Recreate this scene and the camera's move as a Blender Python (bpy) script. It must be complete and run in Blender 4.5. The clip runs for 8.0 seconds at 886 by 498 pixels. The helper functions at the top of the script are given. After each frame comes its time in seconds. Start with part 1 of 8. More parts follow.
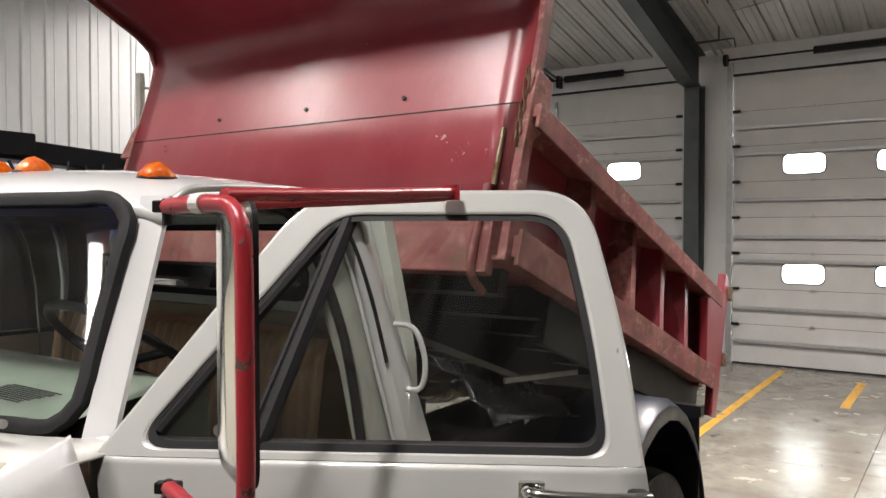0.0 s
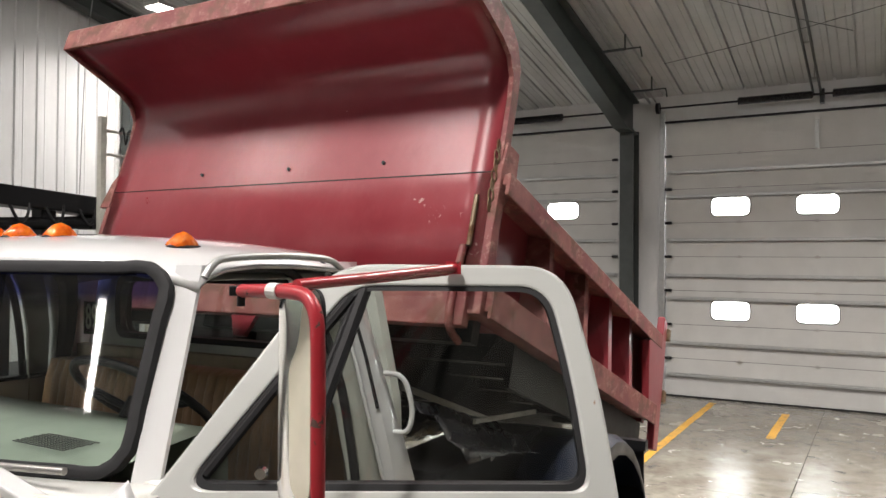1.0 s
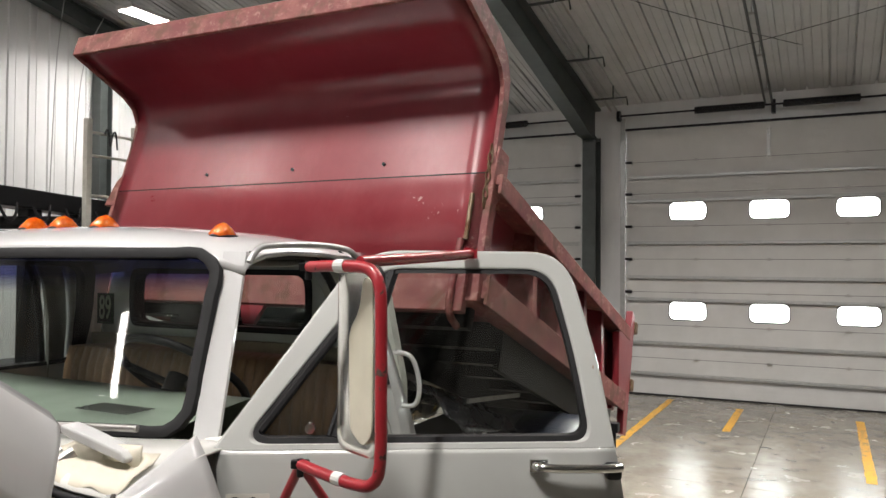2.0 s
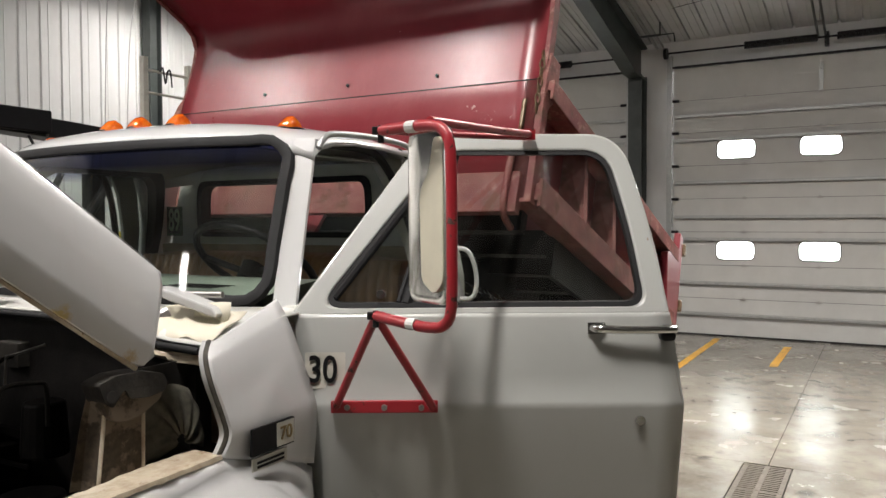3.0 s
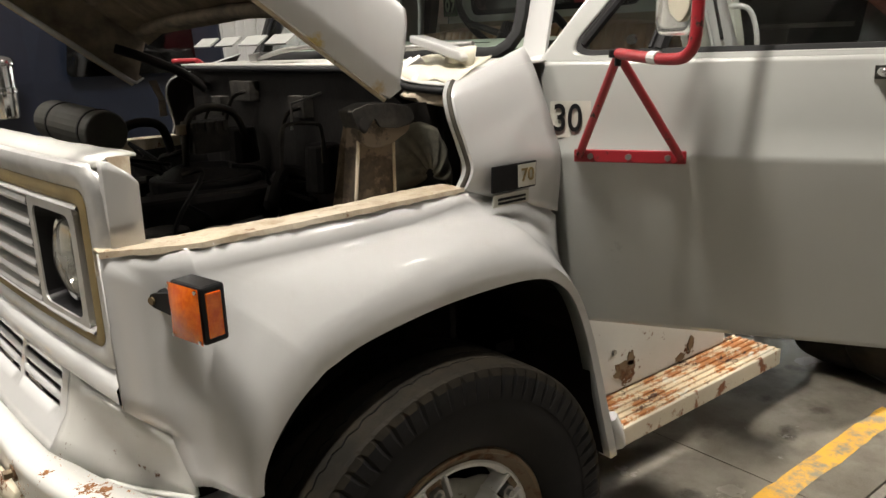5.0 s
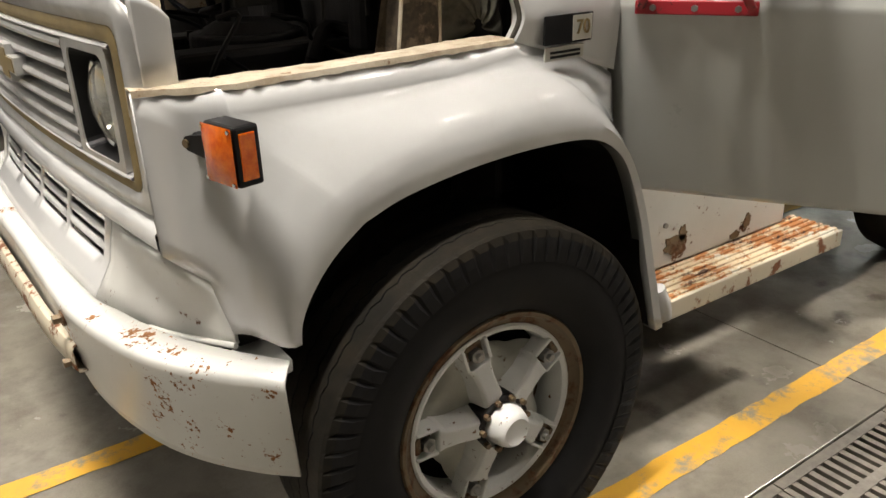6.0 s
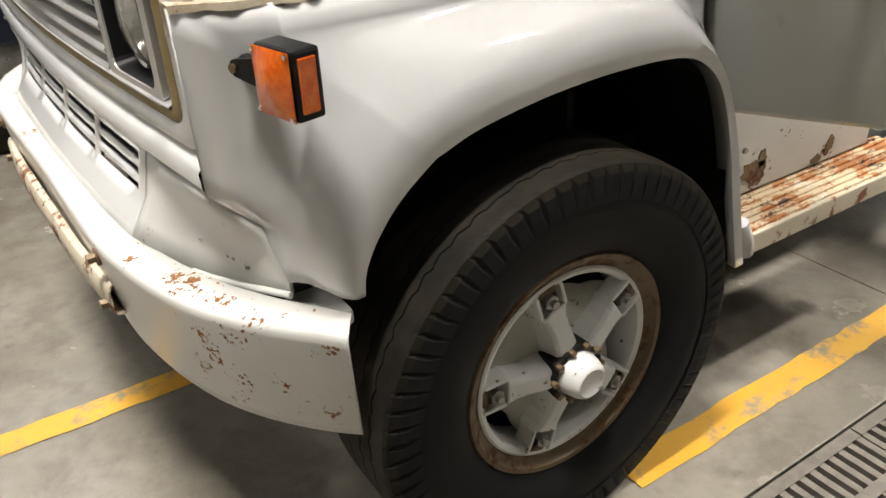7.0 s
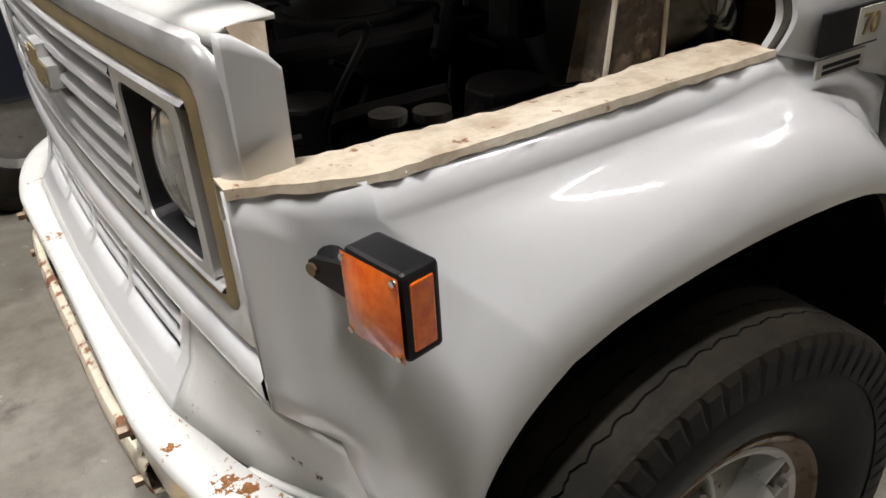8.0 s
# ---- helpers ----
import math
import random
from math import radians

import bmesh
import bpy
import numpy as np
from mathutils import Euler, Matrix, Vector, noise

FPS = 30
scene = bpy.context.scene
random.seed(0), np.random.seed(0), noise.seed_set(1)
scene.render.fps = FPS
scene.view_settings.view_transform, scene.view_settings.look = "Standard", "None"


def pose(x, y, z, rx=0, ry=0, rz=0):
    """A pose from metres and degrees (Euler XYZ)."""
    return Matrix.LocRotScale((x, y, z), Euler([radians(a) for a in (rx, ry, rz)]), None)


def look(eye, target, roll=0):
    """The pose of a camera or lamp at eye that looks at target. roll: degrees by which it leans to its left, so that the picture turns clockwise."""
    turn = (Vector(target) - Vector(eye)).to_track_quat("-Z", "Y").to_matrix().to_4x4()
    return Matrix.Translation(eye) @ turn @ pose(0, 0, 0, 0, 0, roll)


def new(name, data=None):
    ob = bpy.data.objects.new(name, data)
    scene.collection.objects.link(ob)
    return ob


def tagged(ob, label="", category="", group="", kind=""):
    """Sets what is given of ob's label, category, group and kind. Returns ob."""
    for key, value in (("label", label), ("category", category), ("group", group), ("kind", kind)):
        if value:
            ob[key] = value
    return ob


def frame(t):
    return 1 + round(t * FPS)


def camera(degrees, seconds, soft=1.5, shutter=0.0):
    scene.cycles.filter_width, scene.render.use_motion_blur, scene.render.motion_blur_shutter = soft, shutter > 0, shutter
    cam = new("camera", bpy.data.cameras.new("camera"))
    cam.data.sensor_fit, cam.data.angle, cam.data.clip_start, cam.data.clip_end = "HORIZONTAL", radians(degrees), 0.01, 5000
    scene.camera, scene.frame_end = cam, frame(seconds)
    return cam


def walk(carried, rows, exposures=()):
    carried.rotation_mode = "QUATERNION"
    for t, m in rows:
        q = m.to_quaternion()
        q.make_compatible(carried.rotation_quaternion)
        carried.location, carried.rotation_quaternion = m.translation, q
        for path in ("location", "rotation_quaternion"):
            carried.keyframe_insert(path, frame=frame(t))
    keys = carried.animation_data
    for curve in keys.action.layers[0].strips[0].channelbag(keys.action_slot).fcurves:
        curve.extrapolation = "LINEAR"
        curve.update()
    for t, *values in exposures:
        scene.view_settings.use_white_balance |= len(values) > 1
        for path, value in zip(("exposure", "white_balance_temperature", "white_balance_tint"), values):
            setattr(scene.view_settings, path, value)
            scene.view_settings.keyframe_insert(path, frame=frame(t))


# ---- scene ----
cam = camera(59.3, 8.0, soft=1.5)
PATH = [
    (0, (-0.258, -2.199, 1.999), (1.395, -1.075, 1.951), -0.0),
    (0.5, (-0.429, -2.178, 2.059), (1.268, -1.12, 2.082), 0.4),
    (1, (-0.576, -2.222, 2.089), (1.164, -1.237, 2.121), 0.4),
    (1.2, (-0.628, -2.235, 2.106), (1.13, -1.28, 2.133), 0.3),
    (2.3, (-0.968, -2.201, 1.968), (0.826, -1.319, 2.016), 0.4),
    (2.5, (-0.988, -2.192, 1.914), (0.806, -1.31, 1.954), 0.3),
    (3, (-1.023, -2.222, 1.824), (0.717, -1.237, 1.756), -0.2),
    (3.5, (-1.004, -2.28, 1.748), (0.554, -1.046, 1.527), -0.7),
    (4, (-0.95, -2.34, 1.707), (0.417, -0.929, 1.336), -1.2),
    (4.2, (-0.95, -2.337, 1.709), (0.381, -0.905, 1.285), -1.2),
    (5.3, (-0.941, -2.331, 1.62), (0.211, -0.796, 1.055), -1.8),
    (5.5, (-0.935, -2.327, 1.615), (0.181, -0.792, 0.985), -1.5),
    (6, (-0.911, -2.308, 1.553), (0.129, -0.786, 0.776), -1.8),
    (6.5, (-0.913, -2.254, 1.518), (0.064, -0.771, 0.597), -2.1),
    (7, (-0.889, -2.092, 1.537), (0.044, -0.625, 0.548), -2.4),
    (7.5, (-0.857, -1.858, 1.61), (0.043, -0.387, 0.596), -2.4),
    (8, (-0.769, -1.663, 1.638), (0.104, -0.153, 0.659), -3.6),
]
walk(cam, [(t, look(eye, target, roll)) for t, eye, target, roll in PATH],
     [(0, 0.15, 6500, 16), (1.0, 0.22, 6500, 15), (2.5, 0.0, 6450, 14), (3.5, 0.02, 6600, 13), (4.0, 0.32, 6650, 12), (5.5, 0.33, 6850, 12),
      (6.0, 0.5, 6850, 12), (6.5, 0.55, 6850, 12), (7.0, 0.62, 6600, 12), (7.5, 0.36, 6350, 13), (8.0, 0.26, 6250, 14)])

# ---- light ----
world = bpy.data.worlds.new("sky")
scene.world = world
world.use_nodes = True
sky = world.node_tree.nodes.new("ShaderNodeTexSky")
sky.sky_type, sky.sun_disc = "NISHITA", False
sky.sun_elevation, sky.sun_rotation = radians(30), radians(100)
background = world.node_tree.nodes["Background"]
background.inputs["Strength"].default_value = 0.1
world.node_tree.links.new(sky.outputs["Color"], background.inputs["Color"])
scene.view_settings.exposure = 0.0
# The lamp at (3.4, -3.7) is unseen, added to brighten wheel and floor.
LAMPS = [(-1.45, -1.45, 430, 1.2, 180), (-1.4, 2.3, 170, 1.2, 180), (-1.4, 5.6, 140, 1.2, 180), (-6.4, 2.2, 130, 2.8, 180),
         (6.0, -2.0, 430, 1.2, 130), (7.0, 6.15, 130, 1.2, 150), (3.4, -3.7, 40, 1.2, 150)]   # x, y, watts, length, beam in degrees
CEIL_X0, CEIL_Z0, CEIL_SLOPE, RIDGE_X = 11.96, 4.75, 0.20, -1.0   # height at the door wall, rise per metre up to the ridge


def ceiling_height(x):
    return CEIL_Z0 + (CEIL_X0 - RIDGE_X - abs(x - RIDGE_X)) * CEIL_SLOPE


# ---- materials ----
class Mat:
    """Small builder for node materials."""

    def __init__(self, name, rough=0.5, metal=0.0):
        self.m = bpy.data.materials.new(name)
        self.m.use_nodes = True
        self.t = self.m.node_tree
        self.b = self.t.nodes["Principled BSDF"]
        self.b.inputs["Roughness"].default_value = rough
        self.b.inputs["Metallic"].default_value = metal
        self.coord = self.node("ShaderNodeTexCoord").outputs["Object"]

    def node(self, kind, **values):
        n = self.t.nodes.new(kind)
        for key, value in values.items():
            n.inputs[key].default_value = value
        return n

    def link(self, a, b):
        self.t.links.new(a, b)

    def scaled(self, scale):
        n = self.t.nodes.new("ShaderNodeMapping")
        n.inputs["Scale"].default_value = scale
        self.link(self.coord, n.inputs["Vector"])
        return n.outputs["Vector"]

    def noise(self, scale, detail=6.0, rough=0.6, stretch=None):
        n = self.node("ShaderNodeTexNoise", Scale=scale, Detail=detail, Roughness=rough)
        self.link(self.scaled(stretch) if stretch else self.coord, n.inputs["Vector"])
        return n.outputs["Fac"]

    def ramp(self, fac, low, high, a=(0, 0, 0), b=(1, 1, 1)):
        n = self.t.nodes.new("ShaderNodeValToRGB")
        n.color_ramp.elements[0].position, n.color_ramp.elements[1].position = low, high
        n.color_ramp.elements[0].color, n.color_ramp.elements[1].color = (*a, 1), (*b, 1)
        self.link(fac, n.inputs["Fac"])
        return n.outputs["Color"]

    def mix(self, fac, a, b):
        n = self.t.nodes.new("ShaderNodeMix")
        n.data_type = "RGBA"
        for socket, value in ((n.inputs["Factor"], fac), (n.inputs["A"], a), (n.inputs["B"], b)):
            if isinstance(value, tuple):
                socket.default_value = (*value, 1)
            elif isinstance(value, float):
                socket.default_value = value
            else:
                self.link(value, socket)
        return n.outputs["Result"]

    def times(self, a, b):
        n = self.t.nodes.new("ShaderNodeMath")
        n.operation = "MULTIPLY"
        for socket, value in zip(n.inputs, (a, b)):
            if isinstance(value, float):
                socket.default_value = value
            else:
                self.link(value, socket)
        return n.outputs["Value"]

    def plus(self, a, b, c):
        n = self.t.nodes.new("ShaderNodeMath")
        n.operation = "ADD"
        k = self.t.nodes.new("ShaderNodeMath")
        k.operation = "ADD"
        k.inputs[1].default_value = c
        self.link(a, n.inputs[0])
        self.link(b, n.inputs[1])
        self.link(n.outputs["Value"], k.inputs[0])
        return k.outputs["Value"]

    def colour(self, c):
        if isinstance(c, tuple):
            self.b.inputs["Base Color"].default_value = (*c, 1)
        else:
            self.link(c, self.b.inputs["Base Color"])
        return self

    def rough(self, fac, low, high):
        n = self.node("ShaderNodeMapRange")
        n.inputs["To Min"].default_value, n.inputs["To Max"].default_value = low, high
        self.link(fac, n.inputs["Value"])
        self.link(n.outputs["Result"], self.b.inputs["Roughness"])
        return self

    def bump(self, fac, strength=0.2, distance=0.01):
        n = self.node("ShaderNodeBump", Strength=strength, Distance=distance)
        self.link(fac, n.inputs["Height"])
        self.link(n.outputs["Normal"], self.b.inputs["Normal"])
        return self


def plain(name, c, rough=0.5, metal=0.0, vary=0.25, scale=14.0, bump=0.0, shine=0.5):
    """A paint or metal with a little mottling and uneven gloss."""
    m = Mat(name, rough, metal)
    m.b.inputs["Specular IOR Level"].default_value = shine
    n = m.noise(scale)
    dark = tuple(v * (1 - vary) for v in c)
    m.colour(m.mix(m.ramp(n, 0.35, 0.7), dark, c))
    m.rough(m.noise(scale * 0.4), max(rough - 0.1, 0.02), min(rough + 0.12, 1.0))
    if bump:
        m.bump(m.noise(scale * 4), bump, 0.004)
    return m.m


def rusted(name, c, amount=0.62, scale=9.0, rough=0.4, rust=(0.16, 0.055, 0.018), edge=0.03, metal=0.0, grime=0.25, patchy=0.0, spots=()):
    """Paint with rust showing through in spots, and a film of grime."""
    m = Mat(name, rough, metal)
    n = m.noise(scale, 9.0, 0.65)
    if patchy:
        n = m.plus(n, m.times(m.noise(scale * 0.2, 3.0), patchy), -0.5 * patchy)
    for x, y, z, r in spots:      # rusted places: metres and reach
        d = m.t.nodes.new("ShaderNodeVectorMath")
        d.operation = "DISTANCE"
        d.inputs[1].default_value = (x, y, z)
        m.link(m.coord, d.inputs[0])
        near = m.node("ShaderNodeMapRange")
        near.inputs["From Max"].default_value = r
        near.inputs["To Min"].default_value, near.inputs["To Max"].default_value = 0.17, 0.0
        m.link(d.outputs["Value"], near.inputs["Value"])
        n = m.plus(n, near.outputs["Result"], 0.0)
    spots = m.ramp(n, amount, amount + edge)
    film = m.ramp(m.noise(2.3, 7.0), 0.42, 0.75)
    paint = m.mix(m.times(film, grime), c, tuple(v * 0.45 for v in c))
    red = m.mix(m.ramp(m.noise(60.0), 0.35, 0.7), rust, tuple(min(v * 2.1, 1) for v in rust))
    m.colour(m.mix(spots, paint, red))
    m.rough(spots, rough, 0.85)
    m.bump(spots, 0.35, 0.003)
    return m.m


def make_paint_white(name="white_truck_paint", fresh=(0.545, 0.55, 0.548), dull=(0.42, 0.41, 0.385)):
    m = Mat(name, 0.3)
    film = m.ramp(m.noise(1.7, 8.0), 0.4, 0.75)
    base = m.mix(m.times(film, 0.14), fresh, dull)
    specks = m.ramp(m.noise(34.0, 9.0, 0.7), 0.70, 0.735)
    streak = m.ramp(m.noise(6.0, 6.0, 0.6, (6.0, 6.0, 0.5)), 0.55, 0.8)
    base = m.mix(m.times(streak, 0.08), base, (0.33, 0.28, 0.2))
    for x, y, z, r, c in ((-0.393, -1.037, 1.088, 0.012, (0.45, 0.25, 0.06)), (-0.102, -0.87, 1.646, 0.03, (0.50, 0.38, 0.14)), (-0.155, -0.87, 1.664, 0.022, (0.50, 0.38, 0.14)), (0.05, -0.86, 1.55, 0.03, (0.42, 0.30, 0.14))):
        d = m.t.nodes.new("ShaderNodeVectorMath")
        d.operation = "DISTANCE"
        d.inputs[1].default_value = (x, y, z)
        m.link(m.coord, d.inputs[0])
        near = m.node("ShaderNodeMapRange")
        near.inputs["From Max"].default_value = r * 1.6
        near.inputs["To Min"].default_value, near.inputs["To Max"].default_value = 0.55, 0.0
        m.link(d.outputs["Value"], near.inputs["Value"])
        base = m.mix(m.ramp(m.plus(near.outputs["Result"], m.times(m.noise(60.0, 6.0, 0.7), 0.5), 0.0), 0.50, 0.66), base, c)
    m.colour(m.mix(m.times(specks, 0.8), base, (0.22, 0.09, 0.03)))
    m.rough(m.noise(3.0, 8.0, 0.7), 0.22, 0.38)
    m.b.inputs["Coat Weight"].default_value = 1.0
    m.b.inputs["Coat Roughness"].default_value = 0.05
    m.bump(m.noise(4.0, 3.0), 0.15, 0.02)
    return m.m


def make_paint_red():
    m = Mat("red_bed_paint", 0.35)
    fade = m.ramp(m.noise(1.5, 8.0), 0.38, 0.72)
    base = m.mix(fade, (0.19, 0.016, 0.025), (0.25, 0.032, 0.042))
    haze = m.ramp(m.noise(4.5, 8.0, 0.7, (1.0, 1.0, 0.45)), 0.5, 0.85)
    base = m.mix(m.times(haze, 0.30), base, (0.32, 0.10, 0.10))
    chips = m.ramp(m.noise(22.0, 9.0, 0.75), 0.70, 0.72)
    base = m.mix(chips, base, (0.34, 0.17, 0.13))
    for x, y, z, r in ((1.985, -0.737, 2.278, 0.10), (1.981, -0.861, 2.269, 0.05), (1.937, -0.921, 2.137, 0.09), (2.0, -0.66, 2.32, 0.09), (2.143, -0.203, 2.742, 0.03)):
        d = m.t.nodes.new("ShaderNodeVectorMath")
        d.operation = "DISTANCE"
        d.inputs[1].default_value = (x, y, z)
        m.link(m.coord, d.inputs[0])
        near = m.node("ShaderNodeMapRange")
        near.inputs["From Max"].default_value = r
        near.inputs["To Min"].default_value, near.inputs["To Max"].default_value = 0.22, 0.0
        m.link(d.outputs["Value"], near.inputs["Value"])
        base = m.mix(m.ramp(m.plus(m.noise(55.0, 6.0, 0.65), near.outputs["Result"], 0.0), 0.76, 0.80), base, (0.48, 0.31, 0.28))
    m.colour(base)
    m.rough(m.noise(6.0, 8.0, 0.7), 0.22, 0.40)
    m.b.inputs["Coat Weight"].default_value = 0.3
    m.b.inputs["Coat Roughness"].default_value = 0.20
    m.bump(m.noise(9.0, 4.0), 0.08, 0.01)
    return m.m


def make_paint_faded():
    """The rubbed, rust-pink paint of the bed's rails and edges."""
    m = Mat("faded_red_paint", 0.6)
    n = m.noise(5.0, 9.0, 0.7)
    base = m.mix(m.ramp(n, 0.38, 0.66), (0.15, 0.026, 0.028), (0.27, 0.105, 0.085))
    scuff = m.ramp(m.noise(26.0, 9.0, 0.75, (0.4, 1.0, 1.0)), 0.54, 0.64)
    base = m.mix(m.times(scuff, 0.6), base, (0.38, 0.22, 0.18))
    rust = m.ramp(m.noise(9.0, 9.0, 0.7), 0.50, 0.60)
    m.colour(m.mix(m.times(rust, 0.8), base, (0.105, 0.042, 0.024)))
    m.rough(n, 0.45, 0.8)
    m.bump(m.noise(40.0), 0.2, 0.003)
    return m.m


def make_concrete():
    m = Mat("sealed_concrete", 0.4)
    big = m.noise(0.5, 7.0, 0.6)
    base = m.mix(m.ramp(big, 0.30, 0.70), (0.12, 0.108, 0.085), (0.285, 0.262, 0.215))
    cloud = m.ramp(m.noise(1.5, 8.0, 0.6), 0.40, 0.76)
    base = m.mix(m.times(cloud, 0.8), base, (0.08, 0.069, 0.052))
    pale = m.ramp(m.noise(2.6, 8.0, 0.62), 0.48, 0.80)
    base = m.mix(m.times(pale, 0.6), base, (0.37, 0.35, 0.31))
    blot = m.ramp(m.noise(5.0, 9.0, 0.62), 0.46, 0.64)
    base = m.mix(m.times(blot, 0.5), base, (0.085, 0.071, 0.05))
    drips = m.ramp(m.noise(4.2, 6.0, 0.5), 0.62, 0.72)
    base = m.mix(m.times(drips, 0.75), base, (0.035, 0.03, 0.024))
    fine = m.ramp(m.noise(40.0, 9.0, 0.75), 0.58, 0.75)
    base = m.mix(m.times(fine, 0.4), base, (0.06, 0.053, 0.043))
    crumbs = m.ramp(m.noise(95.0, 5.0, 0.6), 0.70, 0.74)
    base = m.mix(m.times(crumbs, 0.7), base, (0.03, 0.026, 0.02))
    grain = m.noise(160.0, 4.0)
    m.colour(m.mix(m.times(m.ramp(grain, 0.3, 0.8), 0.3), base, (0.30, 0.285, 0.25)))
    m.rough(m.ramp(m.noise(1.9, 8.0, 0.62), 0.28, 0.78), 0.10, 0.36)
    m.bump(m.noise(30.0, 9.0, 0.7), 0.14, 0.004)
    return m.m


def make_step():
    """Running board: cream paint eaten through to orange and dark brown rust."""
    m = Mat("rusted_step_plate", 0.8)
    long = (0.6, 1.0, 1.0)
    a = m.noise(15.0, 10.0, 0.72, long)
    base = m.mix(m.ramp(a, 0.47, 0.53), (0.62, 0.50, 0.34), (0.40, 0.155, 0.045))
    b = m.noise(20.0, 10.0, 0.75, long)
    base = m.mix(m.ramp(b, 0.55, 0.60), base, (0.085, 0.038, 0.02))
    c = m.noise(11.0, 8.0, 0.7, long)
    m.colour(m.mix(m.ramp(c, 0.585, 0.615), base, (0.66, 0.61, 0.52)))
    m.bump(b, 0.5, 0.006)
    return m.m


def make_ledge():
    """Ledge paint: chalky cream over pinkish primer, bare rust along the broken edge."""
    m = Mat("peeling_ledge_paint", 0.7)
    a = m.noise(16.0, 9.0, 0.7)
    base = m.mix(m.ramp(a, 0.40, 0.62), (0.50, 0.44, 0.335), (0.36, 0.285, 0.20))
    pale = m.noise(7.0, 8.0, 0.65, (0.5, 1.0, 1.0))
    base = m.mix(m.times(m.ramp(pale, 0.50, 0.60), 0.7), base, (0.62, 0.57, 0.47))
    b = m.noise(34.0, 9.0, 0.7)
    base = m.mix(m.ramp(b, 0.60, 0.66), base, (0.17, 0.075, 0.03))
    m.colour(base)
    m.rough(a, 0.55, 0.9)
    m.bump(m.plus(a, b, 0.0), 0.4, 0.004)
    return m.m


def make_line_paint():
    m = Mat("worn_yellow_line_paint", 0.6)
    wear = m.ramp(m.plus(m.noise(11.0, 10.0, 0.75), m.times(m.noise(1.6, 3.0), 0.5), -0.25), 0.51, 0.64)
    base = m.mix(m.ramp(m.noise(3.0), 0.3, 0.75), (0.55, 0.28, 0.02), (0.68, 0.38, 0.035))
    m.colour(m.mix(wear, base, (0.24, 0.21, 0.15)))
    m.rough(wear, 0.5, 0.7)
    return m.m


def make_tyre():
    m = Mat("tyre_rubber", 0.75)
    m.b.inputs["Specular IOR Level"].default_value = 0.2
    dust = m.ramp(m.noise(7.0, 9.0, 0.7), 0.42, 0.72)
    m.colour(m.mix(m.times(dust, 0.6), (0.008, 0.007, 0.005), (0.040, 0.031, 0.019)))
    m.rough(m.noise(9.0), 0.6, 0.9)
    m.bump(m.noise(50.0), 0.25, 0.003)
    return m.m


def make_sidewall():
    m = Mat("sidewall_rubber", 0.6)
    dust = m.ramp(m.noise(3.0, 9.0, 0.7), 0.45, 0.8)
    m.b.inputs["Specular IOR Level"].default_value = 0.2
    m.colour(m.mix(m.times(dust, 0.4), (0.006, 0.006, 0.007), (0.024, 0.022, 0.019)))
    m.rough(m.noise(7.0), 0.5, 0.75)
    m.bump(m.noise(80.0), 0.1, 0.002)
    return m.m


def make_glass(name, tint=(0.93, 0.97, 0.95), pale_veil=0.06, band=None):
    """Thin glazing: clear, with a mirror film and a pale veil: faint soil, on the headlamps painted-in reflection;
    band: heights between which a blue sun band grows.
    """
    m = Mat(name, 0.02)
    t = m.t
    out = t.nodes["Material Output"]
    clear = m.node("ShaderNodeBsdfTransparent")
    clear.inputs["Color"].default_value = (*tint, 1)
    if band:
        axes = m.node("ShaderNodeSeparateXYZ")
        m.link(m.coord, axes.inputs[0])
        rise = m.node("ShaderNodeMapRange")
        rise.inputs["From Min"].default_value, rise.inputs["From Max"].default_value = band
        m.link(axes.outputs["Z"], rise.inputs["Value"])
        m.link(m.mix(rise.outputs["Result"], tint, (0.09, 0.11, 0.42)), clear.inputs["Color"])
    gloss = m.node("ShaderNodeBsdfGlossy", Roughness=0.03)
    dull = m.node("ShaderNodeBsdfDiffuse")
    dull.inputs["Color"].default_value = (0.5, 0.5, 0.46, 1)
    weight = m.node("ShaderNodeLayerWeight", Blend=0.5)
    steep = m.t.nodes.new("ShaderNodeMath")
    steep.operation, steep.inputs[1].default_value = "POWER", 5.0
    m.link(weight.outputs["Facing"], steep.inputs[0])
    film = m.node("ShaderNodeMapRange")
    film.inputs["To Min"].default_value, film.inputs["To Max"].default_value = 0.045, 1.0
    m.link(steep.outputs["Value"], film.inputs["Value"])
    a, b = t.nodes.new("ShaderNodeMixShader"), t.nodes.new("ShaderNodeMixShader")
    m.link(film.outputs["Result"], a.inputs["Fac"])
    m.link(clear.outputs[0], a.inputs[1])
    m.link(gloss.outputs[0], a.inputs[2])
    m.link(m.times(m.ramp(m.noise(4.0, 8.0), 0.4, 0.8), pale_veil), b.inputs["Fac"])
    m.link(a.outputs[0], b.inputs[1])
    m.link(dull.outputs[0], b.inputs[2])
    m.link(b.outputs[0], out.inputs["Surface"])
    return m.m


def make_glow(name, c, strength):
    m = Mat(name)
    m.b.inputs["Base Color"].default_value = (*c, 1)
    m.b.inputs["Emission Color"].default_value = (*c, 1)
    m.b.inputs["Emission Strength"].default_value = strength
    return m.m


def make_amber():
    m = Mat("amber_lens", 0.12)
    m.colour(m.mix(m.ramp(m.noise(60.0, 3.0), 0.35, 0.7), (0.55, 0.085, 0.004), (0.72, 0.16, 0.008)))
    m.b.inputs["Coat Weight"].default_value = 0.6
    m.b.inputs["Subsurface Weight"].default_value = 0.3
    m.b.inputs["Subsurface Radius"].default_value = (0.02, 0.006, 0.001)
    return m.m


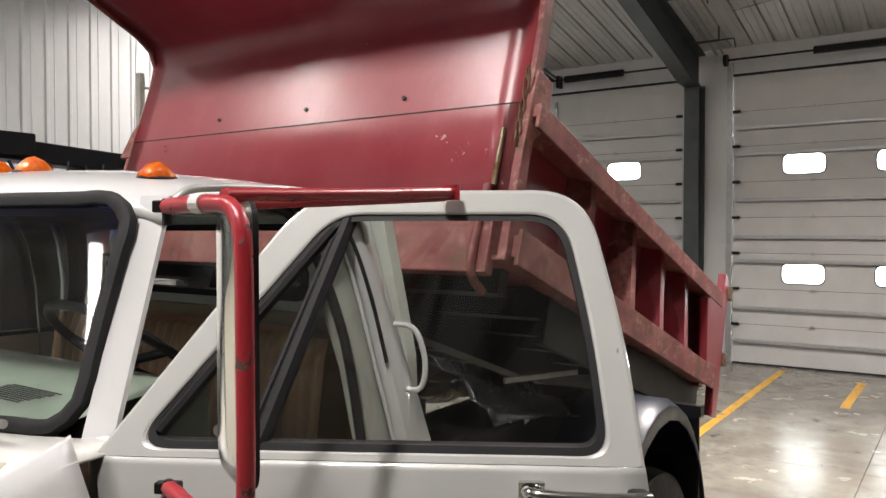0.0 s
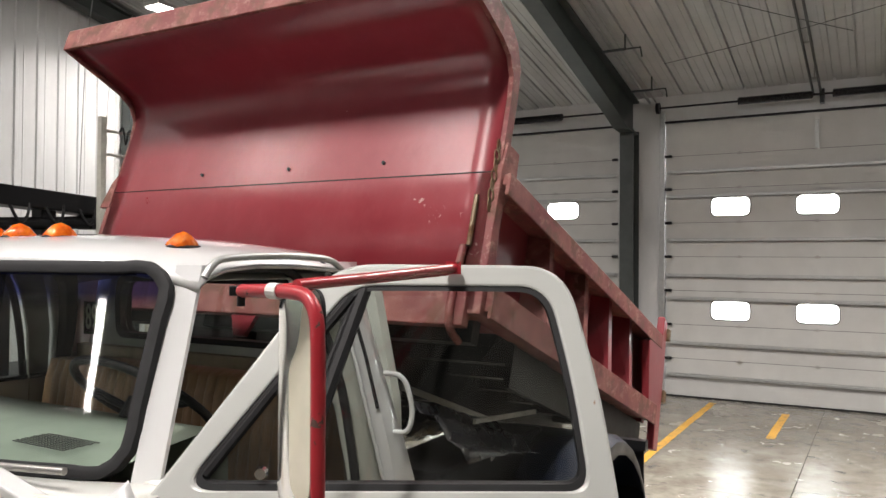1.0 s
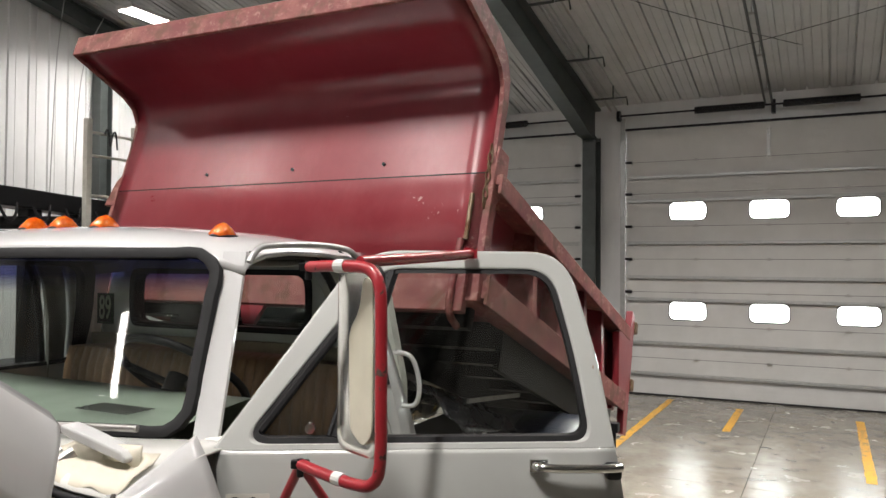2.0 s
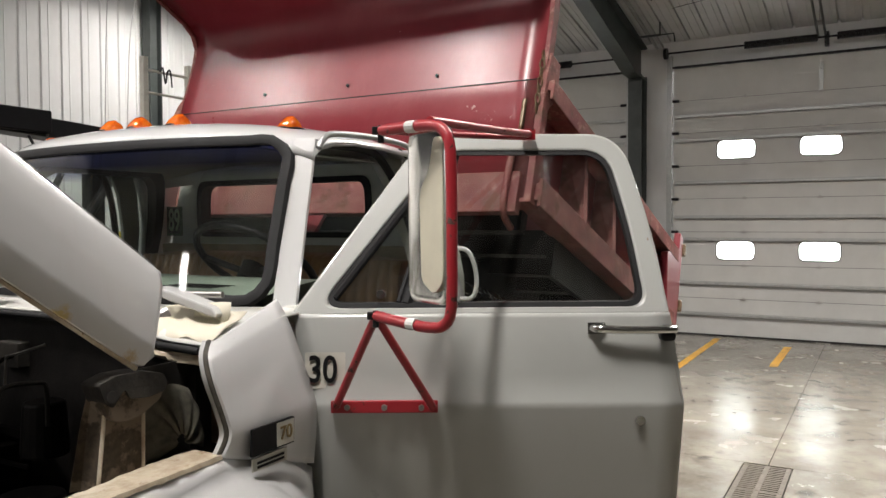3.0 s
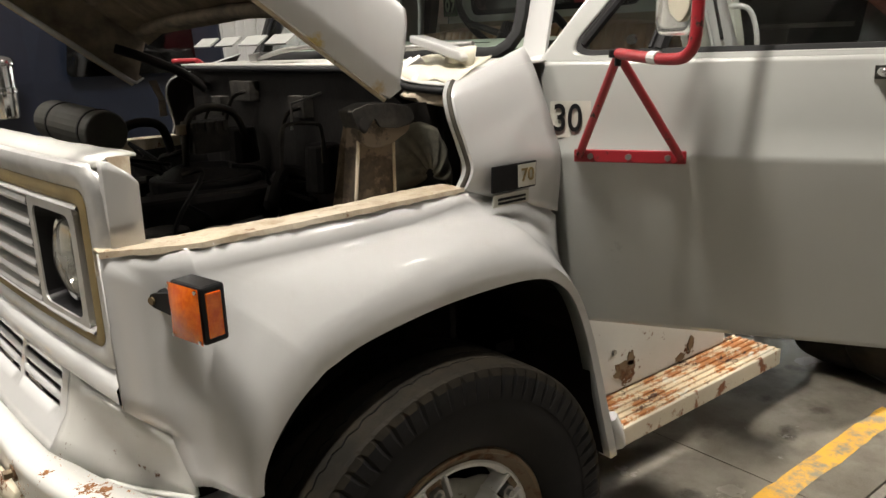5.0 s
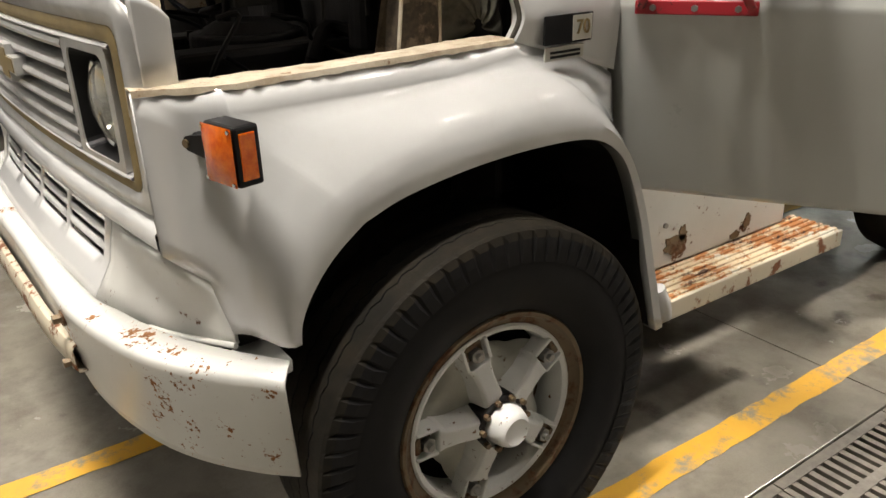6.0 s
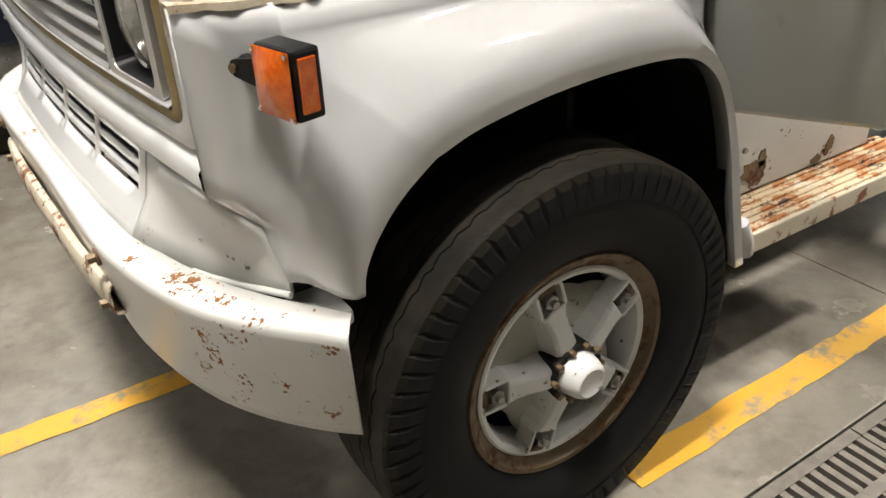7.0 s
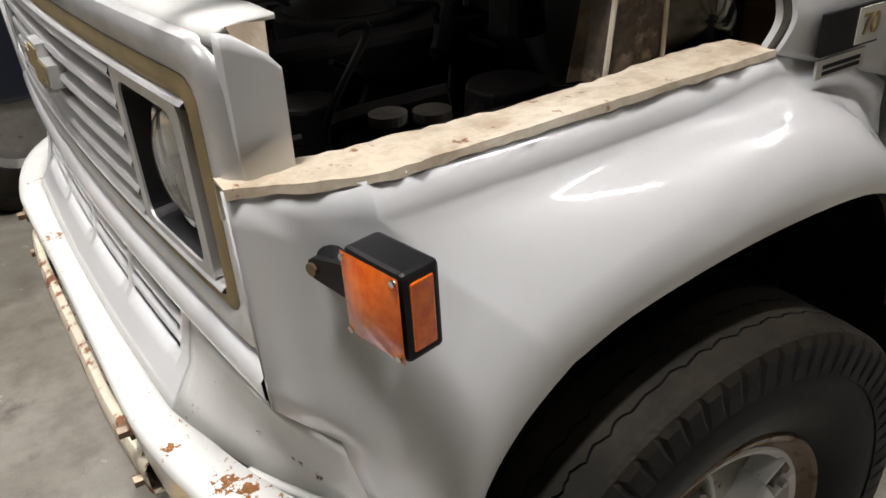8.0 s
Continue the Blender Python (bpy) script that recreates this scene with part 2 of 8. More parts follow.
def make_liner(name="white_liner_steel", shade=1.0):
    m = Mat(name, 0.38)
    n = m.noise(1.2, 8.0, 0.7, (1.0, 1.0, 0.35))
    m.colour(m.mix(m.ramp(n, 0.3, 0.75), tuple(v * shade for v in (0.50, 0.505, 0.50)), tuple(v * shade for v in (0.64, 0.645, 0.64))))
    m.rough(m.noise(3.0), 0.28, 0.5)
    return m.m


# Copy of the wall liner, darkened in place of the dim light up there.
DIMMED_LINER = make_liner("dimmed_ceiling_liner", 0.80)
WHITE = make_paint_white()
# White with its base set darker and slightly greener than the body's.
DULL_WHITE = make_paint_white("darker_white_paint", (0.40, 0.41, 0.39), (0.33, 0.33, 0.305))
RED = make_paint_red()
FADED = make_paint_faded()
CONCRETE = make_concrete()
LINE = make_line_paint()
TYRE = make_tyre()
SIDEWALL = make_sidewall()
GLASS = make_glass("clear_glass", (0.93, 0.97, 0.95), 0.02)
SHIELD_GLASS = make_glass("banded_windshield_glass", (0.86, 0.92, 0.90), 0.02, (1.955, 2.005))
SMOKED = make_glass("dusty_side_glass", (0.92, 0.94, 0.93), 0.012)
AMBER = make_amber()
LINER = make_liner()
# Grey for the walls out of view, chosen to cut their bounced light.
UNSEEN_WALL = plain("unseen_wall_grey", (0.24, 0.24, 0.22), 0.7, 0.0, 0.3, 3.0, 0.2)
RUSTY_WHITE = rusted("rusted_white_paint", (0.56, 0.56, 0.53), 0.67, 34.0, 0.36, (0.085, 0.036, 0.014), 0.06, grime=0.3, patchy=0.3, spots=[(1.02, -0.84, 0.595, 0.085), (1.00, -0.83, 0.555, 0.06), (1.35, -0.84, 0.56, 0.06), (-0.533, -0.80, 0.805, 0.035), (-0.52, -0.845, 0.805, 0.02), (-0.505, -0.89, 0.80, 0.03)])
BUMPER_PAINT = rusted("rust_spotted_bumper_paint", (0.62, 0.62, 0.59), 0.645, 78.0, 0.25, (0.13, 0.050, 0.009), 0.04, grime=0.25, patchy=0.35, spots=[
    (-0.662, -0.825, 0.621, 0.055), (-0.642, -0.854, 0.701, 0.04), (-0.634, -0.866, 0.669, 0.035), (-0.626, -0.877, 0.646, 0.035), (-0.492, -1.066, 0.73, 0.035), (-0.478, -1.085, 0.734, 0.03),
    (-0.499, -1.055, 0.577, 0.04), (-0.494, -1.063, 0.559, 0.045), (-0.596, -0.919, 0.612, 0.04), (-0.544, -0.992, 0.626, 0.03), (-0.592, -0.925, 0.724, 0.04), (-0.618, -0.887, 0.553, 0.05),
    (-0.64, -0.73, 0.777, 0.05), (-0.60, -0.87, 0.777, 0.05), (-0.575, -0.95, 0.777, 0.045), (-0.62, -0.79, 0.777, 0.07), (-0.72, -0.49, 0.69, 0.06), (-0.70, -0.62, 0.775, 0.03), (-0.72, 0.30, 0.775, 0.09), (-0.68, 0.70, 0.775, 0.09)])
LEDGE = make_ledge()
STEP_RUST = make_step()
BOARD_EDGE = rusted("chipped_cream_edge", (0.58, 0.52, 0.40), 0.52, 15.0, 0.6, (0.12, 0.045, 0.018), 0.06, grime=0.5, patchy=0.3)
RIM_RUST = rusted("rusted_rim_steel", (0.15, 0.105, 0.058), 0.5, 16.0, 0.38, (0.085, 0.040, 0.018), 0.1, 0.3)
SPOKE = rusted("chipped_white_wheel_paint", (0.80, 0.80, 0.78), 0.63, 42.0, 0.4, (0.12, 0.06, 0.03), grime=0.35)
WEB = rusted("dirty_wheel_web_paint", (0.58, 0.57, 0.50), 0.62, 14.0, 0.5, (0.10, 0.05, 0.02), 0.05, grime=0.6)
SILVER = plain("silver_grille_plastic", (0.58, 0.58, 0.57), 0.32, 0.55, 0.2)
GOLD = plain("faded_gold_trim", (0.27, 0.20, 0.085), 0.5, 0.2, 0.3)
REFLECTION_CREAM = plain("cream_mirror_reflection", (0.62, 0.59, 0.47), 0.35, 0.0, 0.2, 5.0)
STAINLESS = plain("brushed_stainless", (0.80, 0.79, 0.74), 0.18, 1.0, 0.08, 4.0)
CHROME = plain("scratched_chrome", (0.75, 0.75, 0.74), 0.12, 1.0, 0.1)
STEEL = plain("bare_steel", (0.42, 0.41, 0.39), 0.4, 0.9, 0.25)
BLACK = plain("black_plastic", (0.007, 0.007, 0.008), 0.45, shine=0.25)
SEAL = plain("black_rubber_seal", (0.014, 0.014, 0.015), 0.6, shine=0.25)
DARK_STEEL = plain("black_painted_steel", (0.010, 0.010, 0.011), 0.4, 0.1, shine=0.25)
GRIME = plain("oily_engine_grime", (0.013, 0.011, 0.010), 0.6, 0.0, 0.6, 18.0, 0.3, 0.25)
BRACKET = rusted("greasy_bracket_steel", (0.19, 0.145, 0.10), 0.52, 8.0, 0.75, (0.04, 0.03, 0.02), 0.05, grime=0.6, patchy=0.4)
BADGE_PALE = plain("faded_pale_badge", (0.52, 0.51, 0.45), 0.4, 0.0, 0.2)
CREAM_SHEET = rusted("crumpled_cream_sheet", (0.62, 0.58, 0.47), 0.66, 20.0, 0.5, (0.20, 0.13, 0.06), 0.08, grime=0.4)
EDGE_TAN = plain("grimy_rolled_edge", (0.085, 0.075, 0.058), 0.7, 0.0, 0.7, 22.0, 0.3)
DUSTY_GREEN = rusted("dusty_firewall_panel", (0.125, 0.118, 0.088), 0.50, 7.0, 0.8, (0.045, 0.042, 0.034), 0.16, grime=0.6, patchy=0.5)
DARK_DUST = plain("greasy_dark_dust", (0.036, 0.031, 0.024), 0.8, 0.0, 0.7, 20.0, 0.4)
GRIME_TAN = plain("dusty_inner_panel", (0.30, 0.24, 0.17), 0.75, 0.0, 0.65, 9.0, 0.2)
PURPLE_GREY = plain("dusty_splash_shield", (0.24, 0.23, 0.19), 0.8, 0.0, 0.5, 7.0, 0.2)
RED_TUBE = rusted("red_mirror_bracket_paint", (0.32, 0.020, 0.028), 0.62, 38.0, 0.32, (0.05, 0.025, 0.02), grime=0.35, patchy=0.3)
MIRROR = Mat("mirror_silver", 0.02, 1.0).colour((0.9, 0.92, 0.9)).m
VINYL = plain("tan_vinyl", (0.26, 0.155, 0.075), 0.45, 0.0, 0.3, 8.0)
PANEL_TAN = plain("tan_card_panel", (0.30, 0.25, 0.17), 0.6, 0.0, 0.25)
HEADLINER = plain("grey_green_cab_lining", (0.48, 0.50, 0.45), 0.7, 0.0, 0.2, 5.0)
JAMB = plain("grey_green_jamb_paint", (0.36, 0.37, 0.33), 0.5, 0.0, 0.2, 5.0)
DASH = plain("pale_green_dash", (0.19, 0.23, 0.185), 0.5, 0.0, 0.25, 6.0)
GREEN_TUBE = plain("green_black_decal", (0.03, 0.10, 0.03), 0.6)
FRAME_GREEN = plain("dark_grey_green_frame_paint", (0.055, 0.065, 0.062), 0.45, 0.1, 0.3, 5.0)
RAIL_STEEL = plain("dull_rail_steel", (0.10, 0.10, 0.095), 0.4, 0.6, 0.4, 20.0)
GALV = plain("galvanised_trim", (0.45, 0.46, 0.45), 0.4, 0.6, 0.2)
DOOR_PANEL = plain("white_door_panel_paint", (0.55, 0.55, 0.53), 0.38, 0.0, 0.12, 2.0, 0.05)
JOINT = plain("door_joint_shadow_gasket", (0.16, 0.16, 0.155), 0.7)
GRATE = plain("cast_iron_grate", (0.20, 0.18, 0.15), 0.6, 0.3, 0.4, 20.0, 0.3)
# Near-black for the drain pit and for sheets that paint shade in gaps.
PIT = plain("pit_and_gap_black", (0.02, 0.018, 0.016), 0.9)
DAYLIGHT = make_glow("daylight_backdrop", (1.0, 1.0, 1.0), 9.0)
LED = make_glow("led_panel", (1.0, 0.97, 0.92), 14.0)
NAVY = plain("dark_navy_paint", (0.006, 0.010, 0.022), 0.35)
# Heavy pale veil paints the lens's bright reflection into the glass.
LENS = make_glass("headlamp_glass", (0.9, 0.9, 0.85), 0.75)
RED_LENS = plain("red_lamp_lens", (0.25, 0.02, 0.012), 0.2)
PAPER = plain("white_card", (0.7, 0.7, 0.68), 0.7)
TARP = plain("dark_plastic_sheet", (0.014, 0.014, 0.016), 0.26, 0.0, 0.3)


# ---- mesh helpers ----
def box(bm, centre, size, turn=None):
    """An axis box, or one turned by a matrix about its centre."""
    m = Matrix.Translation(centre) @ (turn.to_4x4() if turn else Matrix()) @ Matrix.Diagonal((*size, 1))
    return bmesh.ops.create_cube(bm, size=1.0, matrix=m)["verts"]


def rod(bm, a, b, r, r2=None, seg=14, caps=True):
    a, b = Vector(a), Vector(b)
    way = b - a
    m = Matrix.Translation((a + b) / 2) @ way.to_track_quat("Z", "Y").to_matrix().to_4x4()
    return bmesh.ops.create_cone(bm, cap_ends=caps, segments=seg, radius1=r, radius2=r if r2 is None else r2, depth=way.length, matrix=m)["verts"]


def smooth_line(points, steps=6, closed=False):
    """Catmull-Rom through points."""
    p = [Vector(q) for q in points]
    n, out = len(p), []
    for i in range(n if closed else n - 1):
        a, b, c, d = (p[(i + k) % n] if closed else p[min(max(i + k, 0), n - 1)] for k in (-1, 0, 1, 2))
        for s in range(steps):
            t = s / steps
            out.append(0.5 * (2 * b + (c - a) * t + (2 * a - 5 * b + 4 * c - d) * t * t + (3 * b - a - 3 * c + d) * t ** 3))
    if not closed:
        out.append(p[-1])
    return out


def grid(bm, rows, closed=False, cyclic=False):
    """Quads between rows of points. closed: each row is a loop; cyclic: the last row joins the first."""
    vs = [[bm.verts.new(q) for q in row] for row in rows]
    n = len(vs[0])
    for i in range(len(vs) if cyclic else len(vs) - 1):
        a, b = vs[i], vs[(i + 1) % len(vs)]
        for j in range(n if closed else n - 1):
            k = (j + 1) % n
            bm.faces.new((a[j], a[k], b[k], b[j]))
    return vs


def tube(bm, points, r, seg=8, smooth=0):
    """A round bar along a line."""
    p = smooth_line(points, smooth) if smooth else [Vector(q) for q in points]
    rows, up = [], None
    for i, q in enumerate(p):
        way = (p[min(i + 1, len(p) - 1)] - p[max(i - 1, 0)]).normalized()
        side = way.cross(Vector((0, 0, 1)) if abs(way.z) < 0.95 else Vector((1, 0, 0))) if up is None else up - way * up.dot(way)
        up = side.normalized()
        other = way.cross(up)
        rows.append([q + r * (math.cos(a) * up + math.sin(a) * other) for a in (2 * math.pi * k / seg for k in range(seg))])
    vs = grid(bm, rows, closed=True)
    bm.faces.new(vs[0][::-1])
    bm.faces.new(vs[-1])


def spin(bm, profile, centre, axis="y", seg=48):
    """A ring of (radius, along) points turned about an axis through centre."""
    rows = []
    for k in range(seg):
        a = 2 * math.pi * k / seg
        c, s = math.cos(a), math.sin(a)
        if axis == "y":
            rows.append([Vector(centre) + Vector((r * c, d, r * s)) for r, d in profile])
        elif axis == "x":
            rows.append([Vector(centre) + Vector((d, r * c, r * s)) for r, d in profile])
        else:
            rows.append([Vector(centre) + Vector((r * c, r * s, d)) for r, d in profile])
    return grid(bm, rows, cyclic=True)


def rounded(points, radius, steps=5):
    """A 2D outline with rounded corners; radius is one number or one for each corner."""
    out, n = [], len(points)
    for i, p in enumerate(points):
        r = radius[i] if isinstance(radius, (list, tuple)) else radius
        p, a, b = Vector(p), Vector(points[i - 1]), Vector(points[(i + 1) % n])
        u, v = (a - p), (b - p)
        d = min(r, u.length * 0.48, v.length * 0.48)
        q0, q1 = p + u.normalized() * d, p + v.normalized() * d
        for k in range(steps + 1):
            t = k / steps
            out.append((1 - t) ** 2 * q0 + 2 * t * (1 - t) * p + t * t * q1)
    return out


def slab(bm, outline, place, thick):
    """A plate from a 2D outline: place(u, v, w) gives the point; w runs through the thickness."""
    front = [bm.verts.new(place(p[0], p[1], 0)) for p in outline]
    back = [bm.verts.new(place(p[0], p[1], thick)) for p in outline]
    bm.faces.new(front)
    bm.faces.new(back[::-1])
    for i in range(len(front)):
        j = (i + 1) % len(front)
        bm.faces.new((front[j], front[i], back[i], back[j]))


def ring(bm, outer, inner, place, thick):
    """A plate with one hole: outlines with the same number of points."""
    n = len(outer)
    f = [[bm.verts.new(place(p[0], p[1], w)) for p in some] for some in (outer, inner) for w in (0, thick)]
    for i in range(n):
        j = (i + 1) % n
        bm.faces.new((f[0][i], f[0][j], f[2][j], f[2][i]))
        bm.faces.new((f[1][j], f[1][i], f[3][i], f[3][j]))
        bm.faces.new((f[0][j], f[0][i], f[1][i], f[1][j]))
        bm.faces.new((f[2][i], f[2][j], f[3][j], f[3][i]))


def part(name, bm, material, parent=None, label="", smooth=False, bevel=0.0, thick=0.0, sub=0, crease=48, lining=None):
    """Links a bmesh as one mesh object, under a thing or a part."""
    bmesh.ops.recalc_face_normals(bm, faces=bm.faces)
    mesh = bpy.data.meshes.new(name)
    bm.to_mesh(mesh)
    bm.free()
    mesh.materials.append(material)
    if smooth:
        mesh.shade_smooth()
        mesh.set_sharp_from_angle(angle=radians(crease))
    ob = new(name, mesh)
    if parent is not None:
        ob.parent = parent
    if label:
        ob["label"] = label
    if thick:
        mod = ob.modifiers.new("thickness", "SOLIDIFY")
        mod.thickness, mod.offset = thick, 0.0
        if lining:
            mesh.materials.append(lining)
            mod.material_offset = 1
    if bevel:
        mod = ob.modifiers.new("bevel", "BEVEL")
        mod.width, mod.segments, mod.limit_method = bevel, 2, "ANGLE"
        mod.harden_normals = False
    if sub:
        mod = ob.modifiers.new("round", "SUBSURF")
        mod.levels = mod.render_levels = sub
    return ob


def thing(name, label, category, group="", kind="", at=(0, 0, 0)):
    ob = new(name)
    ob.location = at
    return tagged(ob, label, category, group, kind)


def letters(name, text, size, material, parent, m, label="", squeeze=1.0):
    """Built-in font, made into a mesh and set at a pose."""
    curve = bpy.data.curves.new(name, "FONT")
    curve.body, curve.size, curve.extrude, curve.offset = text, size, 0.0008, size * 0.012
    curve.align_x, curve.align_y = "CENTER", "CENTER"
    helper = bpy.data.objects.new(name + "_outline", curve)
    scene.collection.objects.link(helper)
    mesh = bpy.data.meshes.new_from_object(helper.evaluated_get(bpy.context.evaluated_depsgraph_get()))
    bpy.data.objects.remove(helper)
    bpy.data.curves.remove(curve)
    mesh.transform(Matrix.Diagonal((squeeze, 1, 1, 1)))
    mesh.transform(m)
    mesh.materials.clear()
    mesh.materials.append(material)
    ob = new(name, mesh)
    ob.parent = parent
    if label:
        ob["label"] = label
    return ob


def facing(point, right, up):
    """The pose of a flat thing at a point, with its right and up directions."""
    r = Vector(right).normalized()
    u = Vector(up).normalized()
    n = r.cross(u)
    m = Matrix((r, u, n)).transposed().to_4x4()
    m.translation = point
    return m


# ---- building ----
WALL_N, WALL_S, WALL_W, WALL_E = 7.6, -13.0, -13.9, 11.96
FLOOR_X, TRENCH = (-13.9, -3.0, 1.62, 5.19, 6.9, 11.96), (-1.665, -1.325)


def floor_slab(x0, x1, y0, y1, parent):
    bm = bmesh.new()
    g = 0.004
    box(bm, ((x0 + x1) / 2, (y0 + y1) / 2, -0.06), (x1 - x0 - g, y1 - y0 - g, 0.12))
    return part("slab", bm, CONCRETE, parent, bevel=0.003)


def build_floor():
    bm = bmesh.new()
    box(bm, ((WALL_W + WALL_E) / 2, (WALL_N + WALL_S) / 2, -0.26), (WALL_E - WALL_W, WALL_N - WALL_S, 0.2))
    floor = tagged(part("floor", bm, PIT), "stained sealed concrete shop floor with joints", "floor", kind="structure")
    for x0, x1 in zip(FLOOR_X, FLOOR_X[1:]):
        south, north = TRENCH if x0 < 5.0 else (-1.495, -1.495)
        floor_slab(x0, x1, north, WALL_N, floor)
        floor_slab(x0, x1, WALL_S, south, floor)
    floor_slab(WALL_W, -2.7, *TRENCH, floor)
    return floor


def floor_line(x0, x1, y0, y1, label):
    bm = bmesh.new()
    rng = random.Random(round(x0 * 100 + y0 * 10))
    n = max(int((x1 - x0) / 0.06), 2)
    rows = []
    for i in range(n + 1):
        x = x0 + (x1 - x0) * i / n
        rows.append([Vector((x, y0 + rng.uniform(-0.005, 0.005), 0.0035)), Vector((x, y1 + rng.uniform(-0.005, 0.005), 0.0035))])
    grid(bm, rows)
    return tagged(part("floor_line", bm, LINE), label, "floor marking", "painted floor lines", "structure")


def drain_grate(x0, length):
    """A cast grate with two rows of slots, lying in the trench."""
    bm = bmesh.new()
    y0, y1 = TRENCH[0] + 0.006, TRENCH[1] - 0.006
    strip = 0.034
    mid = (y0 + y1) / 2
    for y in (y0 + strip / 2, mid, y1 - strip / 2):
        box(bm, (length / 2, y, -0.016), (length - 0.006, strip, 0.03))
    ob = part("drain_grate", bm, GRATE)
    ob.location = (x0, 0, 0)
    n = int(length / 0.042)
    shared = None
    for i in range(n + 1):
        x = 0.014 + (length - 0.028) * i / n
        for a, b in ((y0 + strip, mid - strip / 2), (mid + strip / 2, y1 - strip)):
            if shared is None:
                bm = bmesh.new()
                box(bm, (0, 0, 0), (0.022, b - a, 0.026))
                bar = part("grate_bar", bm, GRATE, ob)
                shared = bar.data
            else:
                bar = new("grate_bar", shared)
                bar.parent = ob
            bar.location = (x, (a + b) / 2, -0.017)
    return tagged(ob, "worn cast iron slotted grate set in the floor drain", "drain grate", "drain grates")


def wall_panelled(name, a, b, z0, z1, inward, label, mat=LINER):
    """A ribbed liner wall from a to b (plan points); inward: the side that faces the room."""
    bm = bmesh.new()
    a, b, n = Vector((*a, 0)), Vector((*b, 0)), Vector((*inward, 0))
    way = (b - a).normalized()
    length = (b - a).length
    pts, s = [], 0.0
    while s < length:
        for ds, d in ((0.0, 0.0), (0.115, 0.0), (0.13, 0.022), (0.165, 0.022), (0.18, 0.0), (0.24, 0.0), (0.246, 0.006), (0.254, 0.006), (0.26, 0.0)):
            if s + ds < length:
                pts.append((s + ds, d))
        s += 0.305
    pts.append((length, 0.0))
    back = a - n * 0.15
    top = lambda p: z1 if z1 else ceiling_height(p.x) + 0.05
    rows = [[a + way * q + n * d + Vector((0, 0, z0)) for q, d in pts],
            [(lambda p: p + Vector((0, 0, top(p))))(a + way * q + n * d) for q, d in pts]]
    grid(bm, rows)
    outer = [[back + way * q + Vector((0, 0, z0)) for q, d in pts], [(lambda p: p + Vector((0, 0, top(p))))(back + way * q) for q, d in pts]]
    grid(bm, outer)
    return tagged(part(name, bm, mat), label, "wall", kind="structure")


def build_ceiling():
    bm = bmesh.new()
    for x0, x1 in ((RIDGE_X, WALL_E + 0.05), (WALL_W - 0.05, RIDGE_X)):
        rows = [[], []]
        y = WALL_S - 0.05
        while y < WALL_N + 0.05:
            for dy, d in ((0.0, 0.0), (0.05, 0.0), (0.056, -0.006), (0.066, -0.006), (0.072, 0.0), (0.135, 0.0), (0.140, 0.045), (0.168, 0.045), (0.173, 0.0), (0.235, 0.0), (0.241, -0.006), (0.251, -0.006), (0.257, 0.0)):
                for row, x in zip(rows, (x0, x1)):
                    row.append(Vector((x, y + dy, ceiling_height(x) + d)))
            y += 0.305
        grid(bm, rows)
        top = [[Vector((x, yy, ceiling_height(x) + 0.2)) for yy in (WALL_S - 0.05, WALL_N + 0.2)] for x in (x0, x1)]
        grid(bm, top)
    tagged(part("ceiling", bm, DIMMED_LINER), "white ribbed steel liner ceiling", "ceiling", kind="structure")


DOORS = ((-1.39, "door_1"), (3.71, "door_2"), (-6.49, "door_3"))
DOOR_W, DOOR_H = 4.32, 4.30
JOINTS = (0.0, 0.60, 1.13, 1.66, 2.19, 2.72, 3.25, 3.77, 4.30)      # meeting edges of the sections
STRUTS = (0.34, 0.835, 1.535, 1.89, 2.445, 3.125, 3.51)               # stiffening bars across the door


def wall_east():
    bm = bmesh.new()
    edges = sorted([WALL_S - 0.1, WALL_N + 0.15] + [c + s * DOOR_W / 2 for c, _ in DOORS for s in (-1, 1)])
    top = ceiling_height(WALL_E) + 0.05
    for y0, y1 in zip(edges[::2], edges[1::2]):
        box(bm, (WALL_E + 0.1, (y0 + y1) / 2, top / 2), (0.2, y1 - y0, top))
    for c, _ in DOORS:
        box(bm, (WALL_E + 0.1, c, (DOOR_H + top) / 2), (0.2, DOOR_W, top - DOOR_H))
    tagged(part("wall_east", bm, LINER), "white steel wall with three overhead door openings", "wall", kind="structure")


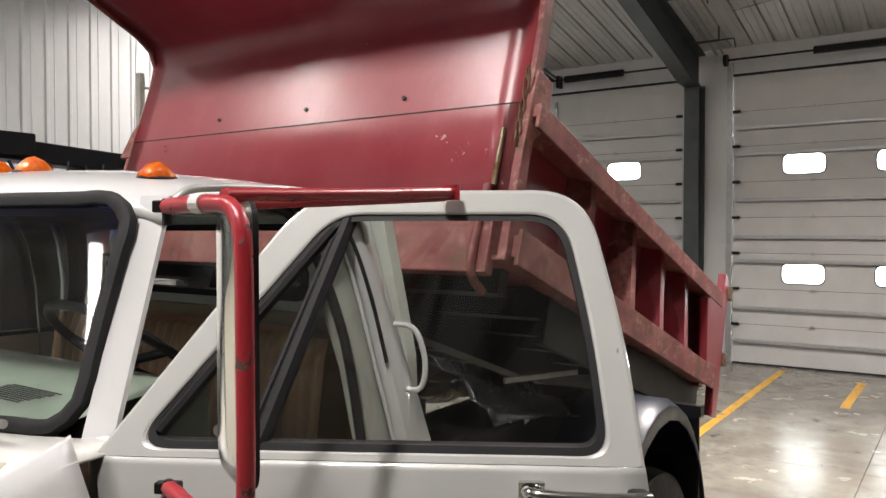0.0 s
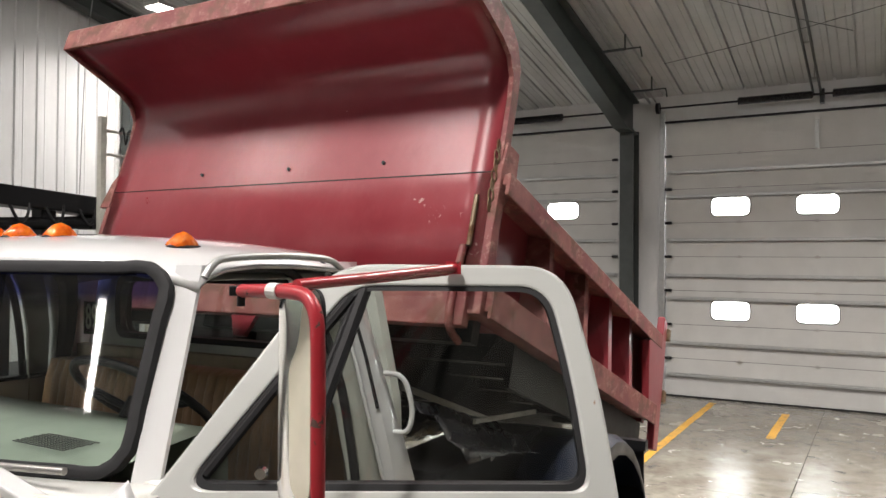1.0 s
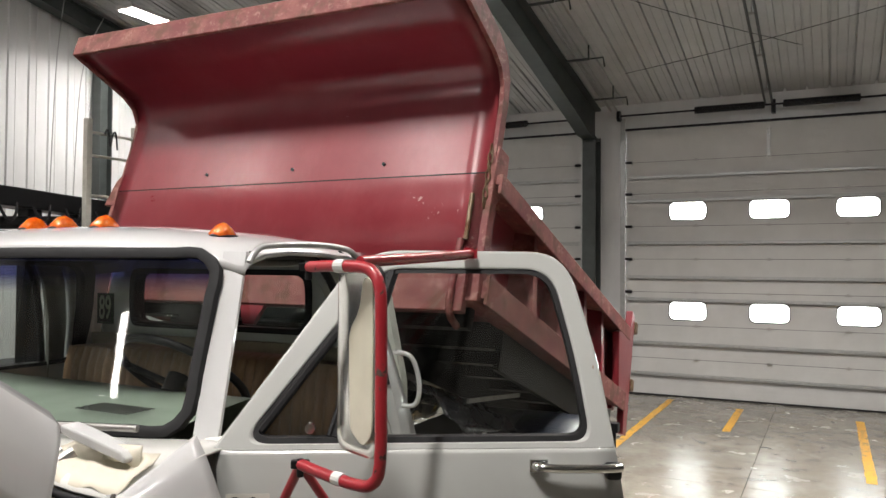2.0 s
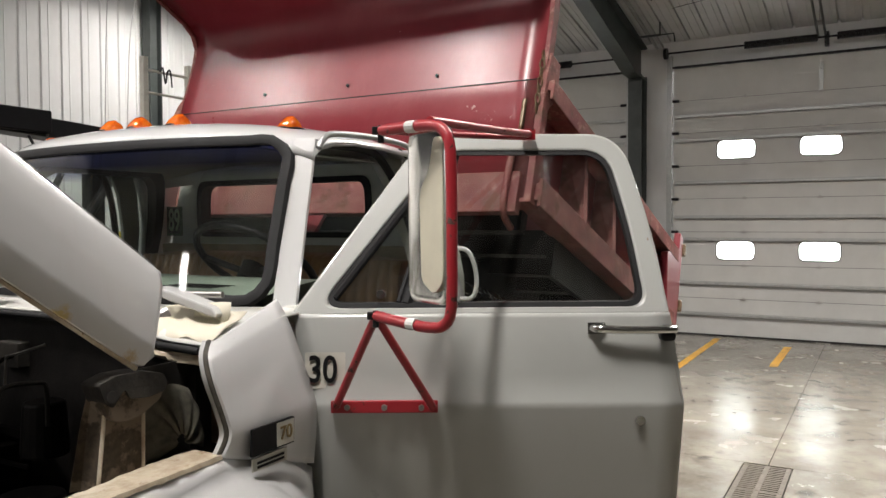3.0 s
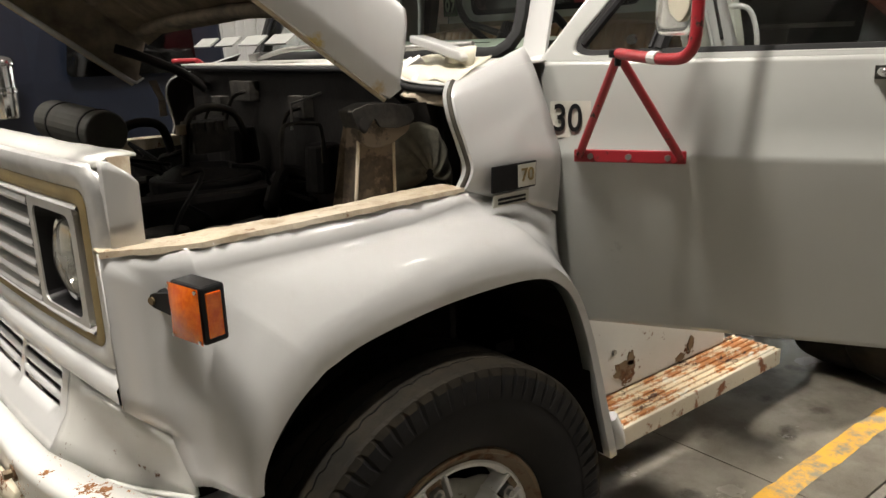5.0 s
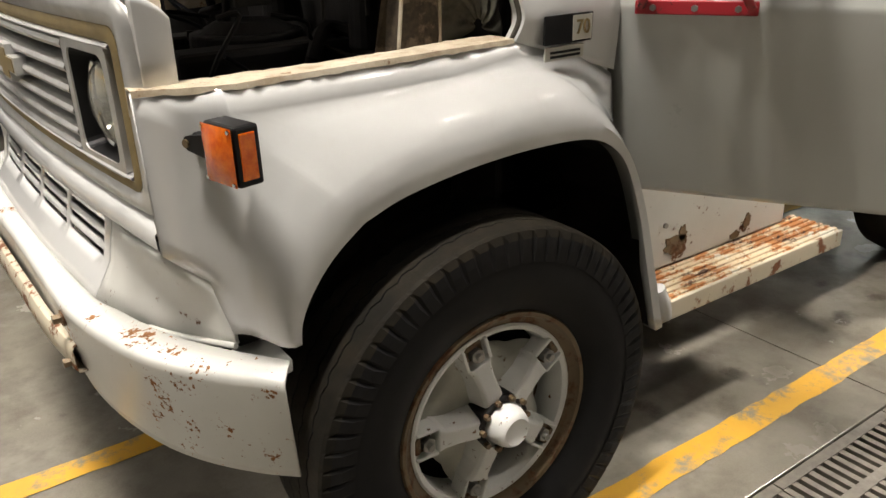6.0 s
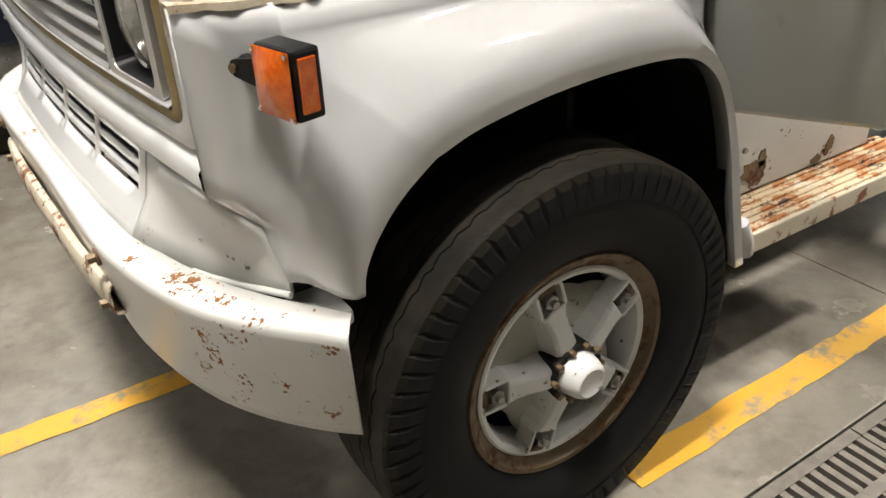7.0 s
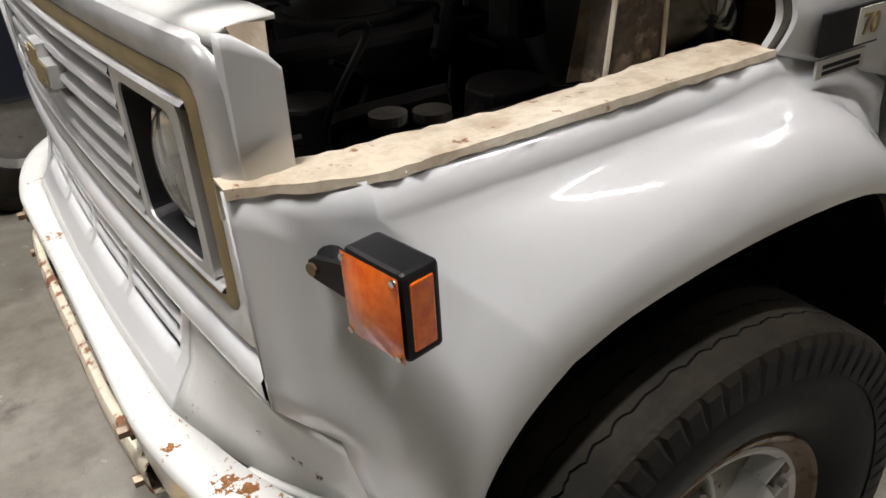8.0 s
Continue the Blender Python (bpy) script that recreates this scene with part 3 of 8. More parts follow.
def overhead_door(centre, name):
    """A sectional overhead door: ribbed sections, struts, two rows of windows, tracks, springs and hinges."""
    x = WALL_E - 0.06
    door = tagged(new(name), "closed white sectional overhead door with two rows of windows", "overhead door", "overhead doors", "structure")
    door.location = (x, centre, 0)
    half = DOOR_W / 2
    for k, (z0, z1) in enumerate(zip(JOINTS, JOINTS[1:])):
        bm = bmesh.new()
        a, b = z0 + 0.004, z1 - 0.004
        windowed = k in (2, 5)
        zc = 1.368 if k == 2 else 2.960
        if windowed:
            cuts = []
            for yc in (-1.20, 0.0, 1.20):
                cuts += [yc - 0.34, yc + 0.34]
                outer = rounded([(yc - 0.34, a), (yc + 0.34, a), (yc + 0.34, b), (yc - 0.34, b)], 0.001, 5)
                inner = rounded([(yc - 0.280, zc - 0.138), (yc + 0.280, zc - 0.138), (yc + 0.280, zc + 0.138), (yc - 0.280, zc + 0.138)], 0.10, 5)
                ring(bm, outer, inner, lambda u, v, w: Vector((w, u, v)), 0.045)
            spans = list(zip([-half] + cuts[1::2], cuts[::2] + [half]))
        else:
            spans = [(-half, half)]
        for y0, y1 in spans:
            box(bm, (0.0225, (y0 + y1) / 2, (a + b) / 2), (0.045, y1 - y0, b - a))
            # shallow pressed ribs
            for f in range(1, 9):
                box(bm, (-0.0006, (y0 + y1) / 2, a + (b - a) * f / 9), (0.005, y1 - y0 - 0.004, 0.012))
        panel = part("panel", bm, DOOR_PANEL, door)
        if windowed:
            for yc in (-1.20, 0.0, 1.20):
                bm = bmesh.new()
                inner = rounded([(yc - 0.280, zc - 0.138), (yc + 0.280, zc - 0.138), (yc + 0.280, zc + 0.138), (yc - 0.280, zc + 0.138)], 0.10, 5)
                wide = rounded([(yc - 0.296, zc - 0.154), (yc + 0.296, zc - 0.154), (yc + 0.296, zc + 0.154), (yc - 0.296, zc + 0.154)], 0.11, 5)
                ring(bm, wide, inner, lambda u, v, w: Vector((-0.010 + w, u, v)), 0.02)
                part("window_frame", bm, JOINT, panel, "dark grey window frame")
                bm = bmesh.new()
                slab(bm, inner, lambda u, v, w: Vector((0.024 + w, u, v)), 0.004)
                pane = part("pane", bm, GLASS, panel)
                pane.visible_shadow = False
        if k < len(JOINTS) - 2:
            bm = bmesh.new()
            box(bm, (0.010, 0, z1), (0.018, 2 * half, 0.012))
            part("section_joint", bm, JOINT, door)
            for yc in (-half + 0.06, -1.065, 0.0, 1.065, half - 0.06):
                bm = bmesh.new()
                box(bm, (-0.010, yc, z1 - 0.002), (0.018, 0.085, 0.026))
                box(bm, (-0.016, yc, z1 + 0.002), (0.018, 0.026, 0.046))
                part("hinge", bm, STEEL, door)
    for z in STRUTS:
        # a hat-shaped bar: two thin flanges and a proud web with an open shadowed underside
        bm = bmesh.new()
        box(bm, (-0.006, 0, z + 0.026), (0.010, 2 * half - 0.04, 0.016))
        box(bm, (-0.034, 0, z + 0.018), (0.060, 2 * half - 0.04, 0.003))
        box(bm, (-0.063, 0, z + 0.002), (0.003, 2 * half - 0.04, 0.034))
        box(bm, (-0.006, 0, z - 0.026), (0.010, 2 * half - 0.04, 0.012))
        part("strut", bm, GALV, door, "galvanised stiffening bar")
    bm = bmesh.new()
    box(bm, (0.0, 0, 0.01), (0.05, 2 * half, 0.03))
    part("bottom_seal", bm, SEAL, door)
    for s in (-1, 1):
        bm = bmesh.new()
        box(bm, (-0.04, s * (half + 0.03), DOOR_H / 2 + 0.1), (0.06, 0.025, DOOR_H + 0.2))
        box(bm, (-0.015, s * (half + 0.07), DOOR_H / 2 + 0.1), (0.006, 0.08, DOOR_H + 0.2))
        part("track", bm, GALV, door)
        for z in JOINTS[1:-1]:
            bm = bmesh.new()
            rod(bm, (-0.04, s * (half - 0.09), z), (-0.04, s * (half + 0.02), z), 0.022, seg=8)
            part("roller", bm, DARK_STEEL, door)
    bm = bmesh.new()
    box(bm, (-0.030, 0, DOOR_H + 0.012), (0.05, 2 * half + 0.10, 0.030))
    part("head_seal", bm, SEAL, door, "black rubber seal above the door")
    z = DOOR_H + 0.23
    bm = bmesh.new()
    rod(bm, (-0.13, -half - 0.12, z), (-0.13, half + 0.12, z), 0.016)
    part("shaft", bm, DARK_STEEL, door)
    for y0, y1 in ((-1.23, -0.21), (0.05, 1.07)):
        bm = bmesh.new()
        rod(bm, (-0.13, y0, z), (-0.13, y1, z), 0.050, seg=14)
        spring = part("spring", bm, BLACK, door, "black torsion spring")
        bm = bmesh.new()
        turns = 34
        coil = [(-0.13 + 0.052 * math.cos(q), y0 + (y1 - y0) * k / (turns * 8), z + 0.052 * math.sin(q)) for k, q in ((k, k * math.pi / 4) for k in range(turns * 8 + 1))]
        tube(bm, coil, 0.011, 5)
        part("coil", bm, BLACK, spring, smooth=True)
    bm = bmesh.new()
    box(bm, (-0.06, -0.07, z - 0.02), (0.14, 0.06, 0.2))
    part("bracket", bm, DARK_STEEL, door)
    bm = bmesh.new()
    box(bm, (-0.035, 0.0, 3.98), (0.03, 0.055, 0.42))
    box(bm, (-0.06, 0.0, 4.12), (0.05, 0.03, 0.08))
    part("opener_arm", bm, GALV, door, "galvanised opener arm")
    for s in (-1, 1):
        bm = bmesh.new()
        rod(bm, (-0.13, s * (half + 0.08), z), (-0.13, s * (half + 0.13), z), 0.09, seg=16)
        part("cable_drum", bm, DARK_STEEL, door)


def portal_frame(y, name, slim=1.0):
    """A tapered column and rafter of the building frame in the plane y."""
    top = lambda x: ceiling_height(x) - 0.10
    rows_top, rows_bottom = [], []
    frame_ob = tagged(new(name), "dark grey-green tapered steel portal frame", "building frame", kind="structure")
    for sign in (1, -1):
        wall = WALL_E if sign > 0 else WALL_W
        wx = lambda d: wall - sign * d
        web = [(0.10, 0.0), (0.42, 0.0), (0.95, top(wx(1)) - 0.72)]
        bm = bmesh.new()
        for d0, d1, w in ((0.10, 0.13, 0.22), (0.40, 0.43, 0.22)):
            box(bm, (wx((d0 + d1) / 2), y, 2.1), (0.03, w, 4.2))
        box(bm, (wx(0.265), y, 2.1), (0.30, 0.02, 4.2))
        part("column", bm, FRAME_GREEN, frame_ob)
        xs = [0.10, 0.75, 1.4, 4.2, 12.9]
        depth = [h * slim for h in (0.52, 0.62, 0.56, 0.40, 0.40)]
        bm = bmesh.new()
        upper = [Vector((wx(d), y, top(wx(d)))) for d in xs]
        lower = [Vector((wx(d), y, top(wx(d)) - h)) for d, h in zip(xs, depth)]
        for off in (-0.01, 0.01):
            grid(bm, [[p + Vector((0, off, 0)) for p in upper], [p + Vector((0, off, 0)) for p in lower]])
        for line in (upper, lower):
            for dz in (-0.014, 0.014):
                grid(bm, [[p + Vector((0, -0.11, dz)) for p in line], [p + Vector((0, 0.11, dz)) for p in line]])
            for off in (-0.11, 0.11):
                grid(bm, [[p + Vector((0, off, -0.014)) for p in line], [p + Vector((0, off, 0.014)) for p in line]])
        part("rafter", bm, FRAME_GREEN, frame_ob)


def ceiling_lamp(x, y, watts, length, beam):
    """A linear LED high bay hung below the ceiling, with its light."""
    z = ceiling_height(x) - 0.32
    lamp = thing("ceiling_lamp", "long white LED high bay lamp under the ceiling, switched on", "ceiling lamp", "ceiling lamps", at=(x, y, z))
    bm = bmesh.new()
    box(bm, (0, 0, 0.04), (length + 0.06, 0.30, 0.05))
    part("housing", bm, DOOR_PANEL, lamp, bevel=0.008)
    for s in (-1, 1):
        bm = bmesh.new()
        box(bm, (0, s * 0.08, 0.006), (length, 0.10, 0.012))
        part("diffuser", bm, LED, lamp)
        bm = bmesh.new()
        rod(bm, (s * 0.5, 0, 0.06), (s * 0.5, 0, 0.42), 0.004, seg=6)
        part("hanger", bm, STEEL, lamp)
    light = bpy.data.lights.new("lamp_light", "AREA")
    light.shape, light.size, light.size_y, light.energy, light.color = "RECTANGLE", length, 0.26, watts, (1.0, 0.965, 0.90)
    light.spread = radians(beam)
    ob = new("lamp_light", light)
    ob.parent = lamp
    ob.location = (0, 0, -0.012)


build_floor()
floor_line(-6.0, 11.6, -0.045, 0.055, "worn yellow bay line on the concrete")
floor_line(0.28, 2.55, -1.155, -1.055, "worn yellow bay line beside the floor drain")
floor_line(9.45, 11.2, -1.09, -0.99, "worn yellow bay line by the overhead door")
floor_line(7.6, 11.0, -2.62, -2.52, "worn yellow bay line by the overhead door")
floor_line(-6.0, 2.0, 3.42, 3.55, "yellow line of the neighbouring bay")
for k in range(13):
    drain_grate(0.905 + 0.61 * (k - 6), 0.61)
wall_east()
for c, nm in DOORS:
    overhead_door(c, nm)
wall_panelled("wall_north", (WALL_W, WALL_N), (WALL_E, WALL_N), 0.0, 0.0, (0, -1), "white ribbed steel end wall")
wall_panelled("wall_south", (WALL_E, WALL_S), (WALL_W, WALL_S), 0.0, 0.0, (0, 1), "unseen grey ribbed end wall", UNSEEN_WALL)
wall_panelled("wall_west", (WALL_W, WALL_S), (WALL_W, WALL_N), 0.0, 4.8, (1, 0), "unseen grey ribbed side wall", UNSEEN_WALL)
build_ceiling()
portal_frame(1.31, "portal_frame_1")
portal_frame(-4.2, "portal_frame_2")
portal_frame(WALL_N - 0.20, "portal_frame_3", 0.6)
for x in (7.15, 0.9):
    bm = bmesh.new()
    for dx in (-0.10, 0.10):
        box(bm, (x + dx, WALL_N - 0.14, ceiling_height(x) / 2 - 0.15), (0.016, 0.18, ceiling_height(x) - 0.3))
    box(bm, (x, WALL_N - 0.14, ceiling_height(x) / 2 - 0.15), (0.2, 0.014, ceiling_height(x) - 0.3))
    tagged(part("end_wall_column", bm, FRAME_GREEN), "dark grey-green steel column against the end wall", "column", "end wall columns", "structure")
for x, y, watts, length, beam in LAMPS:
    ceiling_lamp(x, y, watts, length, beam)
for a, b in (((7.6, 0.9), (10.3, -1.9)), ((9.2, -3.6), (10.6, 0.5))):
    line = thing("ceiling_wire", "thin dark wire slung under the ceiling", "wire", "ceiling wires")
    bm = bmesh.new()
    tube(bm, [(a[0] + (b[0] - a[0]) * f, a[1] + (b[1] - a[1]) * f, ceiling_height(a[0] + (b[0] - a[0]) * f) - 0.09 - 0.05 * math.sin(math.pi * f)) for f in (0, 0.25, 0.5, 0.75, 1)], 0.0035, 6, 3)
    part("strand", bm, BLACK, line)
for y in (-1.39, 3.71):
    rail = thing("opener_rail", "galvanised door opener rail under the ceiling", "opener rail", "opener rails", at=(WALL_E - 0.1, y, 4.56))
    for dy in (-0.05, 0.05):
        bm = bmesh.new()
        rod(bm, (0, dy, 0), (-5.6, dy, 0.30 + 5.6 * 0.12), 0.018, seg=8)
        part("rail_bar", bm, RAIL_STEEL, rail)
    for k in range(5):
        bm = bmesh.new()
        x = -0.5 - 1.2 * k
        rod(bm, (x, 0, 0.05 - x * 0.17), (x, 0, ceiling_height(WALL_E - 0.1 + x) - 4.56), 0.008, seg=6)
        box(bm, (x, 0, 0.03 - x * 0.17), (0.05, 0.14, 0.02))
        part("hanger", bm, STEEL, rail)
bm = bmesh.new()
box(bm, (WALL_E + 2.5, -1.0, 3.0), (0.05, 26.0, 9.0))
tagged(part("backdrop", bm, DAYLIGHT), "plain bright daylight outside the door windows", "backdrop", kind="structure")


# ---- truck ----
truck = thing("dump_truck", "old white dump truck, red bed raised, door and hood open", "dump truck")
Y_SIDE = -0.90
HINGE = Vector((0.545, -0.915, 0.0))
DOOR_TURN = radians(-60)
DOOR_E = Vector((math.cos(DOOR_TURN), math.sin(DOOR_TURN), 0))
DOOR_N = Vector((math.sin(DOOR_TURN), -math.cos(DOOR_TURN), 0))
WHEEL = Vector((0.058, -1.0, 0.462))


def mirrored(points, side):
    return [Vector((p[0], p[1] * side, p[2])) for p in points]


def fender(side):
    """side -1: the near (left) fender as measured in plan; +1: its mirror."""
    # lip of the wheel arch, crest of the flare and panel edge as (x, z); the panel edge also carries its y
    lip = [(-0.398, 0.805), (-0.392, 0.85), (-0.365, 0.905), (-0.315, 0.965), (-0.25, 1.015), (-0.225, 1.027), (-0.14, 1.055), (0.02, 1.08), (0.18, 1.09), (0.34, 1.085), (0.43, 1.055), (0.495, 0.99), (0.55, 0.86), (0.60, 0.68), (0.655, 0.48)]
    crest = [(-0.430, 0.805), (-0.432, 0.88), (-0.42, 0.97), (-0.39, 1.06), (-0.345, 1.115), (-0.315, 1.132), (-0.20, 1.175), (0.0, 1.205), (0.18, 1.215), (0.34, 1.195), (0.445, 1.118), (0.520, 1.015), (0.585, 0.87), (0.642, 0.69), (0.695, 0.50)]
    edge = [(-0.488, 0.945, 0.809), (-0.508, 0.905, 0.915), (-0.577, 0.864, 0.975), (-0.581, 0.869, 1.13), (-0.584, 0.873, 1.289), (-0.448, 0.944, 1.290), (-0.425, 0.948, 1.290), (-0.16, 0.946, 1.290), (0.06, 0.944, 1.295), (0.225, 0.942, 1.303), (0.42, 0.940, 1.265), (0.55, 0.935, 1.19), (0.60, 0.91, 1.02), (0.66, 0.90, 0.80), (0.72, 0.89, 0.52)]
    # the flat that turns from the side to the front, beside the grille
    turned = {1: [(-0.445, 0.995, 0.885), (-0.462, 0.965, 0.895), (-0.485, 0.930, 0.905)],
              2: [(-0.440, 0.990, 0.985), (-0.465, 0.957, 0.985), (-0.520, 0.910, 0.980)],
              3: [(-0.420, 0.985, 1.085), (-0.448, 0.955, 1.105), (-0.518, 0.908, 1.12)],
              4: [(-0.395, 0.982, 1.155), (-0.438, 0.956, 1.20), (-0.516, 0.910, 1.25)],
              5: [(-0.370, 0.985, 1.172), (-0.412, 0.962, 1.214), (-0.442, 0.951, 1.244)]}
    n = len(lip)
    rows = []
    for i in range(n):
        (lx, lz), (cx, cz), (ex, ey, ez) = lip[i], crest[i], edge[i]
        low = max(0.0, 1 - i / 6)      # the flare dies out towards the bumper
        cy = 1.020 + 0.022 * low
        row = [(lx, 1.02, lz), (lx, 1.06, lz), (lx * 0.62 + cx * 0.38, 1.066 - 0.004 * low, lz * 0.62 + cz * 0.38), (cx * 0.66 + lx * 0.34, 1.050 + 0.006 * low, cz * 0.66 + lz * 0.34), (cx, cy, cz)]
        if i in turned:
            row += turned[i] + [(ex, ey, ez)]
        elif 5 < i < 10:
            low = ez - (0.046 if i < 9 else 0.030)
            for f, dy in ((0.4, 0.44), (0.82, 0.10)):
                row.append((cx + (ex - cx) * f, ey + (cy - ey) * dy, cz + (low - cz) * f))
            row += [(ex, ey + 0.006, low), (ex, ey, ez)]
        else:
            for f, dy in ((0.25, 0.55), (0.5, 0.2), (0.75, 0.06), (1.0, 0.0)):
                row.append((cx + (ex - cx) * f, ey + (cy - ey) * dy, cz + (ez - cz) * f))
        rows.append(row)
    straight = lambda pts: [Vector(a).lerp(Vector(b), k / 4) for a, b in zip(pts, pts[1:]) for k in range(4)] + [Vector(pts[-1])]
    cols = [(smooth_line if j < 6 else lambda pts, steps: straight(pts))([r[j] for r in rows], 4) for j in range(len(rows[0]))]
    bm = bmesh.new()
    grid(bm, [mirrored(c, -side) for c in cols])
    for at, reach, deep in (((0.40, 1.000, 1.165), 0.055, 0.009), ((0.13, 0.985, 1.222), 0.050, 0.005), ((-0.46, 0.945, 1.02), 0.060, 0.006)):      # knocks in the panel
        for v in bm.verts:
            d = (Vector((v.co.x, abs(v.co.y), v.co.z)) - Vector(at)).length / reach
            if d < 1.0:
                v.co.y -= math.copysign(deep * (1 - d * d) ** 2, v.co.y)
                v.co.z -= 0.6 * deep * (1 - d * d) ** 2
    body = part("fender", bm, WHITE, truck, "white fender with a flared wheel arch", smooth=True, thick=0.006, crease=46)
    # returned front edge beside the grille
    bm = bmesh.new()
    rows = []
    for x, z, y in ((-0.575, 0.975, 0.864), (-0.579, 1.13, 0.869), (-0.582, 1.289, 0.873)):
        rows.append([(x - 0.003, y + 0.003, z), (x - 0.002, y - 0.006, z), (x + 0.03, y - 0.012, z)])
    grid(bm, [mirrored(r, side) for r in rows])
    part("fender_face", bm, WHITE, body, smooth=True, thick=0.004)
    # rusty ledge on which the hood closes
    bm = bmesh.new()
    rng = random.Random(5)
    hem, outer, mid, inner, low = [], [], [], [], []
    for k in range(49):
        f = k / 48
        x = -0.584 + 0.811 * f
        z = 1.291 + 0.014 * f
        oy = 0.873 + 0.075 * min(max((x + 0.584) / 0.145, 0), 1) - 0.006 * f + rng.uniform(-0.0015, 0.0015)
        w = (0.030 + 0.046 * min(max((x + 0.584) / 0.14, 0), 1)) + 0.010 * math.sin(9.0 * f) + rng.uniform(-0.004, 0.004)
        outer.append((x, oy + 0.003, z + 0.001 + rng.uniform(0, 0.001)))
        hem.append((x, oy + 0.0045, z - 0.006 - rng.uniform(0, 0.004)))
        mid.append((x, oy - w * 0.5, z + 0.002 + rng.uniform(-0.001, 0.001)))
        inner.append((x, oy - w, z + 0.002 + rng.uniform(-0.001, 0.001)))
        low.append((x, oy - w - 0.006, z - 0.05))
    grid(bm, [mirrored(r, side) for r in (hem, outer, mid, inner, low)])
    part("hood_ledge", bm, LEDGE, body, "ledge with peeling cream paint and rust", thick=0.004)
    # the panel that rises from the fender to the cowl, with its rolled front edge
    bm = bmesh.new()
    front = smooth_line([(0.232, 0.945, 1.300), (0.250, 0.955, 1.348), (0.240, 0.950, 1.40), (0.224, 0.935, 1.470), (0.232, 0.912, 1.522), (0.268, 0.885, 1.552)], 4)
    rear = smooth_line([(0.555, 0.938, 1.20), (0.552, 0.952, 1.34), (0.545, 0.942, 1.40), (0.525, 0.918, 1.50), (0.515, 0.888, 1.58), (0.525, 0.845, 1.625)], 4)
    rows = []
    for k in range(9):
        f = k / 8
        rows.append([a.lerp(b, f) for a, b in zip(front, rear)])
    lead = [(q.x - 0.012, q.y - 0.025, q.z) for q in front]
    rows.insert(0, [Vector(q) for q in lead])
    grid(bm, [mirrored(r, side) for r in rows])
    part("cowl_side", bm, WHITE, body, smooth=True, thick=0.006, lining=GRIME)
    bm = bmesh.new()
    tube(bm, mirrored([q + Vector((-0.006, -0.010, 0)) for q in front], side), 0.0065, 8)
    part("cowl_seam", bm, EDGE_TAN, body, "dirty tan rolled edge", smooth=True)
    # bottom bracket
    bm = bmesh.new()
    tube(bm, mirrored([(0.665, 1.045, 0.60), (0.69, 1.05, 0.545), (0.705, 1.045, 0.50)], side), 0.022, 10, 4)
    part("fender_bead", bm, WHITE, body, smooth=True)
    # dark inner wheel well
    bm = bmesh.new()
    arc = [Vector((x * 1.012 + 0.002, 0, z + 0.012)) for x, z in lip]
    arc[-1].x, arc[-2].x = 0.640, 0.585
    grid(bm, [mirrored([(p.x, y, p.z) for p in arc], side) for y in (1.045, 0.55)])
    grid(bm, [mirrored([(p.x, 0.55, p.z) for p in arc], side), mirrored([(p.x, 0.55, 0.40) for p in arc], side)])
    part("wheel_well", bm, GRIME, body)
    return body


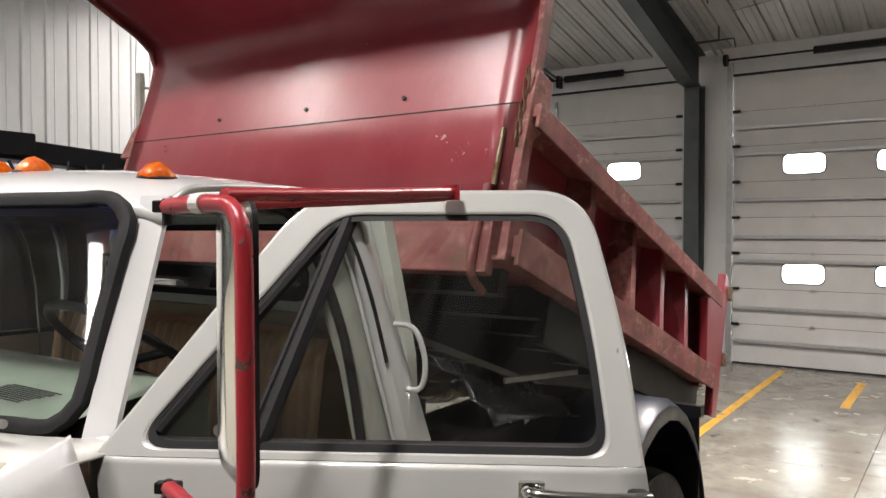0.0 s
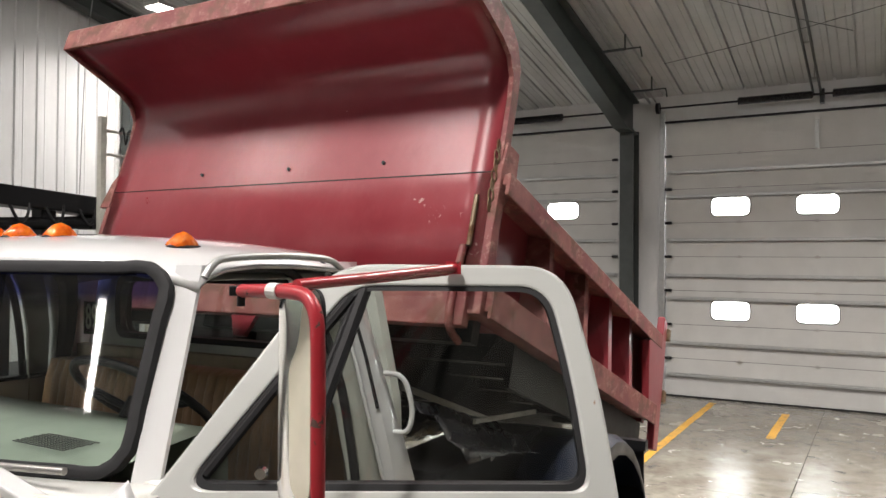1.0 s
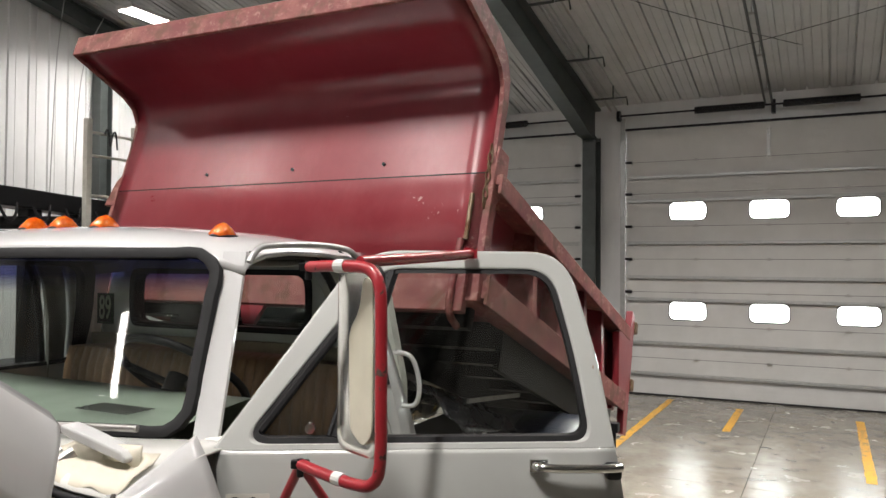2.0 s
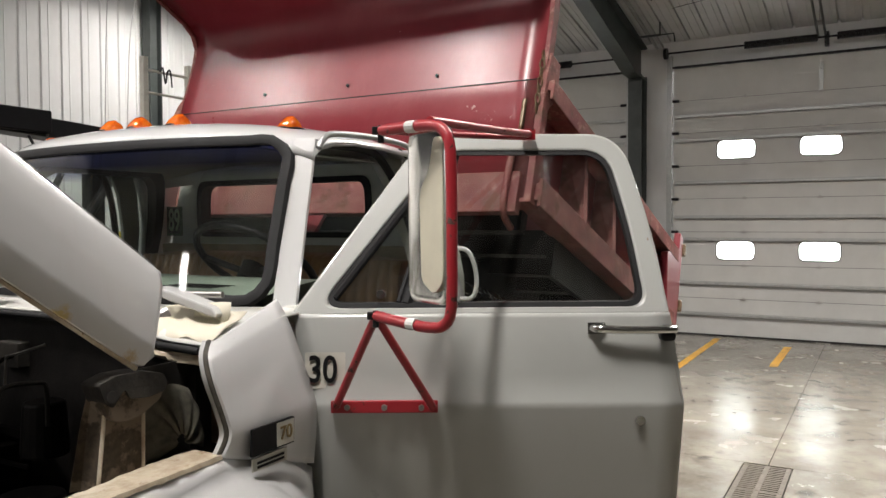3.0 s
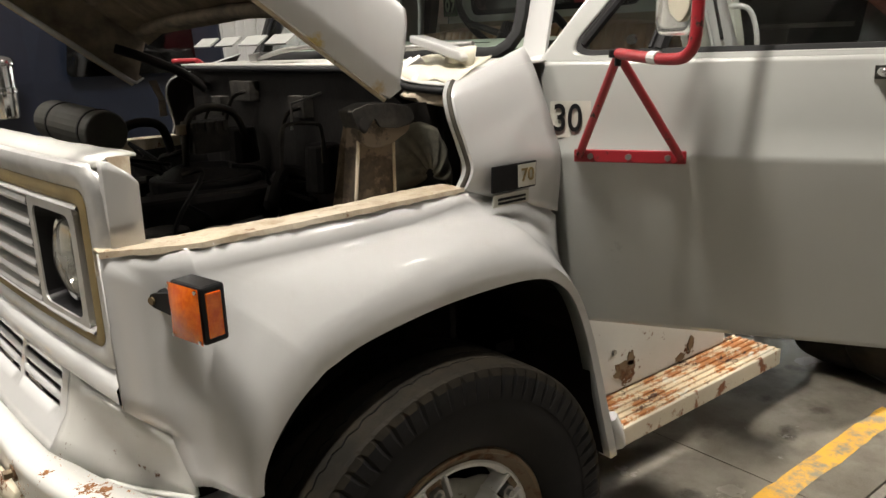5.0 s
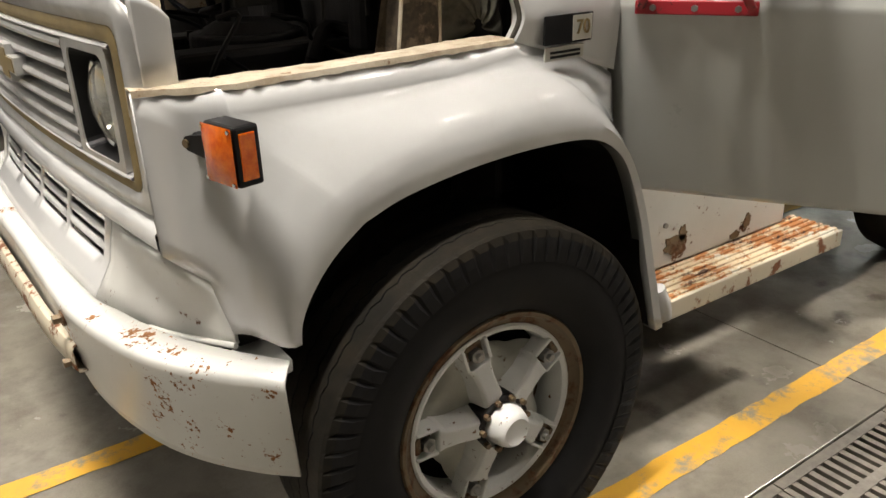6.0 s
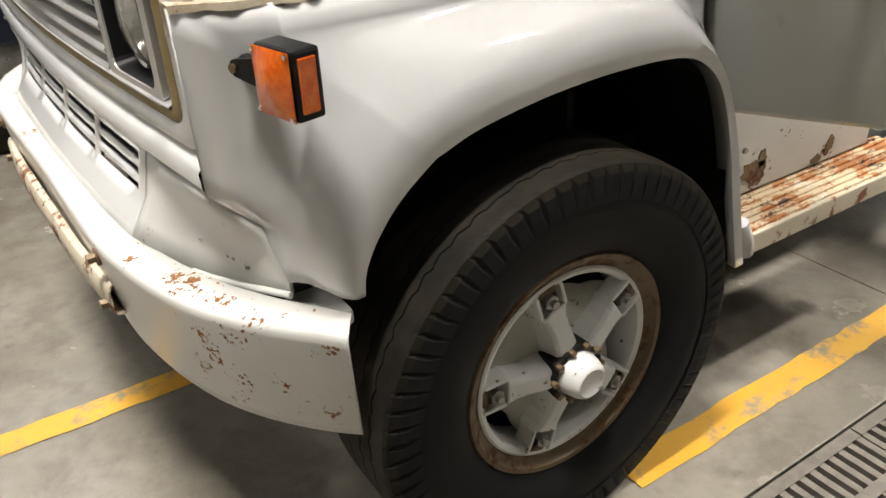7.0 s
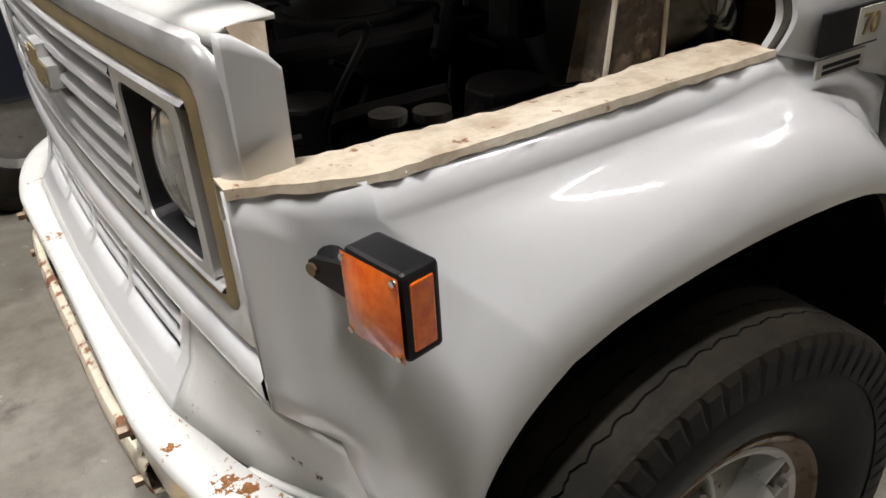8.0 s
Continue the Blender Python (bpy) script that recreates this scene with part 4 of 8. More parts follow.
def front_wheel(side):
    """Cast five-spoke wheel with a clamped rim and a ribbed tyre."""
    cy = WHEEL.y * -side if side > 0 else WHEEL.y
    c = Vector((WHEEL.x, cy, WHEEL.z))
    o = side   # outward direction in y
    bm = bmesh.new()
    R, W = 0.484, 0.132
    prof = [(0.268, 0.095), (0.30, 0.118), (0.36, W), (0.41, 0.128), (0.442, 0.118)]
    spin(bm, [(r, o * d) for r, d in prof] , c, seg=72)
    spin(bm, [(r, -o * d) for r, d in prof], c, seg=72)
    wheel = part("front_wheel", bm, SIDEWALL, truck, "black tyre on a chipped white cast spoke wheel", smooth=True)
    # tread: five ribs parted by zigzag grooves, and a notched shoulder
    bm = bmesh.new()
    seg = 360
    half = [(0.131, 0.082), (0.1315, 0.050), (0.129, 0.026), (0.122, 0.009), (0.114, 0.004)]
    lanes = list(half)
    for g in (0.072, 0.026, -0.026, -0.072):
        lanes += [(g + 0.0022, 0.001), (g + 0.0014, 0.008), (g - 0.0014, 0.008), (g - 0.0022, 0.001)]
    lanes += [(-d, h) for d, h in half[::-1]]
    wander = random.Random(21)
    floor_lanes = {5 + 4 * g + q for g in range(4) for q in range(3)}
    rows = []
    for k in range(seg):
        a = 2 * math.pi * k / seg
        zig = (abs((k % 6) - 3) / 3 - 0.5) * 0.008 + wander.uniform(-0.0022, 0.0022)
        row = []
        for j, (d, h) in enumerate(lanes):
            edge = min(j, len(lanes) - 1 - j)
            notch = 0.0055 if k % 5 == 0 and edge in (1, 2) else 0.0
            y = d - math.copysign(notch, d) + (zig if edge > 4 else 0.0)
            r = R - h - (0.002 if k % 5 == 0 and edge == 3 else 0.0)
            q = c + Vector((r * math.cos(a), o * y, r * math.sin(a)))
            row.append(Vector((q.x, q.y, max(q.z, 0.001))))
        rows.append(row)
    grid(bm, rows, cyclic=True)
    tread = part("tread", bm, TYRE, wheel, "dusty worn tread")
    tread.data.materials.append(SIDEWALL)
    # Groove faces take the darker, dust-free rubber, which also deepens their shade.
    for k, face in enumerate(tread.data.polygons):
        lane = k % (len(lanes) - 1)
        face.material_index = 1 if lane in floor_lanes or lane < 2 or lane > len(lanes) - 4 else 0
    # rim rings
    bm = bmesh.new()
    spin(bm, [(r, o * d) for r, d in ((0.272, 0.085), (0.278, 0.098), (0.272, 0.106), (0.262, 0.104), (0.254, 0.090), (0.238, 0.084), (0.232, 0.05), (0.230, -0.09), (0.272, -0.10))], c, seg=64)
    part("rim", bm, RIM_RUST, wheel, "rusted brown steel rim", smooth=True)
    bm = bmesh.new()
    spin(bm, [(r, o * d) for r, d in ((0.234, 0.076), (0.238, 0.086), (0.232, 0.089), (0.221, 0.084), (0.214, 0.05), (0.216, 0.0))], c, seg=64)
    part("clamp_ring", bm, SPOKE, wheel, smooth=True)
    # web plate behind the spokes, cut back between them
    n = Vector((0, o, 0))
    bm = bmesh.new()
    rows = []
    for q in (0.0, 0.35, 0.7, 1.0):
        row = []
        for k in range(100):
            a = 2 * math.pi * k / 100
            g = abs(((math.degrees(a) - 34) % 72) - 36) / 36      # 1 on a spoke, 0 between
            rim = 0.168 + 0.044 * max(0.0, (g - 0.30) / 0.70) ** 0.8
            r = 0.045 + (rim - 0.045) * q
            row.append(c + Vector((r * math.cos(a), 0, r * math.sin(a))) + n * (0.060 - 0.034 * q + 0.012 * g * q))
        rows.append(row)
    grid(bm, rows, closed=True)
    part("hub_web", bm, WEB, wheel, "dirty white web between the spokes", smooth=True, thick=0.012)
    # spokes: box beams that open into a pocket with a rusty clamp
    for k in range(5):
        a = math.radians(34 + 72 * k)
        u = Vector((math.cos(a), 0, math.sin(a)))
        v = Vector((-math.sin(a), 0, math.cos(a)))
        bm = bmesh.new()
        rows = []
        for d, top, lift, foot, low in ((0.030, 0.026, 0.116, 0.048, 0.050), (0.075, 0.024, 0.114, 0.040, 0.042), (0.120, 0.022, 0.107, 0.034, 0.034), (0.150, 0.025, 0.101, 0.036, 0.030), (0.168, 0.032, 0.098, 0.040, 0.028)):
            m = c + u * d
            rows.append([m - v * foot + n * low, m - v * top * 1.12 + n * (lift - 0.010), m - v * top * 0.85 + n * lift, m + v * top * 0.85 + n * lift, m + v * top * 1.12 + n * (lift - 0.010), m + v * foot + n * low])
        vs = grid(bm, rows, closed=True)
        bm.faces.new(vs[-1])
        axes = Matrix((u, n, v)).transposed()
        for q in (-1, 1):
            box(bm, c + u * 0.196 + v * q * 0.0325 + n * 0.070, (0.060, 0.050, 0.009), axes)
        box(bm, c + u * 0.194 + n * 0.044, (0.056, 0.012, 0.062), axes)
        part("spoke", bm, SPOKE, wheel, bevel=0.0035)
        bm = bmesh.new()
        m = c + u * 0.200
        box(bm, m + n * 0.066, (0.046, 0.026, 0.053), axes)
        box(bm, m + u * 0.020 + n * 0.074, (0.018, 0.030, 0.046), axes)
        part("clamp", bm, RIM_RUST, wheel, bevel=0.006)
        bm = bmesh.new()
        m = m - u * 0.006
        rod(bm, m + n * 0.078, m + n * 0.096, 0.0175, seg=6)
        rod(bm, m + n * 0.096, m + n * 0.108, 0.009, seg=10)
        part("lug_nut", bm, STEEL, wheel)
    bm = bmesh.new()
    rows = []
    for k in range(60):
        a = 2 * math.pi * k / 60
        g = 1 + 0.05 * math.sin(5 * a + 1) + 0.045 * math.sin(13 * a)
        rows.append([c + Vector((r * g * math.cos(a), o * d, r * g * math.sin(a))) for r, d in ((0.066, 0.04), (0.068, 0.116), (0.065, 0.121), (0.058, 0.124))])
    grid(bm, rows, cyclic=True)
    part("hub_flange", bm, GRIME, wheel, "greasy rusted hub flange", smooth=True)
    bm = bmesh.new()
    spin(bm, [(r, o * d) for r, d in ((0.050, 0.114), (0.053, 0.124), (0.051, 0.138), (0.046, 0.156), (0.041, 0.166), (0.034, 0.170), (0.030, 0.168), (0.0001, 0.169))], c, seg=32)
    part("hub_cap", bm, SPOKE, wheel, smooth=True)
    for k in range(10):
        a = 2 * math.pi * k / 10
        bm = bmesh.new()
        p = c + Vector((0.066 * math.cos(a), o * 0.120, 0.066 * math.sin(a)))
        rod(bm, p, p + Vector((0, o * 0.013, 0)), 0.0075, seg=6)
        part("hub_bolt", bm, RIM_RUST, wheel)
    bm = bmesh.new()
    spin(bm, [(0.23, -o * 0.02), (0.0001, -o * 0.03)], c, seg=24)
    part("brake_drum", bm, GRIME, wheel)
    return wheel


def nose():
    """Grille, headlamps, valance and the header panel above the grille."""
    # curved front in plan: forward in the middle
    def fx(y, x0=-0.556, bow=0.040):
        return x0 - bow * (1 - (y / 0.86) ** 2)

    ys = [-0.86 + 1.72 * k / 24 for k in range(25)]
    # header panel (top cap) behind the grille
    bm = bmesh.new()
    rows = []
    rng = random.Random(8)
    for dx, z in ((-0.004, 1.440), (0.002, 1.450), (0.012, 1.456), (0.035, 1.459), (0.055, 1.460), (0.072, 1.460)):
        rows.append([(fx(y) + dx + (rng.uniform(-0.006, 0.006) if dx > 0.07 else 0), y * 0.992, z) for y in ys])
    grid(bm, rows)
    header = part("header_panel", bm, RUSTY_WHITE, truck, "white header panel above the grille, scuffed and rusty", smooth=True, thick=0.006)
    for s in (-1, 1):
        bm = bmesh.new()
        rows = [[(x, s * (y - 0.05 * max(0.0, 1.42 - z)), z) for z in zs] for x, y, zs in (
            (-0.560, 0.864, (1.456, 1.440, 1.34, 1.285)), (-0.556, 0.875, (1.457, 1.440, 1.34, 1.285)), (-0.546, 0.878, (1.455, 1.438, 1.34, 1.285)),
            (-0.512, 0.876, (1.430, 1.420, 1.34, 1.285)), (-0.498, 0.874, (1.412, 1.405, 1.34, 1.285)), (-0.494, 0.862, (1.405, 1.398, 1.34, 1.285)))]
        grid(bm, rows)
        end = part("header_end", bm, WHITE, header, smooth=True, thick=0.005)
        bm = bmesh.new()
        rows = [[(-0.548, s * 0.872, 1.462), (-0.540, s * 0.877, 1.440)], [(-0.526, s * 0.868, 1.462), (-0.522, s * 0.876, 1.428)], [(-0.502, s * 0.858, 1.458), (-0.508, s * 0.872, 1.424)]]
        grid(bm, rows)
        part("peeled_tip", bm, LEDGE, end, "peeling cream corner", thick=0.003)
    # grille frame, gold band, bars

    def strip(name, za, zb, proud, mat, parent, ya=-0.83, yb=0.83, deep=0.03, label=""):
        bm = bmesh.new()
        n = 20
        pts = [ya + (yb - ya) * k / n for k in range(n + 1)]
        prof = [(0.0, za), (-proud, za + 0.004), (-proud - 0.004, (za + zb) / 2), (-proud, zb - 0.004), (0.0, zb), (deep, zb), (deep, za)]
        grid(bm, [[(fx(y) + d, y, z) for d, z in prof] for y in pts], closed=True)
        return part(name, bm, mat, parent, label, smooth=False)

    # Black sheet behind the bars stands in for the grille's shaded depth.
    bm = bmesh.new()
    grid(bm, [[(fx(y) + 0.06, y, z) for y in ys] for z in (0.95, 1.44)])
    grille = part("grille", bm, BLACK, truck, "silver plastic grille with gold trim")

    def loop(half, z0, z1, r):
        pts = []
        for cy, cz, a0 in ((half - r, z1 - r, 0), (-half + r, z1 - r, 90), (-half + r, z0 + r, 180), (half - r, z0 + r, 270)):
            pts += [(cy + r * math.cos(radians(a0 + 15 * k)), cz + r * math.sin(radians(a0 + 15 * k))) for k in range(7)]
            a, b = pts[-1], {0: (-half + r, z1), 90: (-half, z0 + r), 180: (half - r, z0), 270: (half, z1 - r)}[a0]
            n = 24 if a0 in (0, 180) else 6
            pts += [(a[0] + (b[0] - a[0]) * k / n, a[1] + (b[1] - a[1]) * k / n) for k in range(1, n)]
        return pts

    def band(name, outer, inner, prof, mat, label=""):
        bm = bmesh.new()
        grid(bm, [[(fx(a[0] + (b[0] - a[0]) * f) + w, a[0] + (b[0] - a[0]) * f, a[1] + (b[1] - a[1]) * f) for a, b in zip(outer, inner)] for f, w in prof], closed=True)
        return part(name, bm, mat, grille, label, smooth=True, crease=40)

    rim, gold, bars = loop(0.868, 1.040, 1.448, 0.055), loop(0.802, 1.078, 1.396, 0.034), loop(0.772, 1.098, 1.366, 0.022)
    band("frame", rim, gold, ((0.0, 0.03), (0.0, -0.004), (0.10, -0.014), (0.30, -0.018), (0.60, -0.017), (0.90, -0.013), (1.0, -0.010), (1.0, 0.02)), SILVER, "silver rounded grille frame")
    band("gold_band", gold, bars, ((0.0, -0.011), (0.5, -0.015), (1.0, -0.012), (1.0, 0.02)), GOLD, "faded gold band")
    for za in (1.325, 1.275, 1.228, 1.182, 1.136, 1.100):
        strip("grille_bar", za, za + 0.026, 0.014, SILVER, grille, -0.50, 0.50, 0.04)
    for za in (1.350, 1.098):
        strip("grille_bar", za, za + 0.016, 0.016, SILVER, grille, -0.772, 0.772, 0.03)
    for s in (-1, 1):
        # headlamp: rectangular bezel, black bucket, round lamp
        yc, zc = s * 0.628, 1.230
        outer = rounded([(-0.122, -0.132), (0.122, -0.132), (0.122, 0.132), (-0.122, 0.132)], 0.03)
        inner = rounded([(-0.098, -0.108), (0.098, -0.108), (0.098, 0.108), (-0.098, 0.108)], 0.028)
        place = lambda u, v, w: Vector((fx(yc + u) - 0.016 + w, yc + u, zc + v))
        bm = bmesh.new()
        ring(bm, outer, inner, place, 0.03)
        bezel = part("headlamp_bezel", bm, SILVER, grille)
        bm = bmesh.new()
        deep = [place(p[0], p[1], 0.004) for p in inner]
        back = [place(p[0] * 0.88, p[1] * 0.88, 0.055) for p in inner]
        grid(bm, [deep, back], closed=True)
        bm.faces.new([bm.verts.new(p) for p in back])
        part("bucket", bm, BLACK, bezel)
        bm = bmesh.new()
        spin(bm, [(0.092, 0.05), (0.094, 0.03), (0.090, 0.024), (0.085, 0.028)], place(0, 0, -0.0), "x", 36)
        part("lamp_ring", bm, CHROME, bezel, smooth=True)
        bm = bmesh.new()
        spin(bm, [(0.086, 0.03), (0.07, 0.016), (0.045, 0.007), (0.02, 0.003), (0.0001, 0.002)], place(0, 0, 0), "x", 36)
        part("headlamp_lens", bm, LENS, bezel, smooth=True)
        bm = bmesh.new()
        spin(bm, [(0.084, 0.034), (0.06, 0.06), (0.03, 0.075), (0.0001, 0.08)], place(0, 0, 0), "x", 36)
        part("reflector", bm, CHROME, bezel, smooth=True)
    # emblem, a plain shape
    bm = bmesh.new()
    out = [(-0.12, -0.022), (-0.045, -0.022), (-0.045, -0.048), (0.045, -0.048), (0.045, -0.022), (0.12, -0.022), (0.12, 0.022), (0.045, 0.022), (0.045, 0.048), (-0.045, 0.048), (-0.045, 0.022), (-0.12, 0.022)]
    slab(bm, out, lambda u, v, w: Vector((fx(u) - 0.034 + w, u, 1.245 + v)), 0.03)
    cross = part("emblem", bm, SILVER, grille, "plain cross-shaped emblem")
    bm = bmesh.new()
    slab(bm, [(q * 0.86, v * 0.80) for q, v in out], lambda u, v, w: Vector((fx(u) - 0.0365 + w, u, 1.245 + v)), 0.004)
    part("emblem_face", bm, GOLD, cross)
    # body-coloured bar and slotted valance below the grille
    bm = bmesh.new()
    rows = []
    for d, z in ((0.03, 1.04), (-0.012, 1.036), (-0.028, 1.015), (-0.026, 0.985), (0.0, 0.965), (0.02, 0.955)):
        rows.append([(fx(y) + d, y * 0.998, z) for y in ys])
    grid(bm, rows)
    part("grille_bar_lower", bm, WHITE, truck, smooth=True)
    # valance built from strips so that the slots are real
    bm = bmesh.new()
    slots = [(-0.52, -0.275), (-0.250, -0.012), (0.012, 0.250), (0.275, 0.52)]
    cuts = sorted({-0.56, 0.56} | {v for ab in slots for v in ab})
    zs = [0.965, 0.943, 0.925, 0.909, 0.891, 0.875, 0.857, 0.78]
    for a, b in zip(cuts, cuts[1:]):
        slot = any(abs(a - s0) < 1e-6 and abs(b - s1) < 1e-6 for s0, s1 in slots)
        for k, (za, zb) in enumerate(zip(zs, zs[1:])):
            if slot and k in (1, 3, 5):
                continue
            n = 6
            pts = [a + (b - a) * q / n for q in range(n + 1)]
            grid(bm, [[(fx(y, -0.552) + (0.965 - z) * -0.22 - max(0.857 - z, 0) * 0.40, y, z) for y in pts] for z in ((za, zb) if k < 6 else (za, 0.83, 0.80, zb))])
    bmesh.ops.remove_doubles(bm, verts=bm.verts, dist=0.0005)
    val = part("valance", bm, WHITE, truck, "white valance with rows of slots", smooth=True, thick=0.012)
    # Near-black sheet put in for the shade behind the slots.
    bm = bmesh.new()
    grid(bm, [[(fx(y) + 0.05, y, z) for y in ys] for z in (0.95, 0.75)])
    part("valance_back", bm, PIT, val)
    for s in (-1, 1):
        bm = bmesh.new()
        at = lambda y, z: (fx(y, -0.552) + (0.965 - z) * -0.22 - max(0.857 - z, 0) * 0.40, s * y, z)
        rows = [[at(0.56, 0.965), (-0.588, s * 0.66, 0.965), (-0.580, s * 0.76, 0.967), (-0.574, s * 0.85, 0.972), (-0.506, s * 0.905, 0.918)],
                [at(0.56, 0.92), (-0.582, s * 0.63, 0.925), (-0.572, s * 0.74, 0.930), (-0.548, s * 0.84, 0.915), (-0.500, s * 0.915, 0.888)],
                [at(0.56, 0.86), (-0.588, s * 0.65, 0.865), (-0.562, s * 0.74, 0.865), (-0.530, s * 0.83, 0.855), (-0.492, s * 0.930, 0.845)],
                [at(0.56, 0.82), (-0.602, s * 0.65, 0.815), (-0.560, s * 0.74, 0.81), (-0.530, s * 0.82, 0.805), (-0.486, s * 0.945, 0.806)],
                [at(0.56, 0.78), (-0.622, s * 0.65, 0.775), (-0.590, s * 0.74, 0.772), (-0.548, s * 0.82, 0.772), (-0.484, s * 0.945, 0.785)]]
        rows = [smooth_line(r, 3) for r in rows]
        grid(bm, rows)
        part("valance_end", bm, RUSTY_WHITE, val, "white valance end with a rusty gouge", smooth=True, thick=0.010)
        bm = bmesh.new()
        tube(bm, [Vector(q) + Vector((-0.006, s * 0.006, 0.0)) for q in rows[-1][6:]], 0.007, 8)
        part("valance_lip", bm, RUSTY_WHITE, val, "rolled lower lip", smooth=True)


def bumper():
    """Pressed steel channel bumper wrapping back at its ends."""
    plan = [(-0.712, 0.0), (-0.714, 0.25), (-0.716, 0.45), (-0.712, 0.56), (-0.690, 0.70), (-0.650, 0.835), (-0.590, 0.945), (-0.520, 1.035), (-0.470, 1.085), (-0.455, 1.098)]
    plan = [(x, -y) for x, y in plan[::-1]] + plan[1:]
    line = [p for p in smooth_line([(x, y, 0) for x, y in plan], 3)]
    bm = bmesh.new()
    rows = []
    for i, p in enumerate(line):
        a, b = line[max(i - 1, 0)], line[min(i + 1, len(line) - 1)]
        way = (b - a).normalized()
        out = Vector((-way.y, way.x, 0))
        f = min(abs(p.y) / 1.098, 1.0)
        top = 0.778 - 0.008 * f
        low = 0.530 - 0.014 * f
        tip = max(0.0, (f - 0.965) / 0.035)
        deep = 0.062 + 0.036 * f ** 2 - 0.045 * f ** 8
        rows.append([p - out * deep + Vector((0, 0, top + 0.004)), p - out * 0.030 + Vector((0, 0, top + 0.001)), p - out * 0.020 + Vector((0, 0, top - 0.004 * tip)), p - out * 0.006 + Vector((0, 0, top - 0.003 - 0.008 * tip)), p + Vector((0, 0, top - 0.012 - 0.008 * tip)), p - out * 0.001 + Vector((0, 0, top - 0.024 - 0.008 * tip)), p - out * 0.003 + Vector((0, 0, top - 0.045 - 0.008 * tip)),
                     p - out * 0.012 + Vector((0, 0, top - 0.12)), p - out * 0.030 + Vector((0, 0, low + 0.022)), p - out * 0.034 + Vector((0, 0, low))])
    grid(bm, rows)
    bump = part("front_bumper", bm, BUMPER_PAINT, truck, "dented white steel bumper with rust spots", smooth=True, thick=0.006)
    for y in (-0.50, 0.50):
        for z in (0.728, 0.612):
            bm = bmesh.new()
            x = -0.709
            rod(bm, (x, y, z), (x - 0.012, y, z), 0.02, seg=12)
            rod(bm, (x - 0.012, y, z), (x - 0.03, y, z), 0.012, seg=6)
            part("bumper_bolt", bm, RIM_RUST, bump, "rusty bolt")
    bm = bmesh.new()
    ys = [-0.53 + 1.06 * k / 20 for k in range(21)]
    bow = lambda y, w: -0.714 - w + 0.035 * max(0.0, abs(y) - 0.28) ** 1.5 / 0.125 * 0.5
    grid(bm, [[(bow(y, w), y, z) for y in ys] for w, z in ((0.0, 0.668), (0.016, 0.664), (0.022, 0.652), (0.022, 0.606), (0.016, 0.594), (-0.01, 0.592))])
    part("bumper_strip", bm, BOARD_EDGE, bump, "chipped cream strip along the bumper", smooth=True, thick=0.004)
    for s in (-1, 1):
        bm = bmesh.new()
        box(bm, (-0.445, s * 0.96, 0.740), (0.09, 0.12, 0.035))
        part("bumper_bracket", bm, RUSTY_WHITE, bump, bevel=0.01)
    return bump


def turn_signal(side):
    """Box lamp with amber faces on a short black stalk."""
    c = Vector((-0.472, 1.040 * side, 1.200))
    turn = Matrix.Rotation(radians(-12 * side), 3, "Z")
    bm = bmesh.new()
    box(bm, (0, 0, 0), (0.050, 0.096, 0.106))
    for v in bm.verts:
        v.co = c + turn @ v.co
    lamp = part("turn_signal", bm, BLACK, truck, "square amber turn signal in a black housing", bevel=0.006)
    bm = bmesh.new()
    rows = []
    n = 6
    for i in range(n + 1):
        row = []
        for j in range(n + 1):
            y, z = (i / n - 0.5) * 0.092, (j / n - 0.5) * 0.102
            bulge = 0.012 * (1 - (2 * i / n - 1) ** 2) * (1 - (2 * j / n - 1) ** 2) + 0.004
            row.append(c + turn @ Vector((-0.025 - bulge, y, z)))
        rows.append(row)
    grid(bm, rows)
    part("amber_lens", bm, AMBER, lamp, "amber front lens", smooth=True)
    bm = bmesh.new()
    box(bm, c + turn @ Vector((-0.001, 0.0475 * side, 0)), (0.031, 0.005, 0.082), turn)
    part("amber_lens", bm, AMBER, lamp, "amber side lens", bevel=0.002)
    for sy in (-1, 1):
        for sz in (-1, 1):
            bm = bmesh.new()
            p = c + turn @ Vector((-0.029, sy * 0.040, sz * 0.045))
            rod(bm, p, p + turn @ Vector((-0.004, 0, 0)), 0.004, seg=8)
            part("lens_screw", bm, CHROME, lamp)
    bm = bmesh.new()
    tube(bm, [(-0.490, 0.900 * side, 1.202), (-0.492, 0.95 * side, 1.202), (-0.484, 1.0 * side, 1.20)], 0.016, 12)
    tab = rounded([(-0.040, -0.012), (-0.040, 0.012), (0.045, 0.026), (0.045, -0.026)], [0.011, 0.011, 0.006, 0.006], 5)
    slab(bm, tab, lambda u, v, w: Vector((-0.510 + 0.32 * u + w * 0.8, (0.972 + u * 0.95 - w * 0.3) * side, 1.203 + v)), 0.010)
    stalk = part("lamp_stalk", bm, BLACK, lamp, "black mounting tab")
    bm = bmesh.new()
    rod(bm, (-0.524, 0.943 * side, 1.203), (-0.516, 0.940 * side, 1.203), 0.008, seg=10)
    part("tab_bolt", bm, RIM_RUST, stalk)


